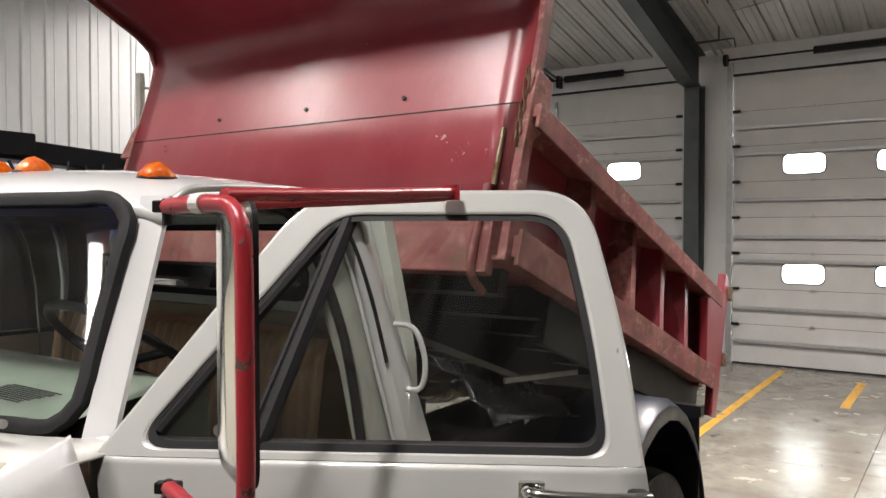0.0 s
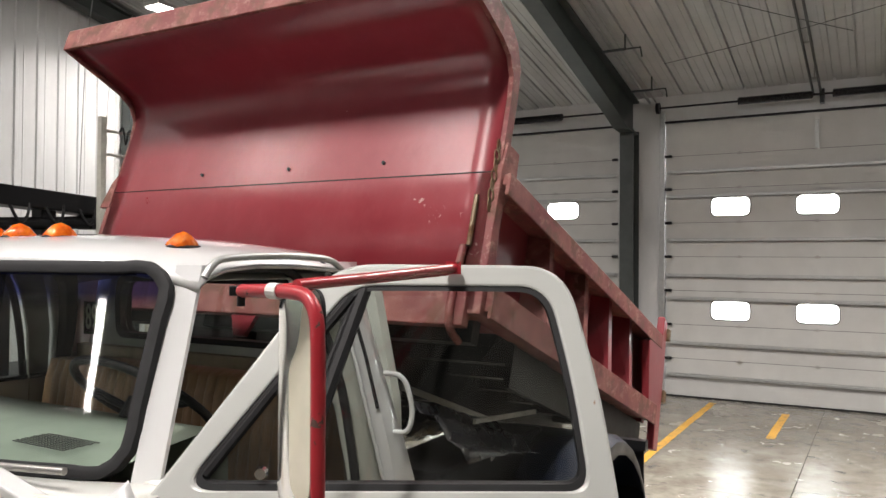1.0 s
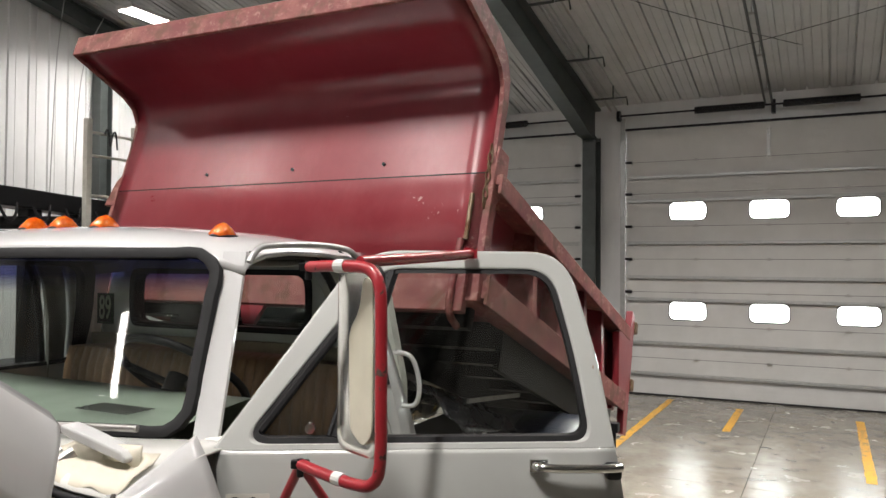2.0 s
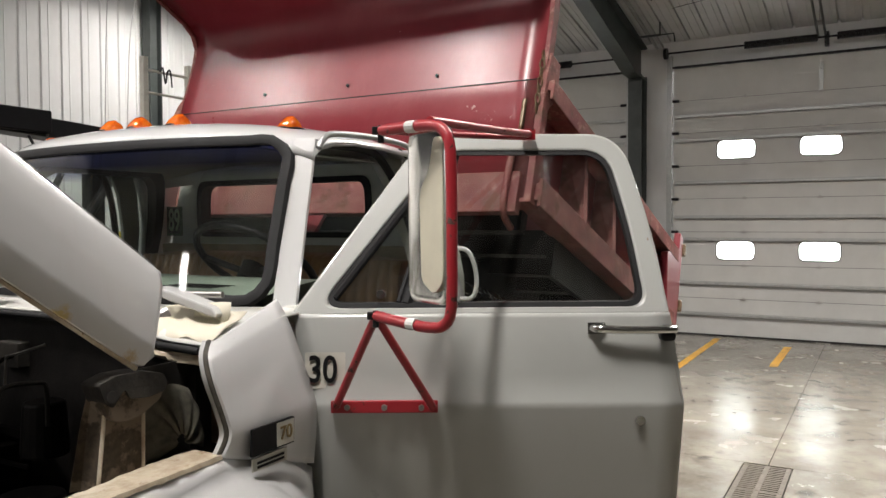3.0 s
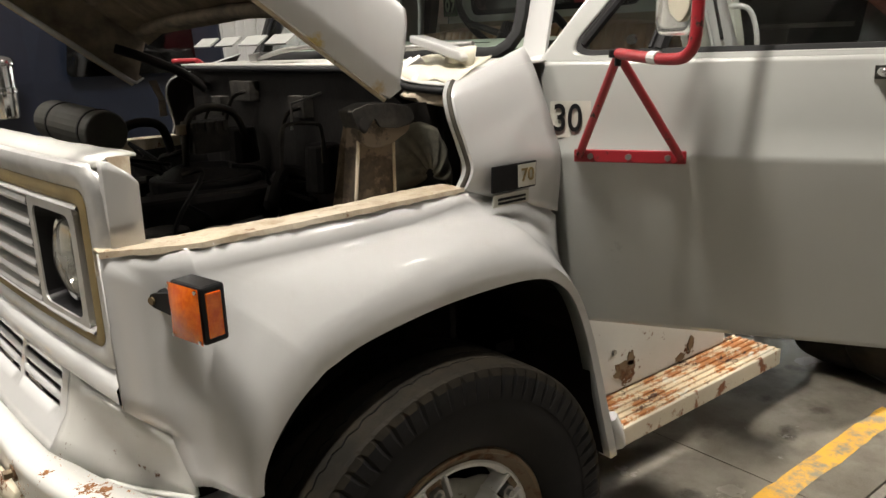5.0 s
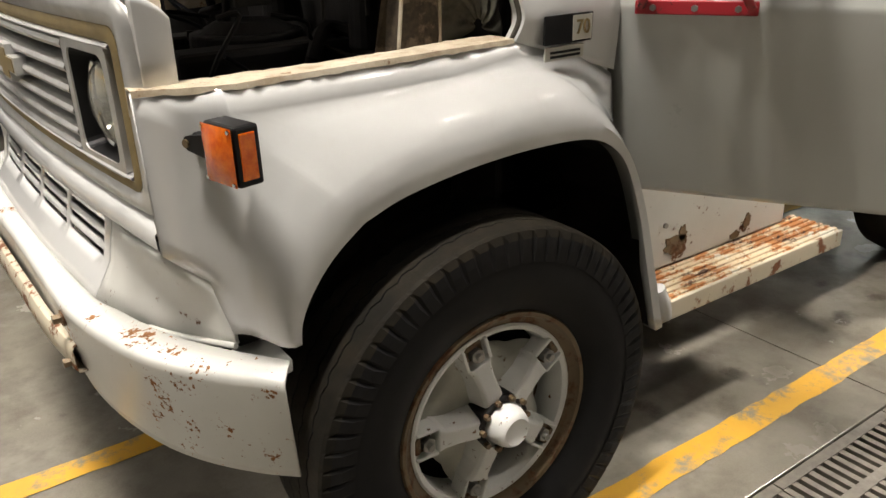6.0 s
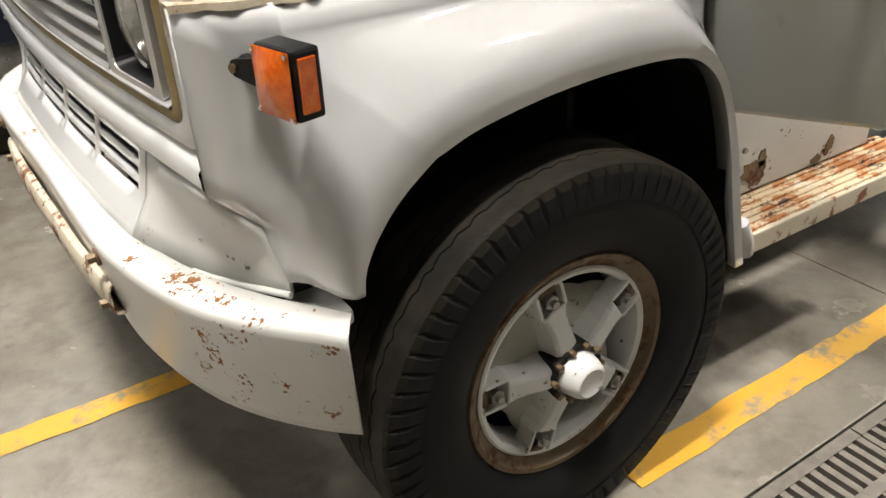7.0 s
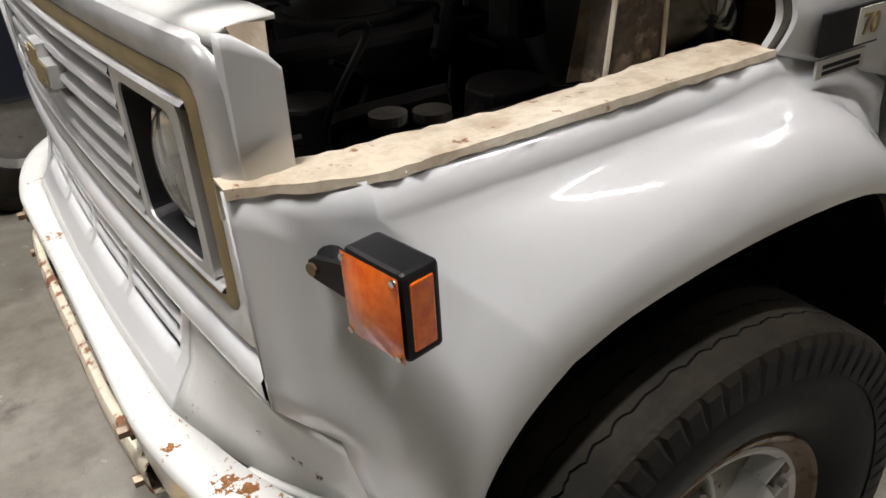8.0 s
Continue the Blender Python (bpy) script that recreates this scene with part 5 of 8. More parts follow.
def hood():
    """Rear-hinged hood held open; side skirts, skin and ribs."""
    a = radians(36.5)
    e = Vector((-math.cos(a), 0, math.sin(a)))      # from the rear edge to the front
    u = Vector((math.sin(a), 0, math.cos(a)))       # away from the engine
    low = Vector((0.085, 0, 1.508))
    length = 1.05
    rows = []
    for f in (0.0, 0.012, 0.04, 0.08, 0.15, 0.4, 0.7, 0.95, 1.0):
        d = length * f
        narrow = 1.0 - 0.04 * f
        base = low + e * d
        half = 0.87 * narrow
        prof = [(-half + 0.022, 0.012), (-half + 0.006, 0.0), (-half, 0.006), (-half - 0.010, 0.048), (-half - 0.010, 0.058), (-half - 0.004, 0.12), (-half + 0.006, 0.175), (-half + 0.022, 0.204), (-half + 0.06, 0.224), (-half * 0.75, 0.240), (-half * 0.4, 0.252), (0.0, 0.256)]
        prof = prof + [(-y, h) for y, h in prof[-2::-1]]
        lift = 0.045 * (1 - math.sqrt(max(0.0, 1 - (1 - min(f / 0.045, 1.0)) ** 2)))
        rows.append([base + u * (max(h, lift) if h < 0.06 else h) + e * (0.36 * h * (1 - f)) + Vector((0, y, 0)) for y, h in prof])
    bm = bmesh.new()
    grid(bm, rows)
    top = part("hood", bm, WHITE, truck, "white hood raised on its rear hinges, rust at the lower edge", smooth=True, thick=0.008, crease=24, lining=GRIME_TAN)
    # rusty seam along the lower edge
    for s in (-1, 1):
        bm = bmesh.new()
        pts = [low + e * (length * f) + Vector((0, s * (0.866 * (1 - 0.04 * f)), 0.0)) for f in (0.02, 0.3, 0.6, 0.98)]
        tube(bm, pts, 0.006, 6)
        part("hood_edge", bm, LEDGE, top, "rusty hood edge")
    # ribs and inner skin
    bm = bmesh.new()
    inner = []
    for f in (0.06, 0.5, 0.97):
        base = low + e * (length * f)
        half = 0.80 * (1 - 0.04 * f)
        inner.append([base + u * 0.155 + Vector((0, -half, 0)), base + u * 0.205 + Vector((0, -half * 0.9, 0)), base + u * 0.235 + Vector((0, 0, 0)), base + u * 0.205 + Vector((0, half * 0.9, 0)), base + u * 0.155 + Vector((0, half, 0))])
    grid(bm, inner)
    part("inner_skin", bm, GRIME_TAN, top, "dirty underside", thick=0.003)
    for f in (0.12, 0.3, 0.48, 0.66, 0.84):
        bm = bmesh.new()
        base = low + e * (length * f)
        half = 0.78 * (1 - 0.04 * f)
        tube(bm, [base + u * 0.17 + Vector((0, -half, 0)), base + u * 0.205 + Vector((0, -half * 0.6, 0)), base + u * 0.215, base + u * 0.205 + Vector((0, half * 0.6, 0)), base + u * 0.17 + Vector((0, half, 0))], 0.022, 8, 3)
        part("hood_rib", bm, GRIME_TAN, top, smooth=True)
    # slotted rear edge
    for k in range(4):
        bm = bmesh.new()
        y = 0.62 - 0.2 * k
        box(bm, low + u * 0.215 + Vector((0.055, y, 0)) - e * 0.02, (0.05, 0.15, 0.006), Matrix.Rotation(-a, 3, "Y"))
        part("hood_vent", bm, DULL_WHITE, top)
    for s in (-1, 1):
        bm = bmesh.new()
        tube(bm, [(0.28, s * 0.66, 1.50), (0.20, s * 0.67, 1.56), (0.08, s * 0.70, 1.62), (-0.02, s * 0.74, 1.66)], 0.018, 8, 3)
        part("hood_hinge", bm, GRIME, top, smooth=True)


FIRE_TOP = 1.578


def cowl_front(y):
    """Height of the cowl's front edge: level, then falling to the near hinge."""
    f = min(max((-0.52 - y) / 0.20, 0.0), 1.0)
    return FIRE_TOP - 0.044 * f * f * (3 - 2 * f) - 0.004 * max(0.0, -0.72 - y) / 0.12


def engine_bay():
    """Firewall, inner panels, radiator support and the grimy engine."""
    bm = bmesh.new()
    ys = [-0.80 + 1.62 * k / 24 for k in range(25)]
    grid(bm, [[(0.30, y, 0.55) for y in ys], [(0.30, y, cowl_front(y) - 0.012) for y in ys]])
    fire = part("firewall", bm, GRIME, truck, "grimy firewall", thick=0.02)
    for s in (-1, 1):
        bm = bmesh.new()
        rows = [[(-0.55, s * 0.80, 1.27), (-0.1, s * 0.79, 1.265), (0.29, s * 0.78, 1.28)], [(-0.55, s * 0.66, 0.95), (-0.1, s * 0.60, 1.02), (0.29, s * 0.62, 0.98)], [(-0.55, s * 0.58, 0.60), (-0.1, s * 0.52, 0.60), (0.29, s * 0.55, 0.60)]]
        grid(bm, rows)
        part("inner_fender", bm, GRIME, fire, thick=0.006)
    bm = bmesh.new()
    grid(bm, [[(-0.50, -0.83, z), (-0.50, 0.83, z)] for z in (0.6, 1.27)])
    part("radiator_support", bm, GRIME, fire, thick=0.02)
    # splash shield and bracket beside the firewall
    bm = bmesh.new()
    rows = [[(-0.050, -0.808, 1.285), (-0.030, -0.815, 1.285), (-0.014, -0.845, 1.285), (0.040, -0.848, 1.285), (0.092, -0.850, 1.285), (0.104, -0.815, 1.285)],
            [(-0.022, -0.808, 1.420), (-0.010, -0.815, 1.420), (0.002, -0.845, 1.420), (0.045, -0.848, 1.420), (0.095, -0.850, 1.420), (0.106, -0.815, 1.420)],
            [(0.000, -0.808, 1.500), (0.004, -0.815, 1.500), (0.010, -0.842, 1.500), (0.045, -0.845, 1.500), (0.095, -0.845, 1.500), (0.104, -0.815, 1.500)]]
    grid(bm, rows)
    part("hinge_bracket", bm, BRACKET, fire, "dusty tan sheet-metal bracket", smooth=False, thick=0.005)
    for col in (2, 4):
        bm = bmesh.new()
        tube(bm, [Vector(r[col]) + Vector((0, -0.003, 0)) for r in rows], 0.0042, 6)
        part("bracket_flange", bm, LEDGE, fire, "pale worn fold", smooth=True)
    lobe = [(-0.024, 1.500), (0.018, 1.512), (0.078, 1.511), (0.130, 1.500), (0.143, 1.477), (0.131, 1.446), (0.107, 1.434), (0.082, 1.420), (0.036, 1.414), (0.013, 1.420), (-0.003, 1.438), (-0.010, 1.463)]
    bm = bmesh.new()
    slab(bm, rounded(lobe, 0.010, 3), lambda u, v, w: Vector((u, -0.866 + w, v)), 0.045)
    head = part("bracket_head", bm, BRACKET, fire, "rounded tan head of the bracket", bevel=0.008)
    bm = bmesh.new()
    slab(bm, rounded([(-0.012, 1.464), (0.008, 1.450), (0.024, 1.470), (0.036, 1.484), (0.048, 1.462), (0.092, 1.456), (0.138, 1.462), (0.146, 1.478), (0.132, 1.502), (0.078, 1.515), (0.018, 1.516), (-0.026, 1.503)], 0.007, 3), lambda u, v, w: Vector((u, -0.872 + w, v)), 0.058)
    part("head_cap", bm, DARK_DUST, head, "dark greasy cap", bevel=0.006)
    # Near-black disc painted in for the hole's dark inside.
    bm = bmesh.new()
    rod(bm, (0.004, -0.874, 1.474), (0.004, -0.868, 1.474), 0.013, seg=14)
    part("head_hole", bm, PIT, head)
    # domed panel of the firewall beside the bracket
    bm = bmesh.new()
    rim = [(0.130, 1.285), (0.128, 1.36), (0.139, 1.428), (0.169, 1.450), (0.212, 1.456), (0.262, 1.436), (0.290, 1.392), (0.304, 1.345), (0.312, 1.285)]
    mid = Vector((0.215, 0, 1.325))
    rows = []
    for q in (1.0, 0.88, 0.66, 0.40, 0.15):
        rows.append([Vector((mid.x + (p.x - mid.x) * q, -0.800 - 0.034 * (1 - q * q) + 0.004 * math.sin(1.3 * k + 4 * q), mid.z + (p.z - mid.z) * q)) for k, p in enumerate(smooth_line([(x, 0, z) for x, z in rim], 4))])
    grid(bm, rows)
    part("firewall_panel", bm, DUSTY_GREEN, fire, "domed dusty grey-green panel", smooth=True, thick=0.004)
    # Near-black sheet in place of the shaded gap behind the domed panel.
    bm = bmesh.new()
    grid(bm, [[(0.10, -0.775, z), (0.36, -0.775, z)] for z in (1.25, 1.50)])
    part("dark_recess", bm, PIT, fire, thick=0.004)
    # engine
    bm = bmesh.new()
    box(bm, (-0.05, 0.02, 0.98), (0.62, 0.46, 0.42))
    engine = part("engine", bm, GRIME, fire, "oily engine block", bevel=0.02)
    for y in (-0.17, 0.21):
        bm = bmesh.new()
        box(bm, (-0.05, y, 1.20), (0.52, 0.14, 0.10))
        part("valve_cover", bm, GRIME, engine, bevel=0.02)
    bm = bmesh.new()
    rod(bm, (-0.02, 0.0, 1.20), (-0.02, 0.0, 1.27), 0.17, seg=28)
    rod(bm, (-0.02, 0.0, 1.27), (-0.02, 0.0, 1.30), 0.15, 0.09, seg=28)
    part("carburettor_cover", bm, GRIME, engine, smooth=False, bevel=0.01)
    bm = bmesh.new()
    rod(bm, (-0.30, -0.02, 1.425), (-0.34, 0.40, 1.445), 0.062, seg=24)
    can = part("air_canister", bm, plain("dull_grey_canister", (0.10, 0.10, 0.085), 0.5), engine, "dull grey cylindrical canister", smooth=False, bevel=0.006)
    for f in (0.12, 0.72):
        bm = bmesh.new()
        p = Vector((-0.30, -0.02, 1.425)).lerp(Vector((-0.34, 0.40, 1.445)), f)
        q = Vector((-0.30, -0.02, 1.425)).lerp(Vector((-0.34, 0.40, 1.445)), f + 0.025)
        rod(bm, p, q, 0.065, seg=24)
        part("strap", bm, DARK_STEEL, can)
    rng = random.Random(11)
    for k in range(26):
        bm = bmesh.new()
        x, y, z = rng.uniform(-0.40, 0.18), rng.uniform(-0.62, 0.55), rng.uniform(1.08, 1.26)
        pts = [(x, y, z)]
        for j in range(3):
            x += rng.uniform(-0.16, 0.16)
            y += rng.uniform(-0.16, 0.16)
            z = min(max(z + rng.uniform(-0.07, 0.12), 1.0), 1.38)
            pts.append((min(max(x, -0.44), 0.26), min(max(y, -0.66), 0.66), z))
        tube(bm, pts, rng.choice((0.006, 0.010, 0.016, 0.022)), 7, 4)
        part("hose", bm, rng.choice((BLACK, GRIME, SEAL)), engine, smooth=True)
    for x, y, z, r, h in ((0.20, -0.35, 1.30, 0.06, 0.14), (0.21, 0.25, 1.32, 0.07, 0.12), (-0.30, -0.40, 1.15, 0.07, 0.12), (-0.22, 0.45, 1.2, 0.08, 0.18), (0.05, -0.52, 1.12, 0.09, 0.16)):
        bm = bmesh.new()
        rod(bm, (x, y, z - h / 2), (x, y, z + h / 2), r, r * 0.85, 20)
        part("reservoir", bm, GRIME, engine, bevel=0.008)
    bm = bmesh.new()
    tube(bm, [(0.14, -0.28, 1.41), (0.145, -0.28, 1.485), (0.20, -0.36, 1.515)], 0.004, 6)
    part("linkage_rod", bm, STEEL, engine)
    # tall things at the back of the bay
    bm = bmesh.new()
    tube(bm, [(-0.071, 0.02, 1.30), (-0.071, 0.0, 1.398), (-0.059, 0.0, 1.437), (-0.033, 0.0, 1.463), (0.023, 0.0, 1.473), (0.091, 0.0, 1.449), (0.14, 0.03, 1.36)], 0.012, 8, 4)
    part("heater_hose", bm, DARK_DUST, engine, "arched dusty heater hose", smooth=True)
    bm = bmesh.new()
    box(bm, (0.0, 0.02, 1.385), (0.115, 0.10, 0.095))
    for k in range(4):
        box(bm, (-0.043 + 0.029 * k, -0.032, 1.42), (0.012, 0.008, 0.03))
    part("master_cylinder", bm, DARK_DUST, engine, "dusty ribbed reservoir box", bevel=0.004)
    bm = bmesh.new()
    rod(bm, (-0.09, -0.02, 1.40), (-0.09, -0.02, 1.43), 0.016, seg=12)
    part("filler_cap", bm, GRIME_TAN, engine, bevel=0.003)
    bm = bmesh.new()
    tube(bm, [(-0.255, 0.1, 1.34), (-0.244, 0.1, 1.405), (-0.206, 0.1, 1.43), (-0.154, 0.1, 1.437), (-0.104, 0.1, 1.416), (-0.082, 0.1, 1.34)], 0.014, 8, 4)
    part("radiator_hose", bm, GRIME, engine, "black looped hose", smooth=True)
    bm = bmesh.new()
    tube(bm, [(0.012, -0.45, 1.33), (0.02, -0.45, 1.42), (0.04, -0.45, 1.445), (0.12, -0.45, 1.44), (0.14, -0.45, 1.42), (0.142, -0.45, 1.33)], 0.006, 6, 3)
    part("wire_loop", bm, DARK_DUST, engine, "bent wire loop", smooth=True)
    bm = bmesh.new()
    grid(bm, [[(0.095, 0.76, 1.535), (0.118, 0.74, 1.465), (0.120, 0.75, 1.40)], [(0.122, 0.75, 1.537), (0.142, 0.735, 1.46), (0.148, 0.75, 1.40)]])
    part("hinge_arm", bm, GRIME_TAN, engine, "dusty tan hinge arm", thick=0.010)
    for y, z, w in ((0.30, 1.50, 0.16), (-0.10, 1.46, 0.10), (0.52, 1.44, 0.09)):
        bm = bmesh.new()
        box(bm, (0.275, y, z), (0.04, w, 0.07))
        tube(bm, [(0.255, y - w * 0.3, z), (0.21, y - w * 0.2, z - 0.02), (0.19, y, z - 0.10)], 0.008, 6, 3)
        part("heater_fitting", bm, DARK_DUST, engine, bevel=0.006)
    for dx, dy in ((0.0, 0.0), (0.06, -0.03)):
        bm = bmesh.new()
        rod(bm, (-0.27 + dx, -0.66 + dy, 1.235), (-0.27 + dx, -0.66 + dy, 1.25), 0.03, seg=20)
        part("battery_cap", bm, EDGE_TAN, engine)


def askew(build, ahead):
    """Builds parts, then sets their far half outward and forward: the nose sits slightly askew on the frame."""
    before = set(bpy.data.objects)
    build()
    for ob in bpy.data.objects:
        if ob in before or ob.type != "MESH":
            continue
        for v in ob.data.vertices:
            f = (v.co.y + 0.86) / 0.86
            w = min(max((0.2 - v.co.x) / 0.70, 0.0), 1.0)
            if f > 0:
                v.co.y += 0.07 * f * w
                v.co.x -= ahead * (v.co.y + 0.86) * w


fender(-1)
askew(lambda: fender(1), 0.042)
front_wheel(-1)
front_wheel(1)
askew(nose, 0.042)
askew(bumper, 0.042)
turn_signal(-1)
askew(lambda: turn_signal(1), 0.042)
hood()
engine_bay()


def door_w(z):
    """How far the door skin stands out from its plane at a height."""
    pts = ((0.86, -0.105), (0.95, -0.080), (1.15, -0.030), (1.348, 0.012), (1.358, 0.010), (1.375, 0.002), (1.50, -0.012), (1.585, -0.030), (2.03, -0.232), (2.10, -0.262))
    for (a, wa), (b, wb) in zip(pts, pts[1:]):
        if z <= b:
            return wa + (wb - wa) * max(z - a, 0) / (b - a)
    return pts[-1][1]


def door_point(u, z, w=0.0):
    return HINGE + DOOR_E * u + DOOR_N * (door_w(z) + w) + Vector((0, 0, z))


def cab_door():
    bm = bmesh.new()
    # lower skin, row by row
    zs = [0.862, 0.875, 0.95, 1.1, 1.25, 1.340, 1.350, 1.358, 1.372, 1.43, 1.50, 1.545, 1.572, 1.585]
    rows = []
    for z in zs:
        u0 = 0.004 if z < 1.37 else 0.004 - 0.04 * ((z - 1.37) / 0.23) ** 1.3
        u1 = 0.990 - 0.028 * max(z - 1.36, 0) / 0.24
        row = []
        for k in range(17):
            f = k / 16
            edge = min(f, 1 - f) * 16
            row.append(door_point(u0 + (u1 - u0) * f, z, -0.006 * max(0.0, 1 - edge)))
        rows.append(row)
    grid(bm, rows)
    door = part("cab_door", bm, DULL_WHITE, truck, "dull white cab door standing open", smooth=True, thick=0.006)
    bm = bmesh.new()
    inner = [[door_point(u, z, -0.075) for u in (0.01, 0.3, 0.6, 0.95)] for z in (0.87, 1.2, 1.6)]
    grid(bm, inner)
    for z in (0.862,):
        grid(bm, [[door_point(u, z, d) for u in (0.004, 0.5, 0.985)] for d in (0.0, -0.075)])
    grid(bm, [[door_point(0.985 - 0.04 * max(z - 1.36, 0) / 0.24, z, d) for z in (0.862, 1.2, 1.36, 1.6)] for d in (0.0, -0.075)])
    grid(bm, [[door_point(0.006, z, d) for z in (0.862, 1.2, 1.36, 1.6)] for d in (0.0, -0.075)])
    part("inner_panel", bm, PANEL_TAN, door, "tan inner door panel")
    # window frame
    outer = rounded([(-0.036, 1.584), (0.964, 1.584), (0.944, 1.80), (0.882, 2.080), (0.318, 2.082)], [0.004, 0.004, 0.3, 0.10, 0.11], 8)
    hole = rounded([(0.032, 1.598), (0.902, 1.600), (0.884, 1.80), (0.838, 2.030), (0.372, 2.030)], [0.075, 0.05, 0.3, 0.075, 0.06], 8)
    bm = bmesh.new()
    ring(bm, outer, hole, lambda u, v, w: door_point(u, v, w), -0.055)
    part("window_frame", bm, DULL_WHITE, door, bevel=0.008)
    seal = rounded([(0.048, 1.611), (0.889, 1.613), (0.871, 1.80), (0.826, 2.018), (0.380, 2.018)], [0.065, 0.04, 0.3, 0.065, 0.05], 8)
    bm = bmesh.new()
    ring(bm, hole, seal, lambda u, v, w: door_point(u, v, w - 0.006), -0.03)
    part("window_seal", bm, SEAL, door)
    # vent window: slanted bar and seal
    bm = bmesh.new()
    for a, b, r in (((0.268, 1.606), (0.400, 2.020), 0.017), ((0.246, 1.612), (0.374, 1.995), 0.007)):
        tube(bm, [door_point(*a, -0.02), door_point((a[0] + b[0]) / 2, (a[1] + b[1]) / 2, -0.02), door_point(*b, -0.02)], r, 8)
    tube(bm, [door_point(0.075, 1.624, -0.018), door_point(0.24, 1.84, -0.018), door_point(0.372, 2.005, -0.018)], 0.013, 8)
    part("vent_bar", bm, SEAL, door)
    bm = bmesh.new()
    slab(bm, seal, lambda u, v, w: door_point(u, v, w - 0.024), 0.004)
    pane = part("door_glass", bm, SMOKED, door, "dusty clear window glass")
    pane.visible_shadow = False
    bm = bmesh.new()
    p = door_point(0.200, 1.634, -0.006)
    rod(bm, p, p + DOOR_N * 0.018, 0.014, 0.012, 16)
    part("vent_latch", bm, CHROME, door, smooth=True)
    # handle
    bm = bmesh.new()
    pts = [door_point(0.755, 1.548, 0.006), door_point(0.765, 1.548, 0.032), door_point(0.82, 1.546, 0.04), door_point(0.93, 1.546, 0.042), door_point(0.965, 1.546, 0.034)]
    tube(bm, pts, 0.011, 10, 4)
    box(bm, door_point(0.765, 1.547, 0.008), (0.045, 0.014, 0.03), Matrix.Rotation(DOOR_TURN, 3, "Z"))
    handle = part("door_handle", bm, CHROME, door, "chrome door handle", smooth=True)
    bm = bmesh.new()
    box(bm, door_point(0.948, 1.535, 0.018), (0.04, 0.04, 0.04), Matrix.Rotation(DOOR_TURN, 3, "Z"))
    part("push_button", bm, BLACK, handle, bevel=0.01)
    bm = bmesh.new()
    p = door_point(0.877, 1.308, -0.002)
    rod(bm, p, p + DOOR_N * 0.012, 0.016, 0.012, 18)
    part("door_lock", bm, CHROME, door)
    # unit number on a pale patch
    bm = bmesh.new()
    slab(bm, rounded([(0.005, 1.395), (0.11, 1.395), (0.11, 1.487), (0.005, 1.487)], 0.003, 2), lambda u, v, w: door_point(u, v, w + 0.0025), 0.0008)
    part("number_patch", bm, BADGE_PALE, door, "scuffed white patch")
    up = (door_point(0.07, 1.48) - door_point(0.07, 1.40))
    letters("unit_number", "30", 0.098, BLACK, door, facing(door_point(0.051, 1.441, 0.0075), DOOR_E, up), "black painted unit number", 0.80)
    return door


def far_door():
    """The closed door on the other side."""
    put = lambda u, z, w: Vector((0.60 + u, CAB_Y + 0.89 + door_w(z) + w, z))
    bm = bmesh.new()
    grid(bm, [[put(u, z, 0.0) for u in (0.0, 0.5, 0.97)] for z in (0.862, 0.95, 1.35, 1.375, 1.5, 1.6)])
    grid(bm, [[put(u, z, -0.07) for u in (0.0, 0.5, 0.97)] for z in (0.862, 0.95, 1.35, 1.375, 1.5, 1.6)])
    door = part("cab_door", bm, WHITE, truck, "white cab door, closed", smooth=True)
    outer = rounded([(-0.02, 1.598), (0.945, 1.598), (0.925, 1.80), (0.84, 2.075), (0.25, 2.075)], [0.004, 0.004, 0.3, 0.10, 0.11], 8)
    hole = rounded([(0.030, 1.612), (0.900, 1.614), (0.880, 1.80), (0.80, 2.03), (0.29, 2.03)], [0.075, 0.05, 0.3, 0.075, 0.06], 8)
    bm = bmesh.new()
    ring(bm, outer, hole, lambda u, v, w: put(u, v, w), -0.055)
    part("window_frame", bm, SEAL, door)
    bm = bmesh.new()
    slab(bm, hole, lambda u, v, w: put(u, v, w - 0.024), 0.004)
    pane = part("door_glass", bm, SMOKED, door)
    pane.visible_shadow = False
    bm = bmesh.new()
    tube(bm, [put(0.27, 1.62, -0.02), put(0.36, 2.03, -0.02)], 0.014, 8)
    part("vent_bar", bm, SEAL, door)
    bm = bmesh.new()
    for a, b in (((0.42, 1.12, 1.36), (0.46, 1.16, 1.60)), ((0.72, 1.06, 1.36), (0.46, 1.16, 1.60)), ((0.46, 1.16, 1.60), (0.40, 1.30, 1.60))):
        tube(bm, [a, b], 0.011, 8)
    part("mirror_bracket", bm, RED_TUBE, door, "red tube mirror bracket", smooth=True)


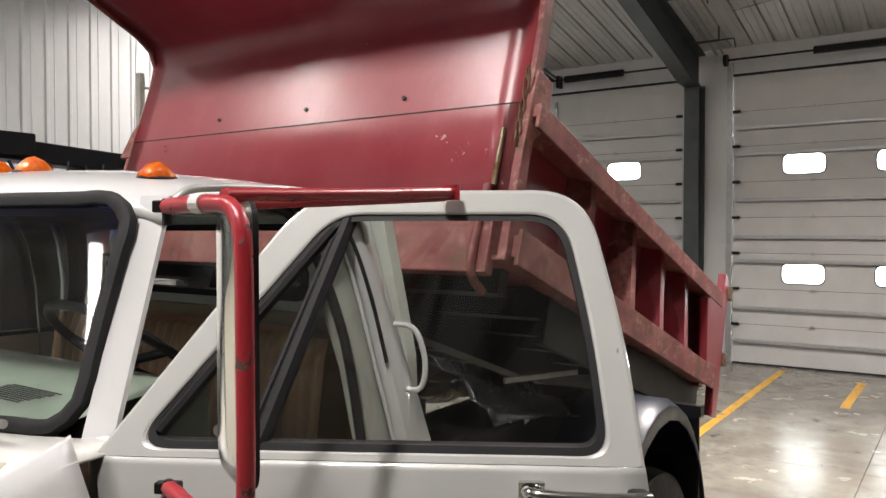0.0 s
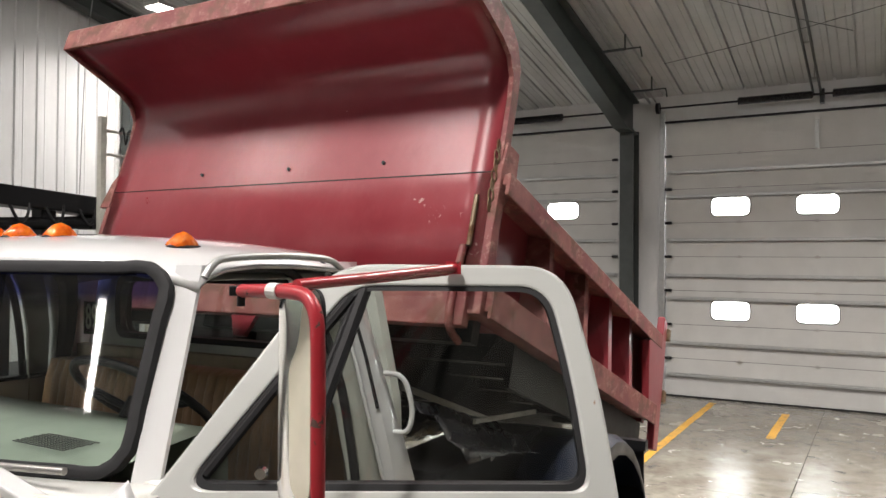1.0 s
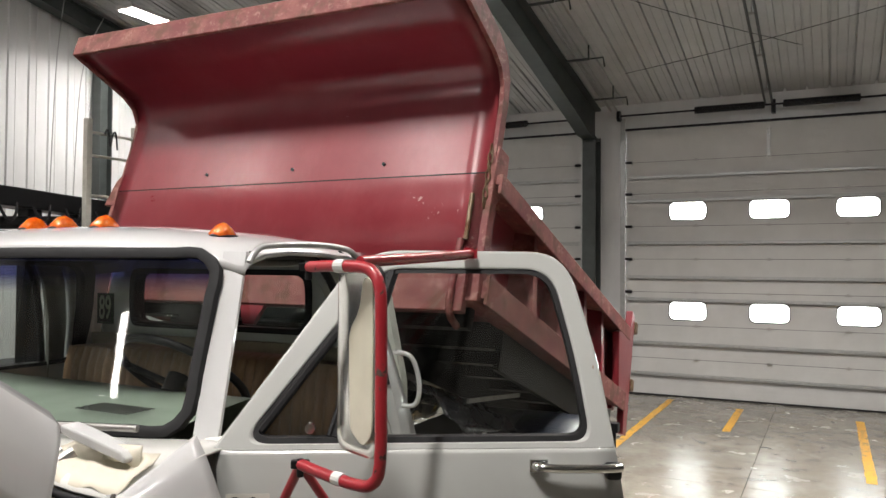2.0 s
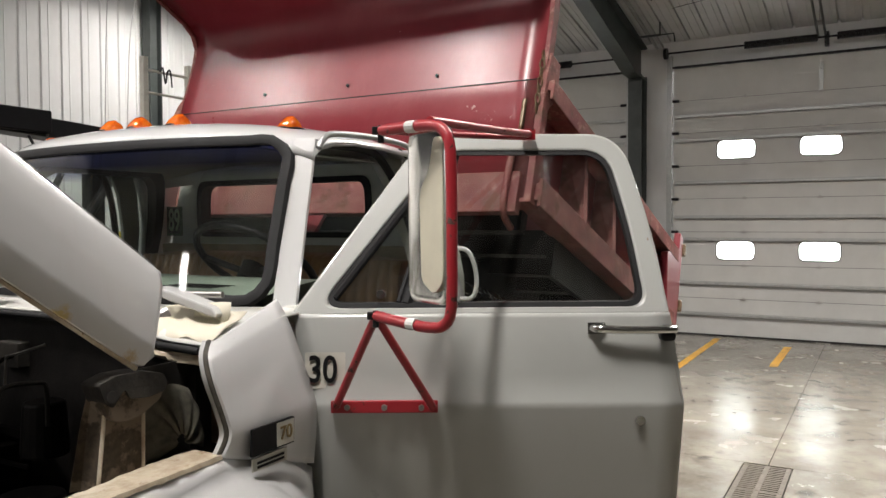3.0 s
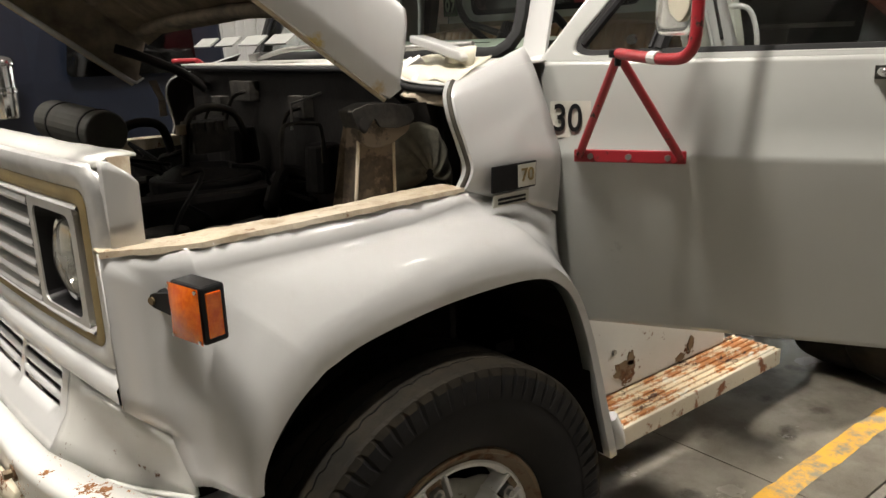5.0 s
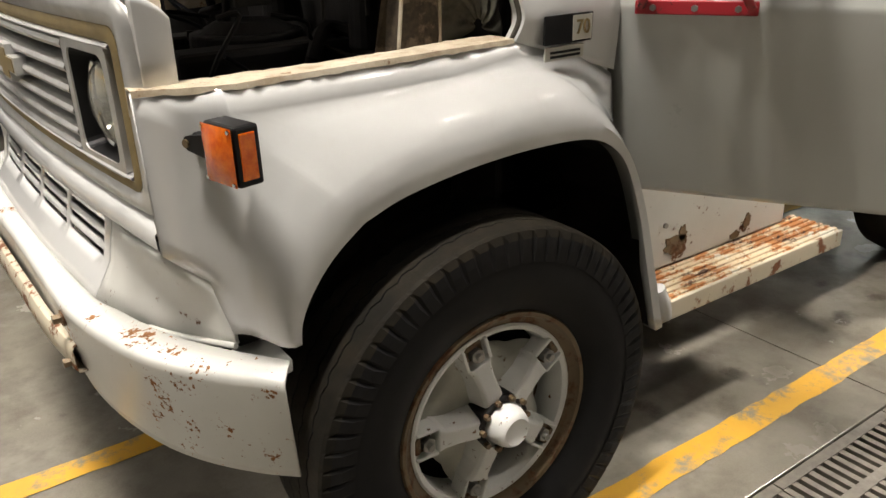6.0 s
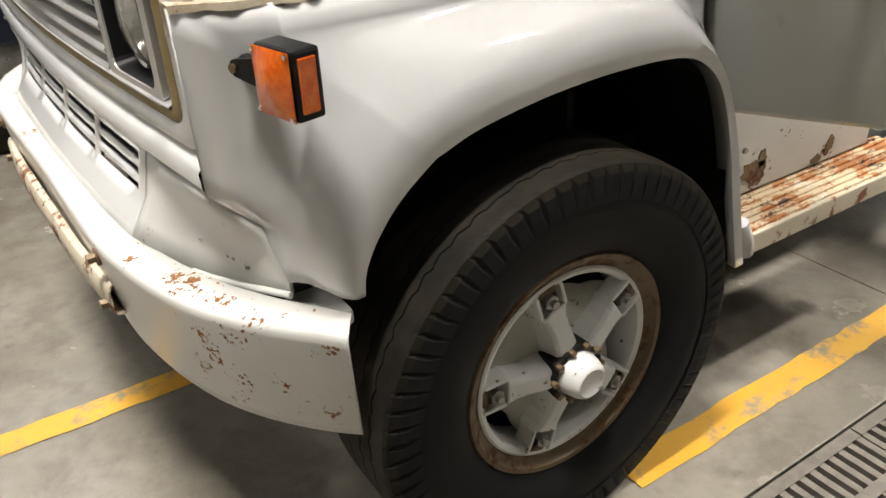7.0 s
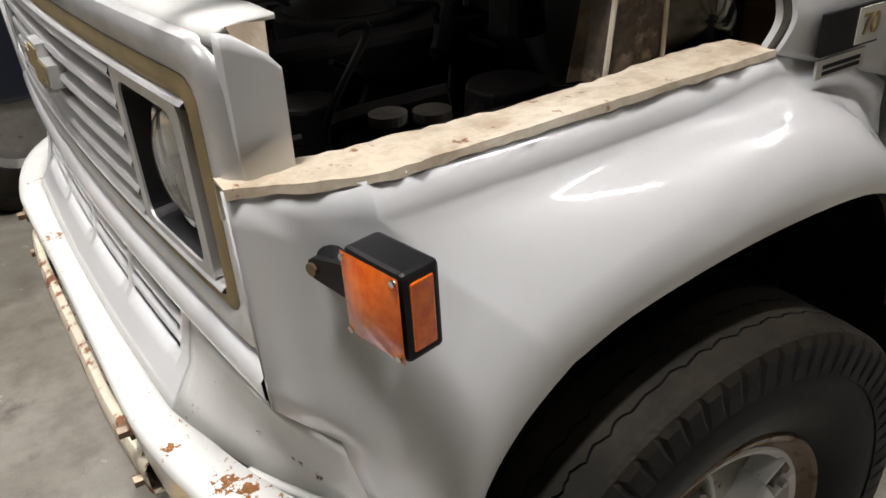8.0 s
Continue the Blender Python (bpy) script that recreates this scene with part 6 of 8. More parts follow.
def mirror_arm():
    """Large west-coast mirror on red tube brackets bolted to the door."""
    n = DOOR_N
    at = lambda u, z, w: HINGE + DOOR_E * u + n * w + Vector((0, 0, z))
    bm = bmesh.new()
    apex = at(0.205, 1.604, 0.185)
    tri_l, tri_r = at(0.088, 1.352, 0.028), at(0.338, 1.352, 0.040)
    for p in (tri_l, tri_r):
        tube(bm, [p, p.lerp(apex, 0.5), apex], 0.0105, 8)
    arm = part("mirror_bracket", bm, RED_TUBE, truck, "red tube mirror bracket", smooth=True)
    bm = bmesh.new()
    box(bm, (tri_l + tri_r) / 2 + n * -0.008, (0.275, 0.012, 0.032), Matrix.Rotation(DOOR_TURN, 3, "Z"))
    part("foot_plate", bm, RED_TUBE, arm, bevel=0.003)
    for f in (0.12, 0.5, 0.88):
        bm = bmesh.new()
        p = tri_l.lerp(tri_r, f)
        rod(bm, p - n * 0.002, p + n * 0.008, 0.008, seg=6)
        part("bolt", bm, STEEL, arm)
    # the loop that carries the mirror
    loop = [at(0.205, 1.606, 0.19), at(0.27, 1.598, 0.255), at(0.335, 1.594, 0.315), at(0.365, 1.604, 0.342), at(0.380, 1.645, 0.354), at(0.381, 1.80, 0.355), at(0.380, 1.93, 0.354), at(0.376, 1.995, 0.350), at(0.360, 2.026, 0.335), at(0.335, 2.035, 0.315), at(0.28, 2.036, 0.27), at(0.222, 2.034, 0.225)]
    bm = bmesh.new()
    tube(bm, smooth_line(loop, 3), 0.0125, 10)
    part("mirror_loop", bm, RED_TUBE, arm, smooth=True)
    bm = bmesh.new()
    tube(bm, [at(0.335, 2.047, 0.30), at(0.43, 2.055, 0.13), at(0.52, 2.064, -0.04), at(0.612, 2.074, -0.205)], 0.0105, 8)
    tube(bm, [at(0.235, 2.034, 0.22), at(0.42, 2.048, 0.005), at(0.60, 2.064, -0.205)], 0.008, 8)
    box(bm, at(0.612, 2.074, -0.216), (0.035, 0.03, 0.030), Matrix.Rotation(DOOR_TURN, 3, "Z"))
    part("stay", bm, RED_TUBE, arm, smooth=True)
    for p in (at(0.222, 2.034, 0.225), at(0.205, 1.606, 0.19)):
        bm = bmesh.new()
        rod(bm, p + Vector((0, 0, -0.028)), p + Vector((0, 0, 0.012)), 0.008, seg=10)
        box(bm, p, (0.040, 0.018, 0.018), Matrix.Rotation(DOOR_TURN, 3, "Z"))
        part("clamp", bm, DARK_STEEL, arm, bevel=0.003)
    for a, b in ((at(0.285, 2.036, 0.274), at(0.305, 2.036, 0.291)), (at(0.285, 1.597, 0.269), at(0.303, 1.596, 0.286))):
        bm = bmesh.new()
        rod(bm, a, b, 0.0142, seg=12)
        part("tape_band", bm, PAPER, arm)
    # mirror head, seen from its back edge: bright metal shell with a glass face
    c = Vector((0.497, -1.330, 1.840))
    out = Vector((-0.89, 0.45, 0)).normalized()
    side = Vector((-out.y, out.x, 0)) * -1
    shape = rounded([(-0.082, -0.200), (0.082, -0.200), (0.082, 0.200), (-0.082, 0.200)], 0.04, 6)
    bm = bmesh.new()
    rim = [c + side * p[0] + Vector((0, 0, p[1])) for p in shape]
    mid = [c + side * p[0] * 0.985 + Vector((0, 0, p[1] * 0.992)) + out * 0.010 for p in shape]
    bead = [c + side * p[0] * 0.90 + Vector((0, 0, p[1] * 0.955)) + out * 0.013 for p in shape]
    cap = [c + side * p[0] * 0.80 + Vector((0, 0, p[1] * 0.90)) + out * 0.008 for p in shape]
    flat = [c + side * p[0] * 0.30 + Vector((0, 0, p[1] * 0.45)) + out * 0.010 for p in shape]
    vs = grid(bm, [rim, mid, bead, cap, flat], closed=True)
    bm.faces.new(vs[-1])
    head = part("mirror_head", bm, STAINLESS, arm, "bright stainless mirror back", smooth=True)
    # Cream patch puts the reflection in the mirror's back into its colour.
    bm = bmesh.new()
    slab(bm, rounded([(-0.066, -0.150), (-0.030, -0.178), (0.022, -0.150), (0.030, 0.06), (-0.012, 0.10), (-0.030, 0.178), (-0.066, 0.165)], [0.02, 0.02, 0.02, 0.03, 0.03, 0.02, 0.02], 4), lambda u, v, w: c + side * u + Vector((0, 0, v)) + out * (0.0125 - w), 0.004)
    part("back_plate", bm, REFLECTION_CREAM, head, "cream patch painted as a reflection", bevel=0.0015)
    bm = bmesh.new()
    ring(bm, shape, [p * 0.93 for p in shape], lambda u, v, w: c + side * u + Vector((0, 0, v)) + out * w, -0.008)
    part("mirror_rim", bm, SEAL, head)
    bm = bmesh.new()
    slab(bm, [p * 0.94 for p in shape], lambda u, v, w: c + side * u + Vector((0, 0, v)) - out * (0.002 + w), 0.003)
    part("mirror_glass", bm, MIRROR, head)


CAB_Y = 0.03          # the cab's middle line
BACK_X = 1.66


def shield_x(y, z):
    """The windshield's surface."""
    f = (z - 1.61) / 0.46
    edge = 0.595 + 0.195 * f
    middle = edge - 0.165
    return middle + (edge - middle) * (abs(y - CAB_Y) / 0.80) ** 2.2


def cab():
    # roof
    bm = bmesh.new()
    rows = []
    for x_mid, dz in ((0.0, -0.03), (0.012, -0.008), (0.05, 0.018), (0.14, 0.042), (0.30, 0.055), (0.55, 0.052), (0.80, 0.035), (0.92, 0.01), (0.975, -0.03), (0.99, -0.09)):
        row = []
        for k in range(17):
            y = -0.79 + 1.58 * k / 16
            front = shield_x(y + CAB_Y, 2.08)
            s = abs(y) / 0.79
            x = front + (BACK_X + 0.02 - 0.20 * s ** 4 - front) * x_mid
            z = 2.105 + dz * (1 - 0.25 * s ** 2) - 0.045 * s ** 3 - 0.03 * s ** 10
            row.append((x, y + CAB_Y, z))
        rows.append(row)
    grid(bm, rows)
    body = part("cab_roof", bm, WHITE, truck, "white cab roof", smooth=True, thick=0.01)
    # lining below the roof
    bm = bmesh.new()
    rows = []
    for f in (0.03, 0.3, 0.6, 0.96):
        rows.append([(shield_x(y + CAB_Y, 2.06) + (BACK_X - 0.06 - shield_x(y + CAB_Y, 2.06)) * f, y + CAB_Y, 2.085 - 0.05 * (abs(y) / 0.7) ** 3) for y in (-0.70, -0.5, -0.25, 0, 0.25, 0.5, 0.70)])
    grid(bm, rows)
    part("headliner", bm, HEADLINER, body, smooth=True, thick=0.004)
    for s in (-1, 1):
        # windshield pillars
        bm = bmesh.new()
        rows = []
        for f in (0.0, 0.15, 0.5, 0.85, 1.0):
            z = 1.56 + 0.515 * f
            y = 0.862 - 0.085 * f
            x = 0.605 + 0.205 * f
            rows.append([(x - 0.028, CAB_Y + s * (y - 0.055), z), (x - 0.012, CAB_Y + s * (y - 0.02), z), (x + 0.004, CAB_Y + s * y, z), (x + 0.018, CAB_Y + s * (y - 0.004), z), (x + 0.022, CAB_Y + s * (y - 0.05), z)])
        grid(bm, rows, closed=True)
        part("windshield_pillar", bm, WHITE, body, smooth=True)
        # drip rail
        bm = bmesh.new()
        pts = [(0.80, CAB_Y + s * 0.80, 2.045), (0.825, CAB_Y + s * 0.80, 2.075), (0.88, CAB_Y + s * 0.80, 2.094), (1.1, CAB_Y + s * 0.80, 2.102), (1.28, CAB_Y + s * 0.795, 2.094), (1.36, CAB_Y + s * 0.785, 2.072), (1.42, CAB_Y + s * 0.775, 2.03)]
        tube(bm, pts, 0.010, 8, 4)
        part("drip_rail", bm, GALV, body, smooth=True)
        bm = bmesh.new()
        pts = [(0.825, CAB_Y + s * 0.755, 2.03), (0.845, CAB_Y + s * 0.752, 2.056), (0.90, CAB_Y + s * 0.75, 2.068), (1.12, CAB_Y + s * 0.745, 2.066), (1.22, CAB_Y + s * 0.742, 2.035), (1.285, CAB_Y + s * 0.765, 1.93), (1.348, CAB_Y + s * 0.81, 1.70), (1.380, CAB_Y + s * 0.845, 1.40)]
        tube(bm, pts, 0.014, 8, 4)
        part("door_seal", bm, SEAL, body, smooth=True)
        # rear corner of the cab, the door jamb, its bead and weatherstrip
        bm = bmesh.new()
        rows = []
        corner = ((0.55, 0.82, 1.530, 1.660), (0.90, 0.855, 1.540, 1.660), (1.30, 0.885, 1.540, 1.660), (1.36, 0.890, 1.533, 1.650), (1.50, 0.876, 1.506, 1.605), (1.62, 0.852, 1.488, 1.572), (1.80, 0.812, 1.470, 1.530), (1.95, 0.780, 1.434, 1.490), (2.04, 0.755, 1.392, 1.455), (2.085, 0.745, 1.330, 1.400))
        for z, y, x0, xb in corner:
            rows.append([(x0 - 0.008, CAB_Y + s * (y - 0.06), z), (x0 - 0.004, CAB_Y + s * (y - 0.012), z), (x0 + 0.004, CAB_Y + s * y, z), (x0 + 0.4 * (xb - x0), CAB_Y + s * (y + 0.003), z), (xb, CAB_Y + s * (y - 0.004), z), (xb + 0.4 * (BACK_X - xb), CAB_Y + s * (y - (0.035 if s < 0 else 0.006)), z), (BACK_X, CAB_Y + s * (y - (0.11 if s < 0 else 0.012)), z)])
        grid(bm, rows)
        part("cab_corner", bm, WHITE, body, "white rear cab corner", smooth=True, thick=0.006)
        bm = bmesh.new()
        rows = []
        jamb = ((0.60, 0.80, 1.360, 1.515), (1.30, 0.865, 1.385, 1.522), (1.41, 0.862, 1.383, 1.508), (1.62, 0.828, 1.362, 1.470), (1.80, 0.788, 1.330, 1.450), (1.95, 0.757, 1.285, 1.414), (2.05, 0.735, 1.225, 1.370))
        for z, y, x0, x1 in jamb:
            rows.append([(x0, CAB_Y + s * (y - 0.05), z), (x0 + 0.012, CAB_Y + s * (y - 0.018), z), ((x0 + x1) / 2, CAB_Y + s * (y - 0.008), z), (x1, CAB_Y + s * (y - 0.006), z)])
        grid(bm, rows)
        part("door_jamb", bm, JAMB, body, "grey-green door jamb", smooth=True, thick=0.004)
        bm = bmesh.new()
        tube(bm, [(x1 - 0.012, CAB_Y + s * (y - 0.002), z) for z, y, x0, x1 in jamb], 0.006, 8, 3)
        part("jamb_bead", bm, WHITE, body, "white bead along the jamb", smooth=True)
        bm = bmesh.new()
        tube(bm, [(x0 - 0.004, CAB_Y + s * (y - 0.001), z) for z, y, x0, xb in corner[5:]], 0.006, 8, 3)
        part("weatherstrip", bm, SEAL, body, smooth=True)
        # rocker and lower front of the door opening
        bm = bmesh.new()
        box(bm, (1.10, CAB_Y + s * 0.845, 0.69), (0.98, 0.05, 0.36))
        box(bm, (0.625, CAB_Y + s * 0.84, 1.05), (0.05, 0.08, 1.1))
        rocker = part("rocker_panel", bm, RUSTY_WHITE, body, "white rocker panel with rust holes", bevel=0.012)
        rng = random.Random(17)
        for hx, hz, rx, rz in ((0.985, 0.585, 0.055, 0.036), (1.02, 0.612, 0.022, 0.028), (1.36, 0.572, 0.020, 0.030), (1.30, 0.535, 0.03, 0.016)):
            bm = bmesh.new()
            edge = [(hx + rx * rng.uniform(0.65, 1.15) * math.cos(q), hz + rz * rng.uniform(0.6, 1.2) * math.sin(q)) for q in (2 * math.pi * k / 18 for k in range(18))]
            slab(bm, edge, lambda u, v, w: Vector((u, CAB_Y + s * (0.868 + w), v)), 0.0045)
            part("rust_hole", bm, RIM_RUST, rocker, "dark ragged rust hole")
        bm = bmesh.new()
        rod(bm, (0.93, CAB_Y + s * 0.868, 0.66), (0.93, CAB_Y + s * 0.878, 0.66), 0.009, seg=8)
        part("rocker_bolt", bm, STEEL, rocker)
    # back wall with its window
    outer = rounded([(-0.83, 0.60), (0.83, 0.60), (0.80, 1.62), (0.70, 2.07), (-0.70, 2.07), (-0.80, 1.62)], 0.02, 6)
    hole = rounded([(-0.38, 1.77), (0.58, 1.77), (0.59, 1.9), (0.58, 2.012), (-0.38, 2.012), (-0.39, 1.9)], [0.05, 0.05, 0.3, 0.05, 0.05, 0.3], 6)
    bm = bmesh.new()
    ring(bm, outer, hole, lambda u, v, w: Vector((BACK_X - 0.05 + w, u, v)), 0.045)
    back = part("cab_back", bm, HEADLINER, body, "grey-green back wall of the cab")
    inner = [Vector((p.x * 0.96 + 0.004, 1.891 + (p.y - 1.891) * 0.88)) for p in hole]
    bm = bmesh.new()
    ring(bm, [Vector((p.x * 1.02 - 0.002, 1.891 + (p.y - 1.891) * 1.07)) for p in hole], inner, lambda u, v, w: Vector((BACK_X - 0.058 + w, u, v)), 0.06)
    part("rear_seal", bm, SEAL, back)
    bm = bmesh.new()
    slab(bm, inner, lambda u, v, w: Vector((BACK_X - 0.03 + w, u, v)), 0.004)
    rear = part("rear_window", bm, SMOKED, back)
    rear.visible_shadow = False
    # sticker with a number
    bm = bmesh.new()
    box(bm, (BACK_X - 0.054, 0.752, 1.835), (0.003, 0.105, 0.14))
    card = part("sticker", bm, plain("dark_green_sticker", (0.012, 0.03, 0.012), 0.5), back, "dark green sticker")
    for dy, dz, w, h in ((-0.047, 0, 0.005, 0.13), (0.047, 0, 0.005, 0.13), (0, 0.064, 0.098, 0.005), (0, -0.064, 0.098, 0.005)):
        bm = bmesh.new()
        box(bm, (BACK_X - 0.0565, 0.752 + dy, 1.835 + dz), (0.002, w, h))
        part("sticker_edge", bm, GREEN_TUBE, card)
    letters("sticker_number", "89", 0.150, plain("pale_green_print", (0.42, 0.55, 0.36), 0.5), back, facing((BACK_X - 0.057, 0.752, 1.835), (0, -1, 0), (0, 0, 1)), "pale green number", 0.52)
    # windshield and its rubber
    def glass_row(z, inset, n=21):
        return [(shield_x(y, z), y, z) for y in (CAB_Y + (-0.778 + inset + (0.05 * (z - 1.61) / 0.46)) * (1 - 2 * k / (n - 1)) for k in range(n))]

    bm = bmesh.new()
    grid(bm, [glass_row(z, 0.015) for z in (1.625, 1.72, 1.83, 1.94, 2.055)])
    pane = part("windshield", bm, SHIELD_GLASS, body, "curved windshield with a blue tinted top", smooth=True)
    pane.visible_shadow = False
    left = [glass_row(z, 0.0)[0] for z in (1.66, 1.75, 1.85, 1.95, 2.02)]
    right = [glass_row(z, 0.0)[-1] for z in (2.02, 1.95, 1.85, 1.75, 1.66)]
    loop = [Vector(p) for p in glass_row(1.612, 0.045)[::-1]] + [Vector(p) for p in left] + [Vector(p) for p in glass_row(2.068, 0.05)] + [Vector(p) for p in right]
    bm = bmesh.new()
    rows = []
    line = smooth_line(loop, 2, True)
    for i, p in enumerate(line):
        way = (line[(i + 1) % len(line)] - line[i - 1]).normalized()
        nrm = Vector((-1, 0.25 * (p.y - CAB_Y), 0.38)).normalized()
        q = way.cross(nrm).normalized()
        rows.append([p + q * a + nrm * b for a, b in ((-0.017, -0.012), (-0.015, 0.008), (0.0, 0.013), (0.015, 0.008), (0.017, -0.012))])
    grid(bm, rows, closed=True, cyclic=True)
    part("windshield_rubber", bm, SEAL, body, smooth=True)
    # cowl in front of the windshield
    bm = bmesh.new()
    rows = []
    for f in (0.0, 0.12, 0.35, 0.65, 1.0):
        rows.append([(0.265 + (shield_x(y, 1.60) - 0.270) * f, y, (cowl_front(y) + 0.010) * (1 - f) ** 2 + (1.60 - 0.010 * abs(y)) * (1 - (1 - f) ** 2)) for y in [-0.888 + 1.74 * k / 24 for k in range(25)]])
    grid(bm, rows)
    cowl = part("cowl", bm, RUSTY_WHITE, body, "white cowl panel, grubby cream at its edge", smooth=True, thick=0.006)
    bm = bmesh.new()
    tube(bm, [(0.263 - 0.008 * max(0.0, -0.6 - y) / 0.25, y, cowl_front(y) - 0.002) for y in (-0.85, -0.80, -0.74, -0.70, -0.66, -0.62, -0.58, -0.52, -0.3, 0.3, 0.80)], 0.0095, 8, 3)
    part("cowl_seal", bm, SEAL, cowl, smooth=True)
    for s, tip in ((-1, (0.50, -0.70, 1.635)), (1, (0.43, -0.02, 1.645))):
        bm = bmesh.new()
        root = Vector((0.40, -0.12, 1.60)) if s == -1 else Vector((0.39, 0.42, 1.60))
        rod(bm, root + Vector((0, 0, -0.03)), root + Vector((-0.01, 0, 0.025)), 0.022, seg=12)
        tube(bm, [root, root.lerp(Vector(tip), 0.5) + Vector((-0.03, 0, 0.01)), Vector(tip) + Vector((-0.02, 0, 0.0))], 0.009, 8, 3)
        part("wiper", bm, STEEL, cowl, "grey wiper arm", smooth=True)
    # crumpled cream sheet lying in the corner of the cowl
    bm = bmesh.new()
    rng = random.Random(4)
    rows = []
    for i in range(9):
        y = -0.86 + 0.036 * i
        rows.append([(0.272 + 0.026 * j + rng.uniform(-0.006, 0.006), y + rng.uniform(-0.008, 0.008), cowl_front(y) * (1 - 0.2 * j) + 1.588 * 0.2 * j + 0.016 + rng.uniform(-0.006, 0.010) * (1 if 0 < i < 8 else 0.3)) for j in range(6)])
    grid(bm, rows)
    part("crumpled_sheet", bm, CREAM_SHEET, cowl, "crumpled cream sheet", smooth=True, thick=0.003)
    bm = bmesh.new()
    rng = random.Random(14)
    grid(bm, [[(0.36 + 0.004 * j + rng.uniform(-0.006, 0.006), -0.84 + 0.03 * k, 1.574 + 0.028 * j + rng.uniform(-0.005, 0.005)) for k in range(5)] for j in range(3)])
    part("torn_sheet", bm, CREAM_SHEET, cowl, "torn upright cream sheet", smooth=True, thick=0.003)
    bm = bmesh.new()
    rows = []
    for k in range(9):
        f = k / 8
        y = -0.86 + 0.32 * f
        z = cowl_front(y)
        rows.append([(0.290, y, z - 0.004), (0.262 + 0.006 * math.sin(13 * f), y, z - 0.012), (0.256 + 0.010 * math.sin(9 * f), y, z - 0.024), (0.262 + 0.008 * math.sin(17 * f), y, z - 0.034), (0.285, y, z - 0.036 - 0.006 * math.sin(8 * f))])
    grid(bm, rows)
    part("cowl_tray", bm, LEDGE, cowl, "crumpled cream tray below the windshield", smooth=True, thick=0.004)
    bm = bmesh.new()
    slab(bm, [(0.0, 0.004), (0.05, 0.0), (0.20, 0.0), (0.206, 0.012), (0.19, 0.024), (0.05, 0.026), (0.0, 0.024)], lambda u, v, w: Vector((0.330 + u * 0.04 + w, -0.615 - u, 1.640 - u * 0.235 + v)), 0.05)
    part("hood_flap", bm, WHITE, cowl, "bent white flap", bevel=0.005)
    for y, r in ((-0.62, 0.016), (-0.58, 0.010)):
        bm = bmesh.new()
        rod(bm, (0.31, y, 1.575), (0.35, y - 0.02, 1.600), r, seg=12)
        part("washer_jet", bm, STEEL, cowl)
    # clearance lamps
    for x, y in ((0.835, CAB_Y + 0.155), (0.828, CAB_Y), (0.835, CAB_Y - 0.185), (0.905, -0.578), (0.905, 0.64)):
        z = 2.105 + 0.042 * (1 - 0.25 * (abs(y - CAB_Y) / 0.76) ** 2) - 0.045 * (abs(y - CAB_Y) / 0.76) ** 3
        bm = bmesh.new()
        rows = []
        for f, w, h in ((-0.046, 0.010, 0.006), (-0.042, 0.023, 0.016), (-0.022, 0.028, 0.036), (0.0, 0.027, 0.043), (0.024, 0.021, 0.034), (0.046, 0.011, 0.014), (0.054, 0.005, 0.006)):
            rows.append([(x + f, y + w * math.cos(a), z + 0.006 + h * math.sin(a)) for a in (math.pi * k / 8 for k in range(9))])
        grid(bm, rows)
        lamp = part("roof_lamp", bm, AMBER, body, "amber clearance lamp", smooth=True)
        bm = bmesh.new()
        spin(bm, [(1.0, -0.012), (1.0, 0.006), (0.86, 0.010), (0.0001, 0.010)], (0, 0, 0), "z", 20)
        for v in bm.verts:
            v.co = Vector((x + 0.004 + v.co.x * 0.062, y + v.co.y * 0.034, z + v.co.z))
        part("lamp_base", bm, SEAL, lamp)


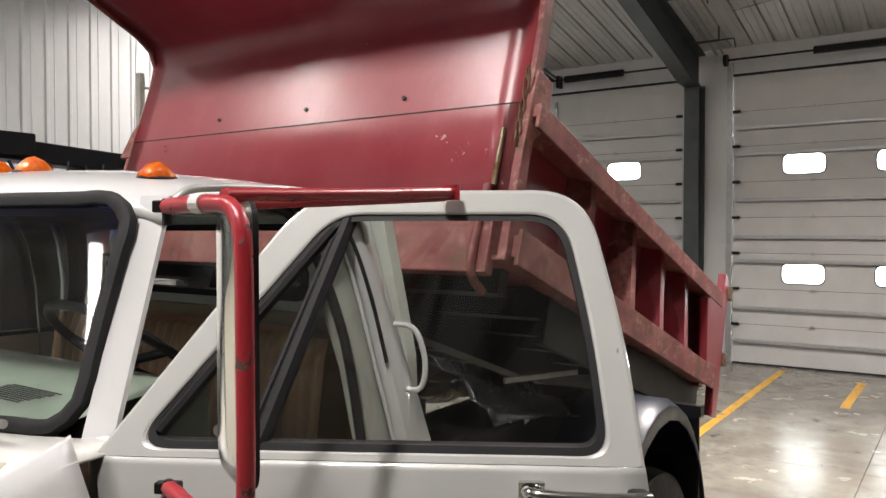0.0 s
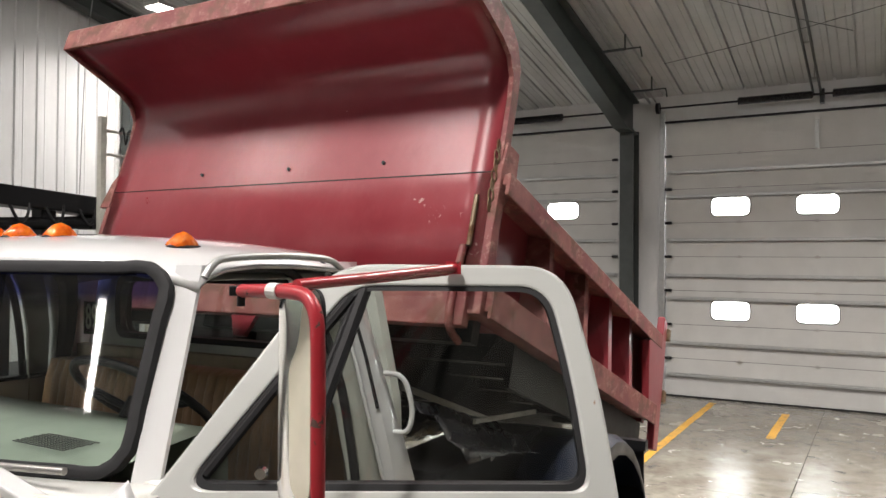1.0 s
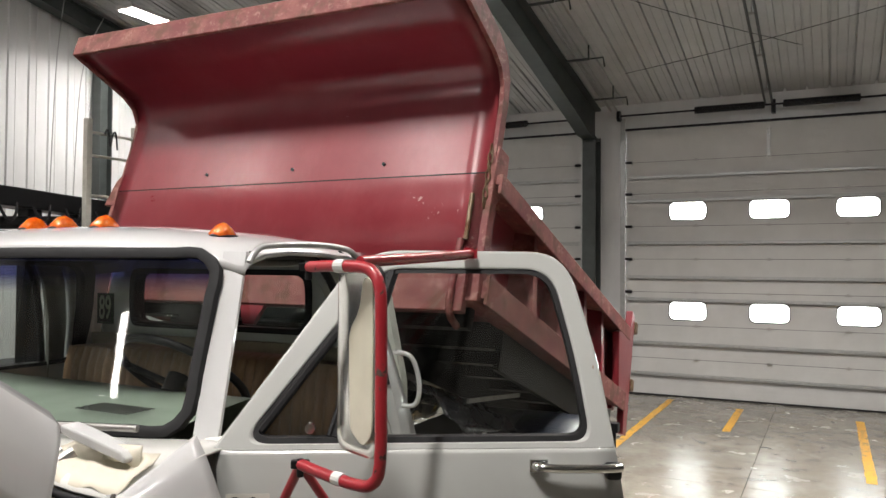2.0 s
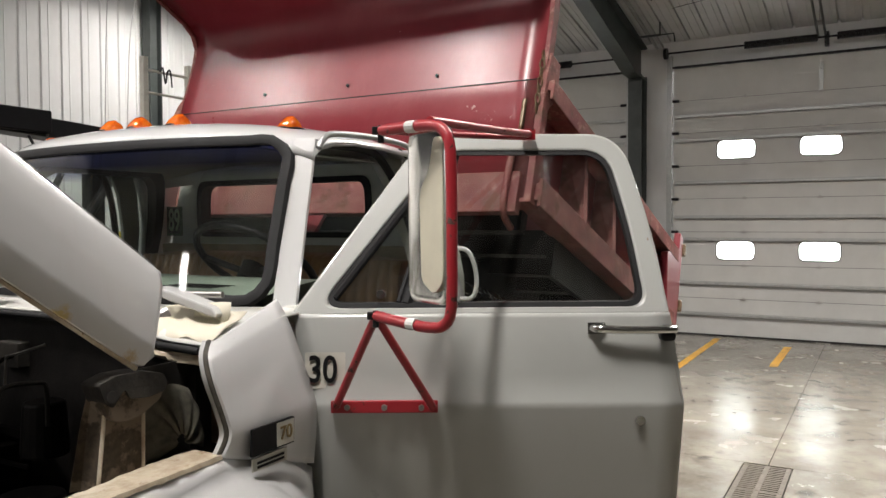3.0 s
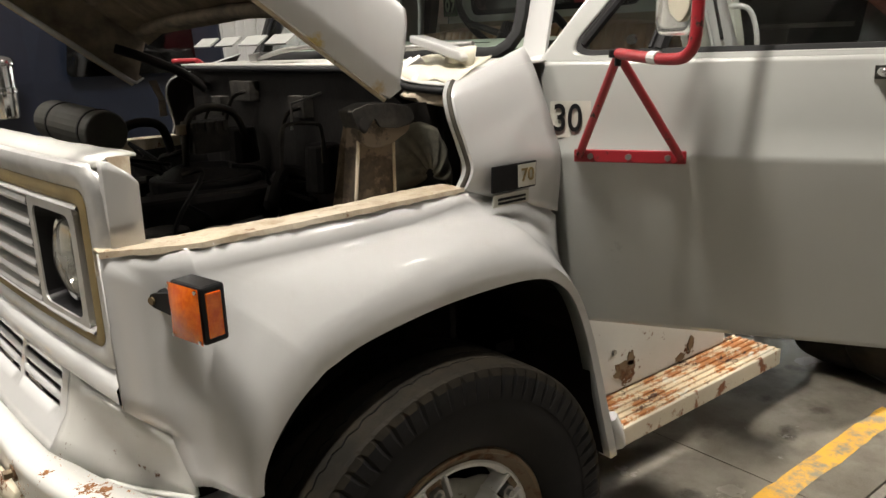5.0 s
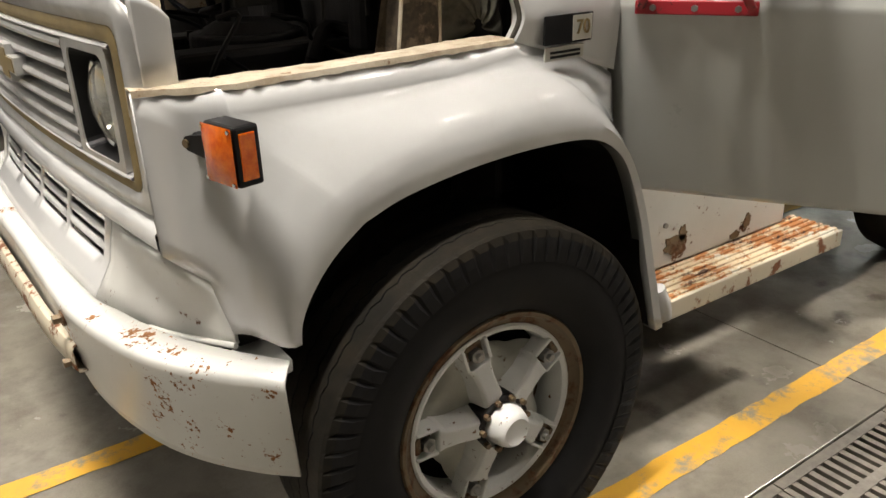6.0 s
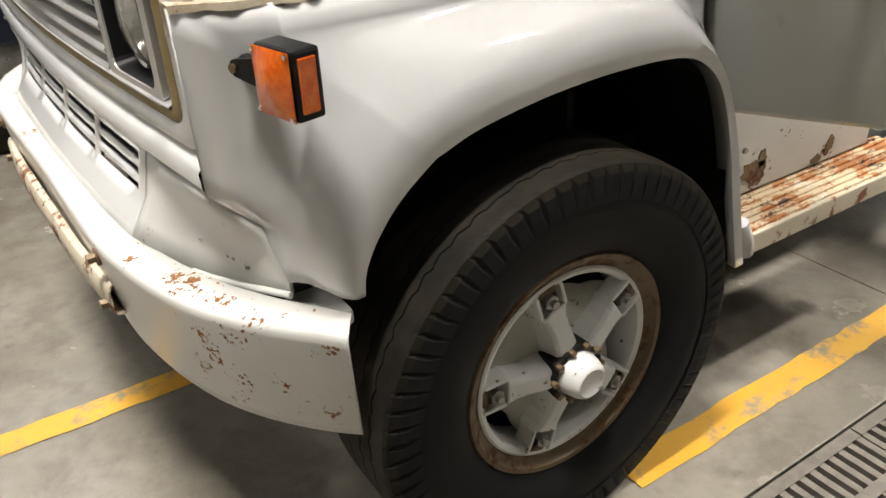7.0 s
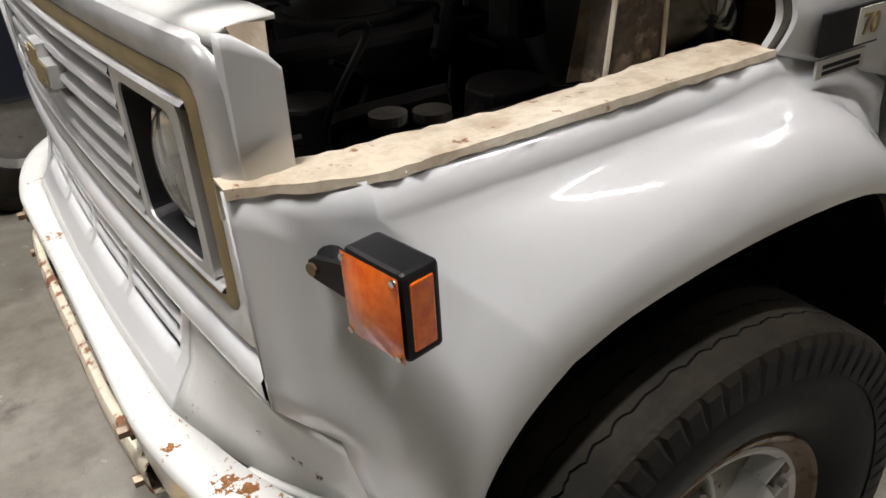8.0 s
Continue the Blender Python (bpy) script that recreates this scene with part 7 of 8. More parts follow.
def cab_interior():
    bm = bmesh.new()
    box(bm, (1.05, CAB_Y, 0.76), (1.1, 1.56, 0.04))
    floor = part("cab_floor", bm, BLACK, truck, "dark cab floor")
    # bench with pleats
    bm = bmesh.new()
    rows = []
    n = 121
    for k in range(n):
        y = CAB_Y - 0.70 + 1.40 * k / (n - 1)
        p = 0.016 * abs(math.sin(math.pi * k / 4.0))
        end = min(1.0, 6 * min(k, n - 1 - k) / (n - 1))
        rows.append([(1.52, y, 1.20), (1.50, y, 1.60), (1.50, y, 1.675 + 0.02 * end), (1.455, y, 1.705 * 1 - 0.02 + 0.02 * end), (1.405, y, 1.685), (1.385 - p, y, 1.62), (1.36 - p, y, 1.45), (1.34 - p, y, 1.28), (1.30 - p, y, 1.22)])
    grid(bm, rows)
    seat = part("bench_backrest", bm, VINYL, floor, "tan vinyl bench back with upright pleats", smooth=True)
    bm = bmesh.new()
    box(bm, (1.13, CAB_Y, 1.14), (0.50, 1.40, 0.16))
    part("bench_cushion", bm, VINYL, floor, "tan vinyl bench cushion", bevel=0.04)
    bm = bmesh.new()
    box(bm, (BACK_X - 0.085, CAB_Y, 1.45), (0.04, 1.5, 0.56))
    part("back_trim", bm, PANEL_TAN, floor, "tan panel behind the bench")
    # dash
    bm = bmesh.new()
    rows = []
    for f, z in ((0.0, 1.612), (0.4, 1.634), (0.8, 1.650), (0.96, 1.642), (1.0, 1.615), (1.02, 1.36)):
        rows.append([(shield_x(y, 1.61) + 0.015 + (0.93 - shield_x(y, 1.61)) * f, y, z) for y in [CAB_Y - 0.74 + 1.48 * k / 12 for k in range(13)]])
    grid(bm, rows)
    dash = part("dashboard", bm, DASH, floor, "pale green dashboard", smooth=True)
    bm = bmesh.new()
    for i in range(18):
        for j in range(9):
            box(bm, (0.585 + 0.0115 * j, -0.545 + 0.0115 * i + 0.0057 * (j % 2), 1.6385), (0.0055, 0.0055, 0.002))
    part("speaker_grille", bm, BLACK, dash, "perforated speaker grille")
    # steering wheel
    c = Vector((0.95, -0.38, 1.685))
    m = look(c, c + Vector((0.62, 0, 0.78)))
    bm = bmesh.new()
    ringpts = [c + (m.to_3x3() @ Vector((0.215 * math.cos(a), 0.215 * math.sin(a), 0))) for a in (2 * math.pi * k / 40 for k in range(40))]
    rows = []
    for i, p in enumerate(ringpts):
        r = (p - c).normalized()
        nz = m.to_3x3() @ Vector((0, 0, 1))
        rows.append([p + 0.013 * (math.cos(b) * r + math.sin(b) * nz) for b in (2 * math.pi * k / 8 for k in range(8))])
    grid(bm, rows, closed=True, cyclic=True)
    wheel = part("steering_wheel", bm, BLACK, floor, "black steering wheel", smooth=True)
    bm = bmesh.new()
    for a in (0.15, math.pi - 0.15, -math.pi / 2):
        tube(bm, [c - (m.to_3x3() @ Vector((0, 0, -0.04))) , c + (m.to_3x3() @ Vector((0.205 * math.cos(a), 0.205 * math.sin(a), 0)))], 0.012, 8)
    nz = m.to_3x3() @ Vector((0, 0, 1))
    rod(bm, c + nz * 0.01, c + nz * 0.07, 0.045, 0.04, 20)
    rod(bm, c + nz * 0.05, c + nz * 0.40, 0.03, seg=14)
    part("spokes", bm, BLACK, wheel, smooth=True)
    bm = bmesh.new()
    tube(bm, [(1.522, -0.820, 1.728), (1.524, -0.868, 1.726), (1.536, -0.893, 1.70), (1.548, -0.908, 1.63), (1.548, -0.906, 1.572), (1.545, -0.888, 1.542), (1.545, -0.845, 1.538)], 0.009, 8, 4)
    part("grab_handle", bm, WHITE, truck, "white painted grab handle", smooth=True)


def running_board():
    bm = bmesh.new()
    box(bm, (1.205, -0.905, 0.487), (0.97, 0.20, 0.04))
    board = part("running_board", bm, STEP_RUST, truck, "rust-eaten running board with raised ribs", bevel=0.004)
    for k in range(7):
        bm = bmesh.new()
        box(bm, (1.205, -0.985 + 0.027 * k, 0.5095), (0.95, 0.014, 0.010))
        part("tread_rib", bm, STEP_RUST, board, bevel=0.003)
    bm = bmesh.new()
    box(bm, (1.21, -1.003, 0.478), (0.96, 0.012, 0.062))
    part("board_edge", bm, BOARD_EDGE, board, "white edge with rust", bevel=0.004)
    bm = bmesh.new()
    slab(bm, [(-1.006, 0.448), (-0.82, 0.448), (-0.82, 0.506), (-0.90, 0.512), (-0.95, 0.498), (-1.006, 0.506)], lambda u, v, w: Vector((0.716 + w, u, v)), 0.012)
    part("board_end", bm, plain("dark_red_rust", (0.10, 0.022, 0.014), 0.75, 0.0, 0.6, 30.0, 0.3), board, "dark red rusted end", bevel=0.002)
    bm = bmesh.new()
    tube(bm, [(0.728, -0.97, 0.512), (0.745, -0.995, 0.520), (0.77, -1.008, 0.516)], 0.010, 6, 3)
    part("paint_flake", bm, BOARD_EDGE, board, "curled cream paint flake", smooth=True)
    for x in (0.85, 1.55):
        bm = bmesh.new()
        box(bm, (x, -0.70, 0.45), (0.05, 0.45, 0.05))
        part("board_bracket", bm, DARK_STEEL, board)


def chassis():
    bm = bmesh.new()
    for s in (-1, 1):
        box(bm, (2.0, 0.05 + s * 0.42, 0.72), (5.0, 0.08, 0.24))
    rails = part("frame_rail", bm, DARK_STEEL, truck, "black frame rails", bevel=0.01)
    bm = bmesh.new()
    box(bm, (0.03, 0.0, 0.44), (0.10, 1.9, 0.11))
    part("front_axle", bm, GRIME, rails, bevel=0.02)
    bm = bmesh.new()
    box(bm, (1.95, -0.55, 0.83), (0.5, 0.5, 0.5))
    part("fuel_tank", bm, DARK_STEEL, rails, "black tank behind the cab", bevel=0.06)
    # crumpled plastic on the tank
    bm = bmesh.new()
    rng = random.Random(3)
    rows = []
    for i in range(22):
        f = i / 21
        row = []
        for j in range(14):
            g = j / 13
            x, y = 1.92 + 0.66 * g, -0.92 + 0.62 * f
            z = 1.36 + 0.20 * math.sin(math.pi * min(1, f * 1.1)) * (1 - 0.45 * g) + 0.018 * math.sin(34 * f + 3 * g) - 0.10 * g
            row.append((x, y, z + rng.uniform(-0.004, 0.004)))
        rows.append(row)
    grid(bm, rows)
    part("plastic_sheet", bm, TARP, rails, "crumpled dark plastic sheet behind the cab", smooth=True, thick=0.003)
    bm = bmesh.new()
    box(bm, (2.45, -0.62, 1.12), (1.0, 0.34, 0.35))
    box(bm, (2.1, -0.1, 1.1), (0.5, 0.5, 0.6))
    part("tool_tray", bm, DARK_STEEL, rails, "dark box on the frame", bevel=0.02)
    bm = bmesh.new()
    box(bm, (2.49, -0.81, 1.425), (0.62, 0.012, 0.02), Matrix.Rotation(0.10, 3, "Y"))
    part("white_strip", bm, PAPER, rails, "white edge strip")
    bm = bmesh.new()
    slab(bm, [(0, 0), (0.10, 0.03), (0.0, 0.07)], lambda u, v, w: Vector((2.32 + u, -0.82 + w, 1.27 + v)), 0.004)
    part("white_card", bm, PAPER, rails, "torn white card")
    bm = bmesh.new()
    box(bm, (3.3, -0.70, 1.10), (1.4, 0.06, 0.05))
    part("side_rail", bm, RUSTY_WHITE, rails, "pale steel rail")
    # rear wheels and guards
    for s in (-1, 1):
        c = Vector((2.98, 0.05 + s * 0.90, 0.48))
        bm = bmesh.new()
        spin(bm, [(0.27, -0.27), (0.40, -0.27), (0.47, -0.25), (0.485, -0.18), (0.485, -0.03), (0.46, 0.0), (0.485, 0.03), (0.485, 0.18), (0.47, 0.25), (0.40, 0.27), (0.27, 0.27), (0.25, 0.15), (0.25, -0.15)], c, seg=48)
        for v in bm.verts:
            v.co.z = max(v.co.z, 0.001)
        tyre = part("rear_wheel", bm, TYRE, truck, "black dual rear tyres", smooth=True)
        bm = bmesh.new()
        spin(bm, [(0.27, s * 0.22), (0.25, s * 0.24), (0.22, s * 0.20), (0.20, s * 0.08), (0.0001, s * 0.10)], c, seg=40)
        part("rear_rim", bm, RIM_RUST, tyre, smooth=True)
        bm = bmesh.new()
        rows = []
        for k in range(13):
            a = radians(12 + 150 * k / 12)
            p = c + Vector((0.62 * math.cos(a), 0, 0.80 * math.sin(a)))
            rows.append([p + Vector((0, s * y, dz)) for y, dz in ((-0.25, 0.0), (0.24, 0.0), (0.285, -0.03), (0.29, -0.09))])
        grid(bm, rows)
        guard = part("mud_guard", bm, NAVY, truck, "glossy black mud guard", smooth=True, thick=0.006)
        bm = bmesh.new()
        box(bm, (3.50, c.y, 0.82), (0.012, 0.56, 0.62))
        part("mud_flap", bm, BLACK, guard)
        bm = bmesh.new()
        box(bm, (3.48, c.y, 1.14), (0.05, 0.60, 0.05))
        part("flap_bar", bm, DARK_STEEL, guard)
    bm = bmesh.new()
    rod(bm, (2.98, -0.95, 0.48), (2.98, 1.05, 0.48), 0.09)
    part("rear_axle", bm, GRIME, rails)


BED_TURN = radians(18.9)
BED_O = Vector((2.045, 0.11, 2.425))


def bed_point(x, y, z):
    """Bed frame: x to the rear along the rail, y across, z up from the rail."""
    return BED_O + Vector((x * math.cos(BED_TURN) + z * math.sin(BED_TURN), y, -x * math.sin(BED_TURN) + z * math.cos(BED_TURN)))


def bed_box(bm, x0, x1, y0, y1, z0, z1):
    m = Matrix.Rotation(BED_TURN, 3, "Y")
    return box(bm, bed_point((x0 + x1) / 2, (y0 + y1) / 2, (z0 + z1) / 2), (x1 - x0, y1 - y0, z1 - z0), m)


def dump_bed():
    H = 1.07       # half width of the headboard
    L = 2.45
    bm = bmesh.new()
    bed_box(bm, 0.0, L, -0.98, 0.98, -0.50, -0.46)
    bed = part("dump_bed", bm, RED, truck, "raised red steel dump bed")
    # headboard and cab shield in one curved sheet
    prof = [(0.0, -0.535), (0.0, 0.0), (0.0, 0.36), (-0.012, 0.42), (-0.045, 0.475), (-0.10, 0.505), (-0.25, 0.525), (-0.475, 0.555)]
    bm = bmesh.new()
    rows = []
    for x, z in prof:
        rows.append([bed_point(x, -H + 2 * H * k / 20, z) for k in range(21)])
    grid(bm, rows)
    head = part("headboard", bm, RED, bed, "red headboard curving forward into a cab shield, scuffed", smooth=True, thick=0.010)
    bm = bmesh.new()
    bed_box(bm, -0.490, -0.470, -H - 0.02, H + 0.02, 0.535, 0.640)
    bed_box(bm, -0.470, -0.36, -H - 0.02, H + 0.02, 0.625, 0.640)
    part("shield_lip", bm, FADED, head, "faded rusty front lip", bevel=0.005)
    for s in (-1, 1):
        # side flange that follows the curve
        bm = bmesh.new()
        outer = [(0.0, 0.0), (0.0, 0.30), (-0.012, 0.40), (-0.06, 0.46), (-0.14, 0.49), (-0.475, 0.535)]
        flange = [(0.055, 0.0), (0.055, 0.34), (0.040, 0.46), (-0.02, 0.545), (-0.12, 0.59), (-0.475, 0.64)]
        for y in (s * H, s * (H + 0.02)):
            grid(bm, [[bed_point(x, y, z) for x, z in outer], [bed_point(x, y, z) for x, z in flange]])
        grid(bm, [[bed_point(x, s * H, z) for x, z in outer], [bed_point(x, s * (H + 0.02), z) for x, z in outer]])
        grid(bm, [[bed_point(x, s * H, z) for x, z in flange], [bed_point(x, s * (H + 0.02), z) for x, z in flange]])
        part("shield_flange", bm, FADED, head, "faded pink-red flange")
    # seam, bolts, lower band
    bm = bmesh.new()
    bed_box(bm, -0.0065, -0.0045, -H, H, -0.003, 0.002)
    part("seam", bm, PIT, head)
    for y in (0.47, -0.06, -0.56):
        bm = bmesh.new()
        rod(bm, bed_point(-0.004, y, 0.065), bed_point(-0.014, y, 0.065), 0.008, seg=10)
        part("bolt", bm, DARK_STEEL, head)
    bm = bmesh.new()
    bed_box(bm, -0.03, 0.02, -H + 0.02, H - 0.02, -0.600, -0.425)
    part("lower_beam", bm, FADED, head, "scratched red lower beam", bevel=0.006)
    for s in (-1, 1):
        y_in, y_out = s * 0.985, s * 1.125
        lo, hi = min(y_in, y_out), max(y_in, y_out)
        bm = bmesh.new()
        bed_box(bm, 0.0, L, s * 0.985 - 0.006, s * 0.985 + 0.006, -0.48, 0.0)
        side = part("bed_side", bm, RED, bed, "red bed side with stakes")
        bm = bmesh.new()
        bed_box(bm, 0.02, L, lo, hi, -0.045, 0.0)
        bed_box(bm, 0.02, L, s * 1.12 - 0.008, s * 1.12 + 0.008, -0.085, 0.004)
        part("top_rail", bm, FADED, side, "faded rusty top rail", bevel=0.004)
        bm = bmesh.new()
        bed_box(bm, 0.03, L, lo, hi, -0.53, -0.455)
        bed_box(bm, 0.03, L, s * 1.12 - 0.008, s * 1.12 + 0.008, -0.555, -0.435)
        part("bottom_rail", bm, FADED, side, "faded rusty bottom rail", bevel=0.004)
        for x in (0.62, 1.10, 1.50, 1.90):
            bm = bmesh.new()
            rows = []
            for dx0, dx1 in ((-0.075, -0.025), (0.075, 0.025)):
                rows.append([bed_point(x + dx0, s * 0.99, -0.05), bed_point(x + dx1, s * 1.075, -0.05), bed_point(x + dx1 * 1.2, s * 1.112, -0.45), bed_point(x + dx0, s * 0.99, -0.45)])
            vs = grid(bm, rows, closed=True)
            bm.faces.new(vs[0])
            bm.faces.new(vs[1])
            part("stake", bm, FADED if s < 0 and x < 1.2 else RED, side)
        # front post with a raised tip
        bm = bmesh.new()
        slab(bm, [(-0.005, -0.55), (0.10, -0.55), (0.10, -0.40), (0.055, -0.30), (0.055, -0.12), (0.135, -0.03), (0.125, 0.13), (0.015, 0.13), (-0.005, 0.0)], lambda u, v, w: bed_point(u, s * (1.00 + w), v), 0.10)
        part("front_post", bm, FADED, side, "faded post with a raised tip", bevel=0.006)
        # rear corner
        bm = bmesh.new()
        slab(bm, [(L - 0.30, -0.10), (L, 0.0), (L + 0.02, 0.13), (L + 0.10, 0.11), (L + 0.10, -0.70), (L, -0.70), (L - 0.02, -0.52), (L - 0.20, -0.46)], lambda u, v, w: bed_point(u, s * (1.08 + w), v), 0.045)
        corner = part("rear_corner", bm, RED, side, "red rear corner post", bevel=0.006)
        for z in (0.035, -0.36):
            bm = bmesh.new()
            bed_box(bm, L + 0.10, L + 0.155, s * 1.09 - 0.05, s * 1.09 + 0.05, z - 0.04, z + 0.04)
            lamp = part("tail_lamp", bm, RIM_RUST, corner, "rusty boxed tail lamp", bevel=0.008)
            bm = bmesh.new()
            bed_box(bm, L + 0.155, L + 0.166, s * 1.09 - 0.04, s * 1.09 + 0.04, z - 0.03, z + 0.03)
            part("lens", bm, RED_LENS, lamp, "dark red lens", bevel=0.004)
    bm = bmesh.new()
    bed_box(bm, L - 0.04, L + 0.02, -1.05, 1.05, -0.55, 0.0)
    part("tailgate", bm, RED, bed, "red tailgate")
    # black sill members below the bed
    for y in (-0.45, 0.45):
        bm = bmesh.new()
        bed_box(bm, 0.1, L + 0.05, y - 0.07, y + 0.07, -0.74, -0.50)
        part("bed_sill", bm, DARK_STEEL, bed, "black member under the bed")
    for k in range(7):
        bm = bmesh.new()
        bed_box(bm, 0.15 + 0.36 * k, 0.21 + 0.36 * k, -1.0, 1.0, -0.62, -0.50)
        part("cross_sill", bm, DARK_STEEL, bed)
    bm = bmesh.new()
    bed_box(bm, 0.5, L + 0.05, -1.02, -0.99, -0.72, -0.545)
    part("side_sill", bm, DARK_STEEL, bed)
    # hanging brackets seen through the rear window
    bm = bmesh.new()
    slab(bm, [(-0.10, 0.0), (0.10, 0.0), (0.03, -0.16), (-0.03, -0.16)], lambda u, v, w: bed_point(-0.02 + w, u - 0.02, -0.53 + v), 0.02)
    part("lifting_eye", bm, RED, bed, "red plate with a hole")
    # latch rod, ring and bent pipe on the near front corner
    bm = bmesh.new()
    rod(bm, bed_point(-0.02, -1.02, -0.10), bed_point(-0.02, -1.02, -0.30), 0.010, seg=10)
    latch = part("latch_rod", bm, RIM_RUST, bed, "rusty latch rod")
    bm = bmesh.new()
    tube(bm, [bed_point(-0.02, -1.0, -0.30), bed_point(-0.04, -1.0, -0.48), bed_point(-0.03, -1.0, -0.60), bed_point(0.06, -1.0, -0.64)], 0.015, 10, 4)
    part("bent_pipe", bm, FADED, latch, "faded bent pipe", smooth=True)
    for k in range(7):
        bm = bmesh.new()
        c = bed_point(-0.015, -1.075, 0.10 - 0.04 * k)
        tube(bm, [c + Vector((0.0, 0.010 * math.cos(a) * (k % 2), 0.0)) + Vector((0.010 * math.cos(a) * (1 - k % 2), 0, 0.024 * math.sin(a))) for a in (2 * math.pi * j / 10 for j in range(11))], 0.004, 6)
        part("chain_link", bm, RIM_RUST, latch)
    for s in (1,):
        bm = bmesh.new()
        slab(bm, [(0.0, -0.08), (0.0, 0.10), (-0.03, 0.05), (-0.06, -0.08)], lambda u, v, w: bed_point(-0.01 + w, s * 1.07 + s * -u * 1.2, v), 0.02)
        part("side_tab", bm, FADED, head, "faded tab")


def fender_badge():
    """Model badge on the near cowl side, its brand part left as bars."""
    c = Vector((0.372, -0.962, 1.318))
    right, up = Vector((1.0, 0.02, 0)).normalized(), Vector((0.0, 0.0, 1.0))
    n = right.cross(up)
    put = lambda u, v, w: c + right * u + up * v + n * w
    bm = bmesh.new()
    slab(bm, rounded([(-0.075, -0.032), (0.075, -0.032), (0.078, 0.032), (-0.072, 0.032)], 0.003, 2), put, 0.006)
    badge = part("fender_badge", bm, BLACK, truck, "black and silver model badge")
    bm = bmesh.new()
    slab(bm, [(0.012, -0.028), (0.072, -0.028), (0.074, 0.028), (0.012, 0.028)], lambda u, v, w: put(u, v, 0.006 + w), 0.002)
    part("badge_plate", bm, BADGE_PALE, badge)
    letters("model_number", "70", 0.046, GOLD, badge, facing(put(0.043, 0.0, 0.0095), right, up), "gold model number")
    bm = bmesh.new()
    slab(bm, [(-0.07, -0.068), (0.05, -0.068), (0.052, -0.038), (-0.07, -0.038)], put, 0.004)
    lower = part("script_plate", bm, BADGE_PALE, badge)
    for v in (-0.050, -0.060):
        bm = bmesh.new()
        slab(bm, [(-0.055, v - 0.003), (0.04, v - 0.003), (0.04, v + 0.003), (-0.055, v + 0.003)], lambda u, q, w: put(u, q, 0.004 + w), 0.001)
        part("script_bar", bm, BLACK, lower)


cab_door()
far_door()
mirror_arm()
cab()
cab_interior()
running_board()
chassis()
dump_bed()
fender_badge()


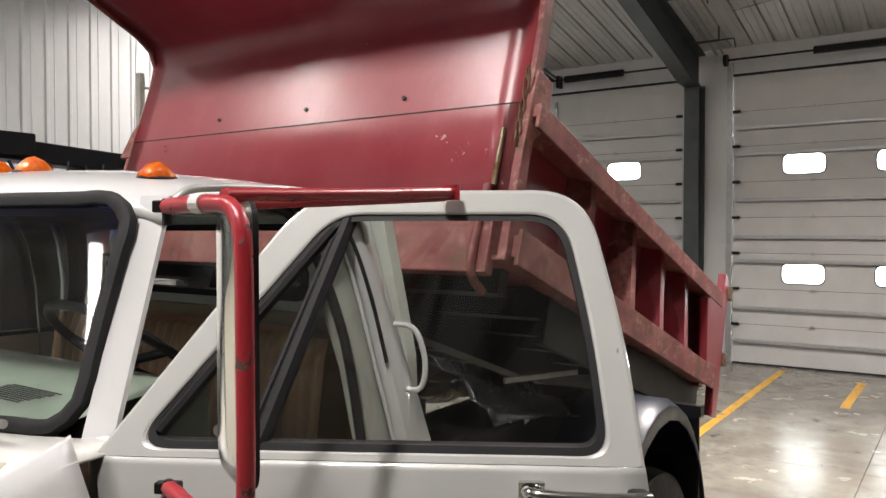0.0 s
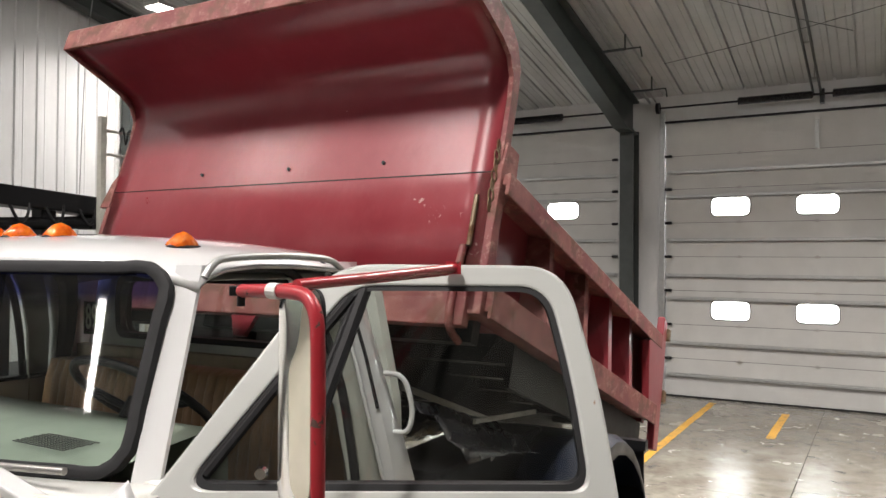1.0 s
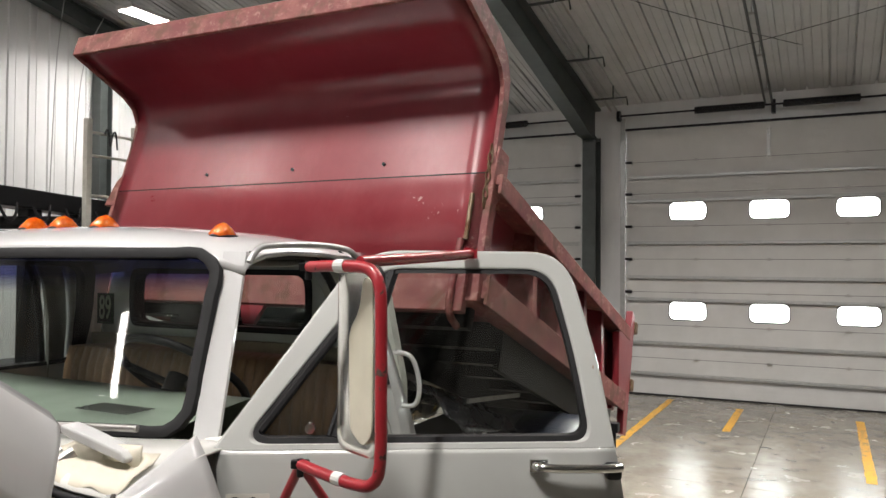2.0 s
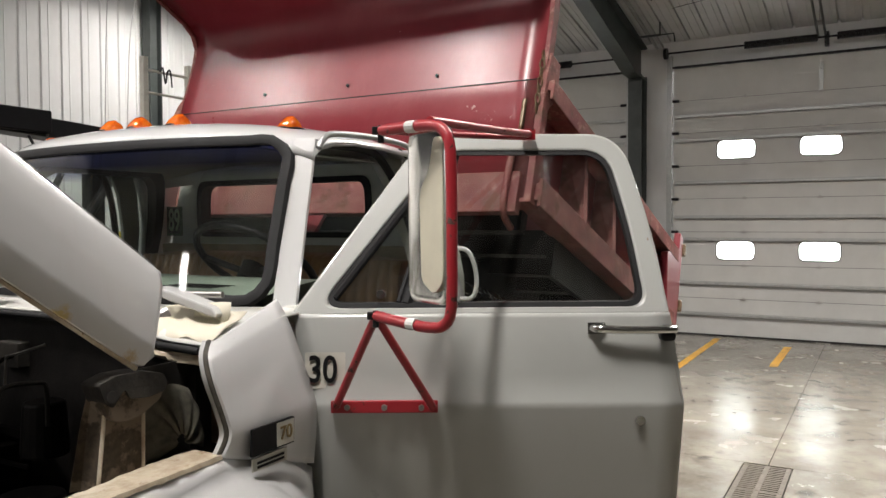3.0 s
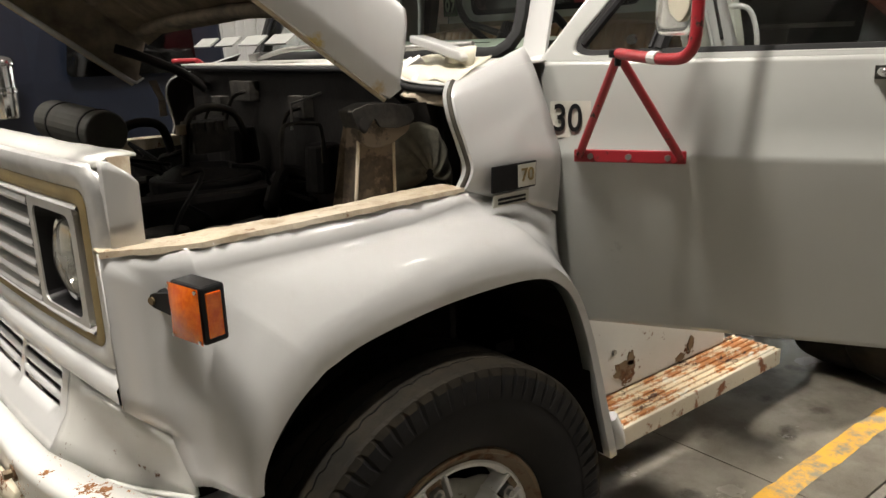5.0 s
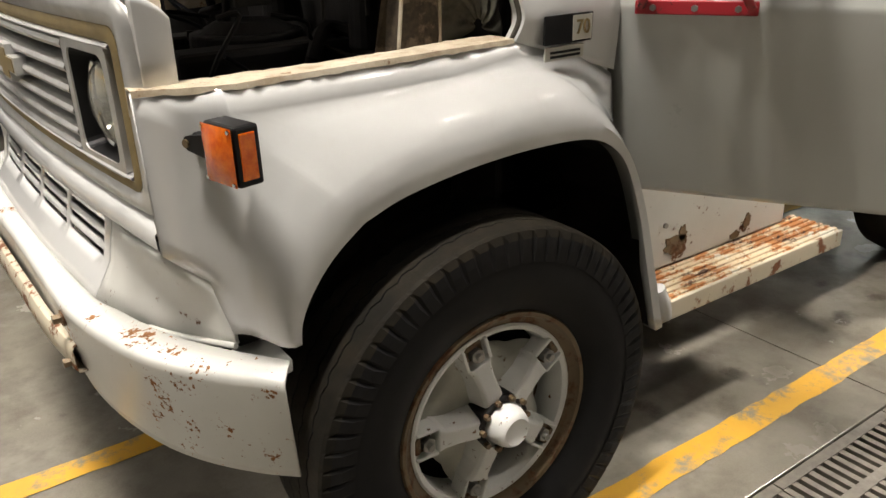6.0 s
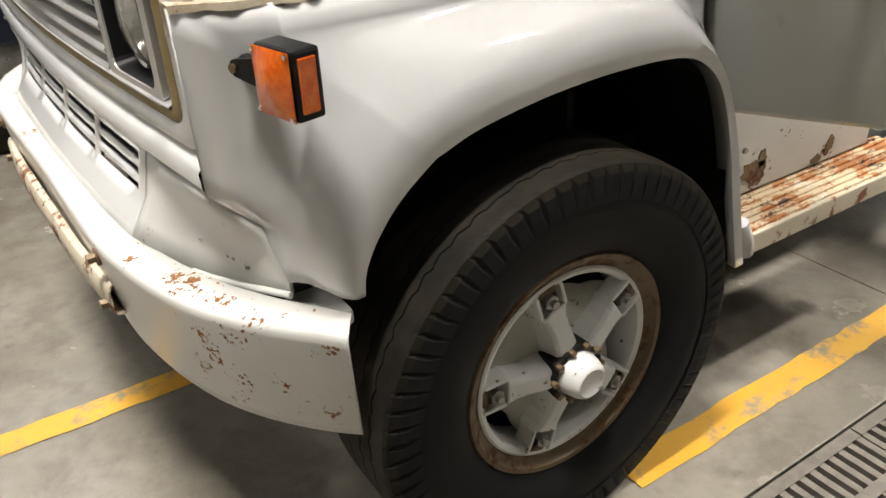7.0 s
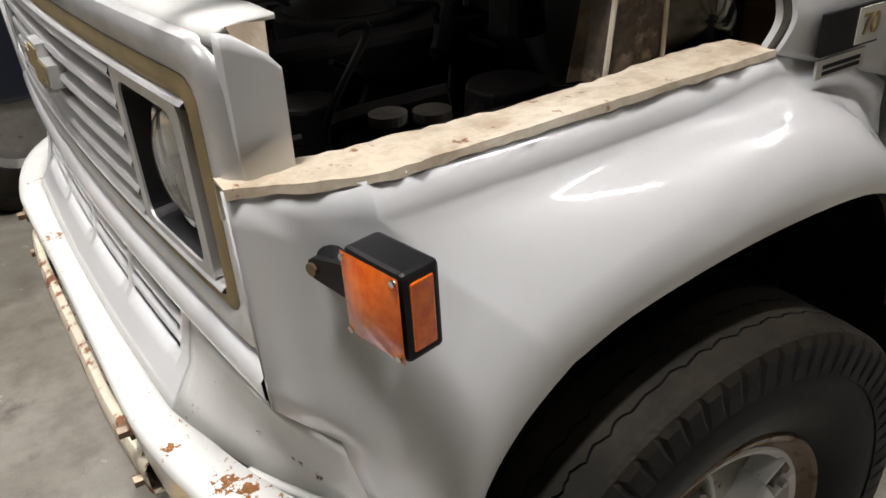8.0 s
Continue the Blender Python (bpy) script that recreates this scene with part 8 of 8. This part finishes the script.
# ---- neighbouring truck and loose things ----
def service_truck():
    """The dark truck in the next bay: cab, low deck, black boom and a pale rack."""
    y0 = 3.45
    t = thing("service_truck", "dark navy service truck with a black boom and pale rack", "truck", at=(0, 0, 0))
    bm = bmesh.new()
    rows = []
    for x, z0, z1, w in ((-1.75, 0.75, 1.20, 0.92), (-1.55, 0.55, 1.36, 1.0), (-0.60, 0.55, 1.48, 1.02), (-0.45, 0.55, 1.55, 1.02), (0.05, 0.55, 2.12, 0.94), (0.25, 0.55, 2.22, 0.92), (1.05, 0.55, 2.22, 0.92), (1.20, 0.55, 2.1, 0.94)):
        rows.append([(x, y0 - w, z0), (x, y0 - w - 0.03, (z0 + min(z1, 1.5)) / 2), (x, y0 - w, min(z1, 1.50)), (x, y0 - w + 0.09, z1 - 0.04), (x, y0 - w + 0.2, z1), (x, y0 + w - 0.2, z1), (x, y0 + w, min(z1, 1.5)), (x, y0 + w, z0)])
    vs = grid(bm, rows, closed=True)
    bm.faces.new(vs[0])
    bm.faces.new(vs[-1])
    part("cab_body", bm, NAVY, t, "dark navy cab and hood", bevel=0.03)
    bm = bmesh.new()
    slab(bm, rounded([(0.22, 1.52), (0.98, 1.52), (0.98, 2.08), (0.32, 2.08)], 0.05, 4), lambda u, v, w: Vector((u, y0 - 0.985 + (v - 1.5) * 0.12 + w, v)), 0.01)
    part("side_window", bm, make_glass("dark_side_glass", (0.1, 0.11, 0.12), 0.02), t)
    bm = bmesh.new()
    box(bm, (3.7, y0, 1.12), (4.9, 1.9, 0.14))
    box(bm, (3.7, y0, 0.82), (5.0, 0.9, 0.3))
    part("deck", bm, DARK_STEEL, t, "black steel deck", bevel=0.02)
    for x in (-0.70, 4.4):
        for s in (-1, 1):
            c = Vector((x, y0 + s * 0.88, 0.48))
            bm = bmesh.new()
            spin(bm, [(0.26, -0.14), (0.42, -0.14), (0.48, -0.10), (0.482, 0.10), (0.42, 0.14), (0.26, 0.14), (0.25, 0.0)], c, seg=40)
            for v in bm.verts:
                v.co.z = max(v.co.z, 0.001)
            w = part("wheel", bm, TYRE, t, "black tyre on a steel disc wheel", smooth=True)
            bm = bmesh.new()
            spin(bm, [(0.265, s * 0.12), (0.25, s * 0.125), (0.22, s * 0.07), (0.15, s * 0.09), (0.0001, s * 0.10)], c, seg=32)
            for k in range(8):
                a = 2 * math.pi * k / 8
                rod(bm, c + Vector((0.11 * math.cos(a), s * 0.09, 0.11 * math.sin(a))), c + Vector((0.11 * math.cos(a), s * 0.12, 0.11 * math.sin(a))), 0.012, seg=6)
            part("rim", bm, STEEL, w, smooth=False)
    # boom lying along the truck
    bm = bmesh.new()
    box(bm, (3.00, y0, 2.545), (2.3, 0.24, 0.15), Matrix.Rotation(0.05, 3, "Y"))
    box(bm, (2.2, y0, 2.60), (1.0, 0.30, 0.17))
    box(bm, (3.75, y0, 2.44), (0.5, 0.2, 0.22))
    rod(bm, (2.6, y0 - 0.05, 2.33), (3.9, y0 - 0.05, 2.41), 0.05)
    boom = part("boom", bm, DARK_STEEL, t, "black steel boom", bevel=0.012)
    for k in range(5):
        bm = bmesh.new()
        x = 2.5 + 0.28 * k
        tube(bm, [(x, y0 - 0.16, 2.48), (x + 0.05, y0 - 0.2, 2.36), (x + 0.12, y0 - 0.18, 2.40), (x + 0.16, y0 - 0.15, 2.50)], 0.012, 6, 4)
        part("hose", bm, BLACK, boom, smooth=True)
    bm = bmesh.new()
    box(bm, (3.15, y0, 1.85), (0.12, 0.14, 1.35))
    box(bm, (2.6, y0, 1.6), (0.35, 0.4, 0.9))
    tube(bm, [(3.0, y0 - 0.15, 1.9), (3.25, y0 - 0.15, 2.25)], 0.04, 8)
    part("boom_post", bm, DARK_STEEL, t, "black boom post", bevel=0.01)
    bm = bmesh.new()
    rod(bm, (3.20, y0 - 0.25, 1.70), (3.24, y0 - 0.25, 1.70), 0.06, seg=16)
    part("gauge", bm, plain("yellow_gauge", (0.6, 0.5, 0.05), 0.4), t, "small yellow dial")
    # twin chrome air cleaners on the flank
    for x in (-0.30, -0.13):
        bm = bmesh.new()
        spin(bm, [(0.0001, 1.33), (0.066, 1.33), (0.072, 1.345), (0.072, 1.46), (0.078, 1.465), (0.078, 1.485), (0.072, 1.49), (0.072, 1.60), (0.080, 1.605), (0.080, 1.63), (0.060, 1.65), (0.0001, 1.655)], (x, y0 - 1.10, 0), "z", 28)
        can = part("air_cleaner", bm, CHROME, t, "chrome air cleaner canister", smooth=True)
        bm = bmesh.new()
        box(bm, (x, y0 - 1.04, 1.40), (0.05, 0.10, 0.03))
        part("canister_bracket", bm, STEEL, can)
    # rack
    rack_mat = plain("pale_rack_paint", (0.50, 0.49, 0.43), 0.5, 0.1, 0.25)
    for x in (3.47, 3.95):
        bm = bmesh.new()
        box(bm, (x, 3.2, 2.2), (0.05, 0.05, 2.05))
        for k in range(9):
            box(bm, (x - 0.0, 3.172, 2.6 + 0.07 * k), (0.014, 0.008, 0.014))
        part("rack_post", bm, rack_mat, t, "pale perforated rack post", bevel=0.003)
    for z in (2.60, 2.93, 3.12, 1.6):
        bm = bmesh.new()
        rod(bm, (3.47, 3.2, z), (3.95, 3.2, z), 0.012)
        part("rack_rung", bm, rack_mat, t)
    bm = bmesh.new()
    tube(bm, [(3.62, 3.18, 3.12), (3.64, 3.17, 3.16), (3.66, 3.16, 3.02), (3.68, 3.16, 3.12), (3.72, 3.17, 3.14), (3.73, 3.16, 3.0)], 0.008, 6, 3)
    part("rack_hook", bm, BLACK, t, "black hook")


def wheel_chock():
    bm = bmesh.new()
    slab(bm, [(0.0, 0.0), (0.29, 0.0), (0.275, 0.03), (0.14, 0.165), (0.09, 0.165), (0.01, 0.05)], lambda u, v, w: Vector((u, w, v)), 0.17)
    c = part("wheel_chock", bm, BLACK, bevel=0.006)
    c.location, c.rotation_euler = (3.53, -1.17, 0.0), (0, 0, radians(-97))
    tagged(c, "black rubber wheel chock on the concrete floor", "wheel chock")
    bm = bmesh.new()
    tube(bm, [(3.60, -1.19, 0.05), (3.45, -1.10, 0.02), (3.15, -1.02, 0.012), (2.9, -0.95, 0.012)], 0.008, 6, 4)
    tagged(part("chock_rope", bm, BLACK, smooth=True), "black rope trailing from the wheel chock", "rope")


def floor_block():
    bm = bmesh.new()
    box(bm, (0, 0, 0.11), (0.05, 0.26, 0.22))
    box(bm, (0.06, 0.02, 0.006), (0.22, 0.30, 0.010))
    b = part("tin_panel", bm, GALV, bevel=0.003)
    b.location, b.rotation_euler = (2.86, -0.98, 0.0), (0, 0, radians(-25))
    tagged(b, "small bright sheet-metal panel standing on the floor by the rear wheel", "metal panel")


def hanging_cables():
    for x, bend in ((6.35, 0.05), (7.0, 0.22)):
        bm = bmesh.new()
        z = ceiling_height(x) - 0.1
        tube(bm, [(x, WALL_N - 0.32, z), (x - bend, WALL_N - 0.30, z - 0.5), (x - bend * 1.6, WALL_N - 0.25, z - 1.4), (x - bend * 1.6, WALL_N - 0.12, 1.2)], 0.008, 6, 4)
        tagged(part("wall_cable", bm, GALV, smooth=True), "thin grey cable hanging down the end wall", "cable", "wall cables")


def ceiling_pipe():
    for y, r in ((1.02, 0.022), (0.92, 0.014)):
        bm = bmesh.new()
        rod(bm, (-1.0, y, ceiling_height(-1.0) - 0.14), (11.8, y, ceiling_height(11.8) - 0.14), r, seg=10)
        pipe = tagged(part("ceiling_pipe", bm, GALV, smooth=True), "galvanised pipe run under the ceiling beside the frame", "pipe", "ceiling pipes")
    for x in (6.6, 8.2, 9.8, 11.2):
        bm = bmesh.new()
        z = ceiling_height(x)
        box(bm, (x, 0.98, z - 0.19), (0.03, 0.34, 0.03))
        box(bm, (x, 0.83, z - 0.09), (0.02, 0.02, 0.2))
        tube(bm, [(x, 0.80, z - 0.19), (x, 0.62, z - 0.19), (x, 0.60, z - 0.32)], 0.012, 6)
        tagged(part("pipe_bracket", bm, FRAME_GREEN), "dark bracket holding the ceiling pipes", "bracket", "pipe brackets")


service_truck()
wheel_chock()
hanging_cables()
ceiling_pipe()
floor_block()
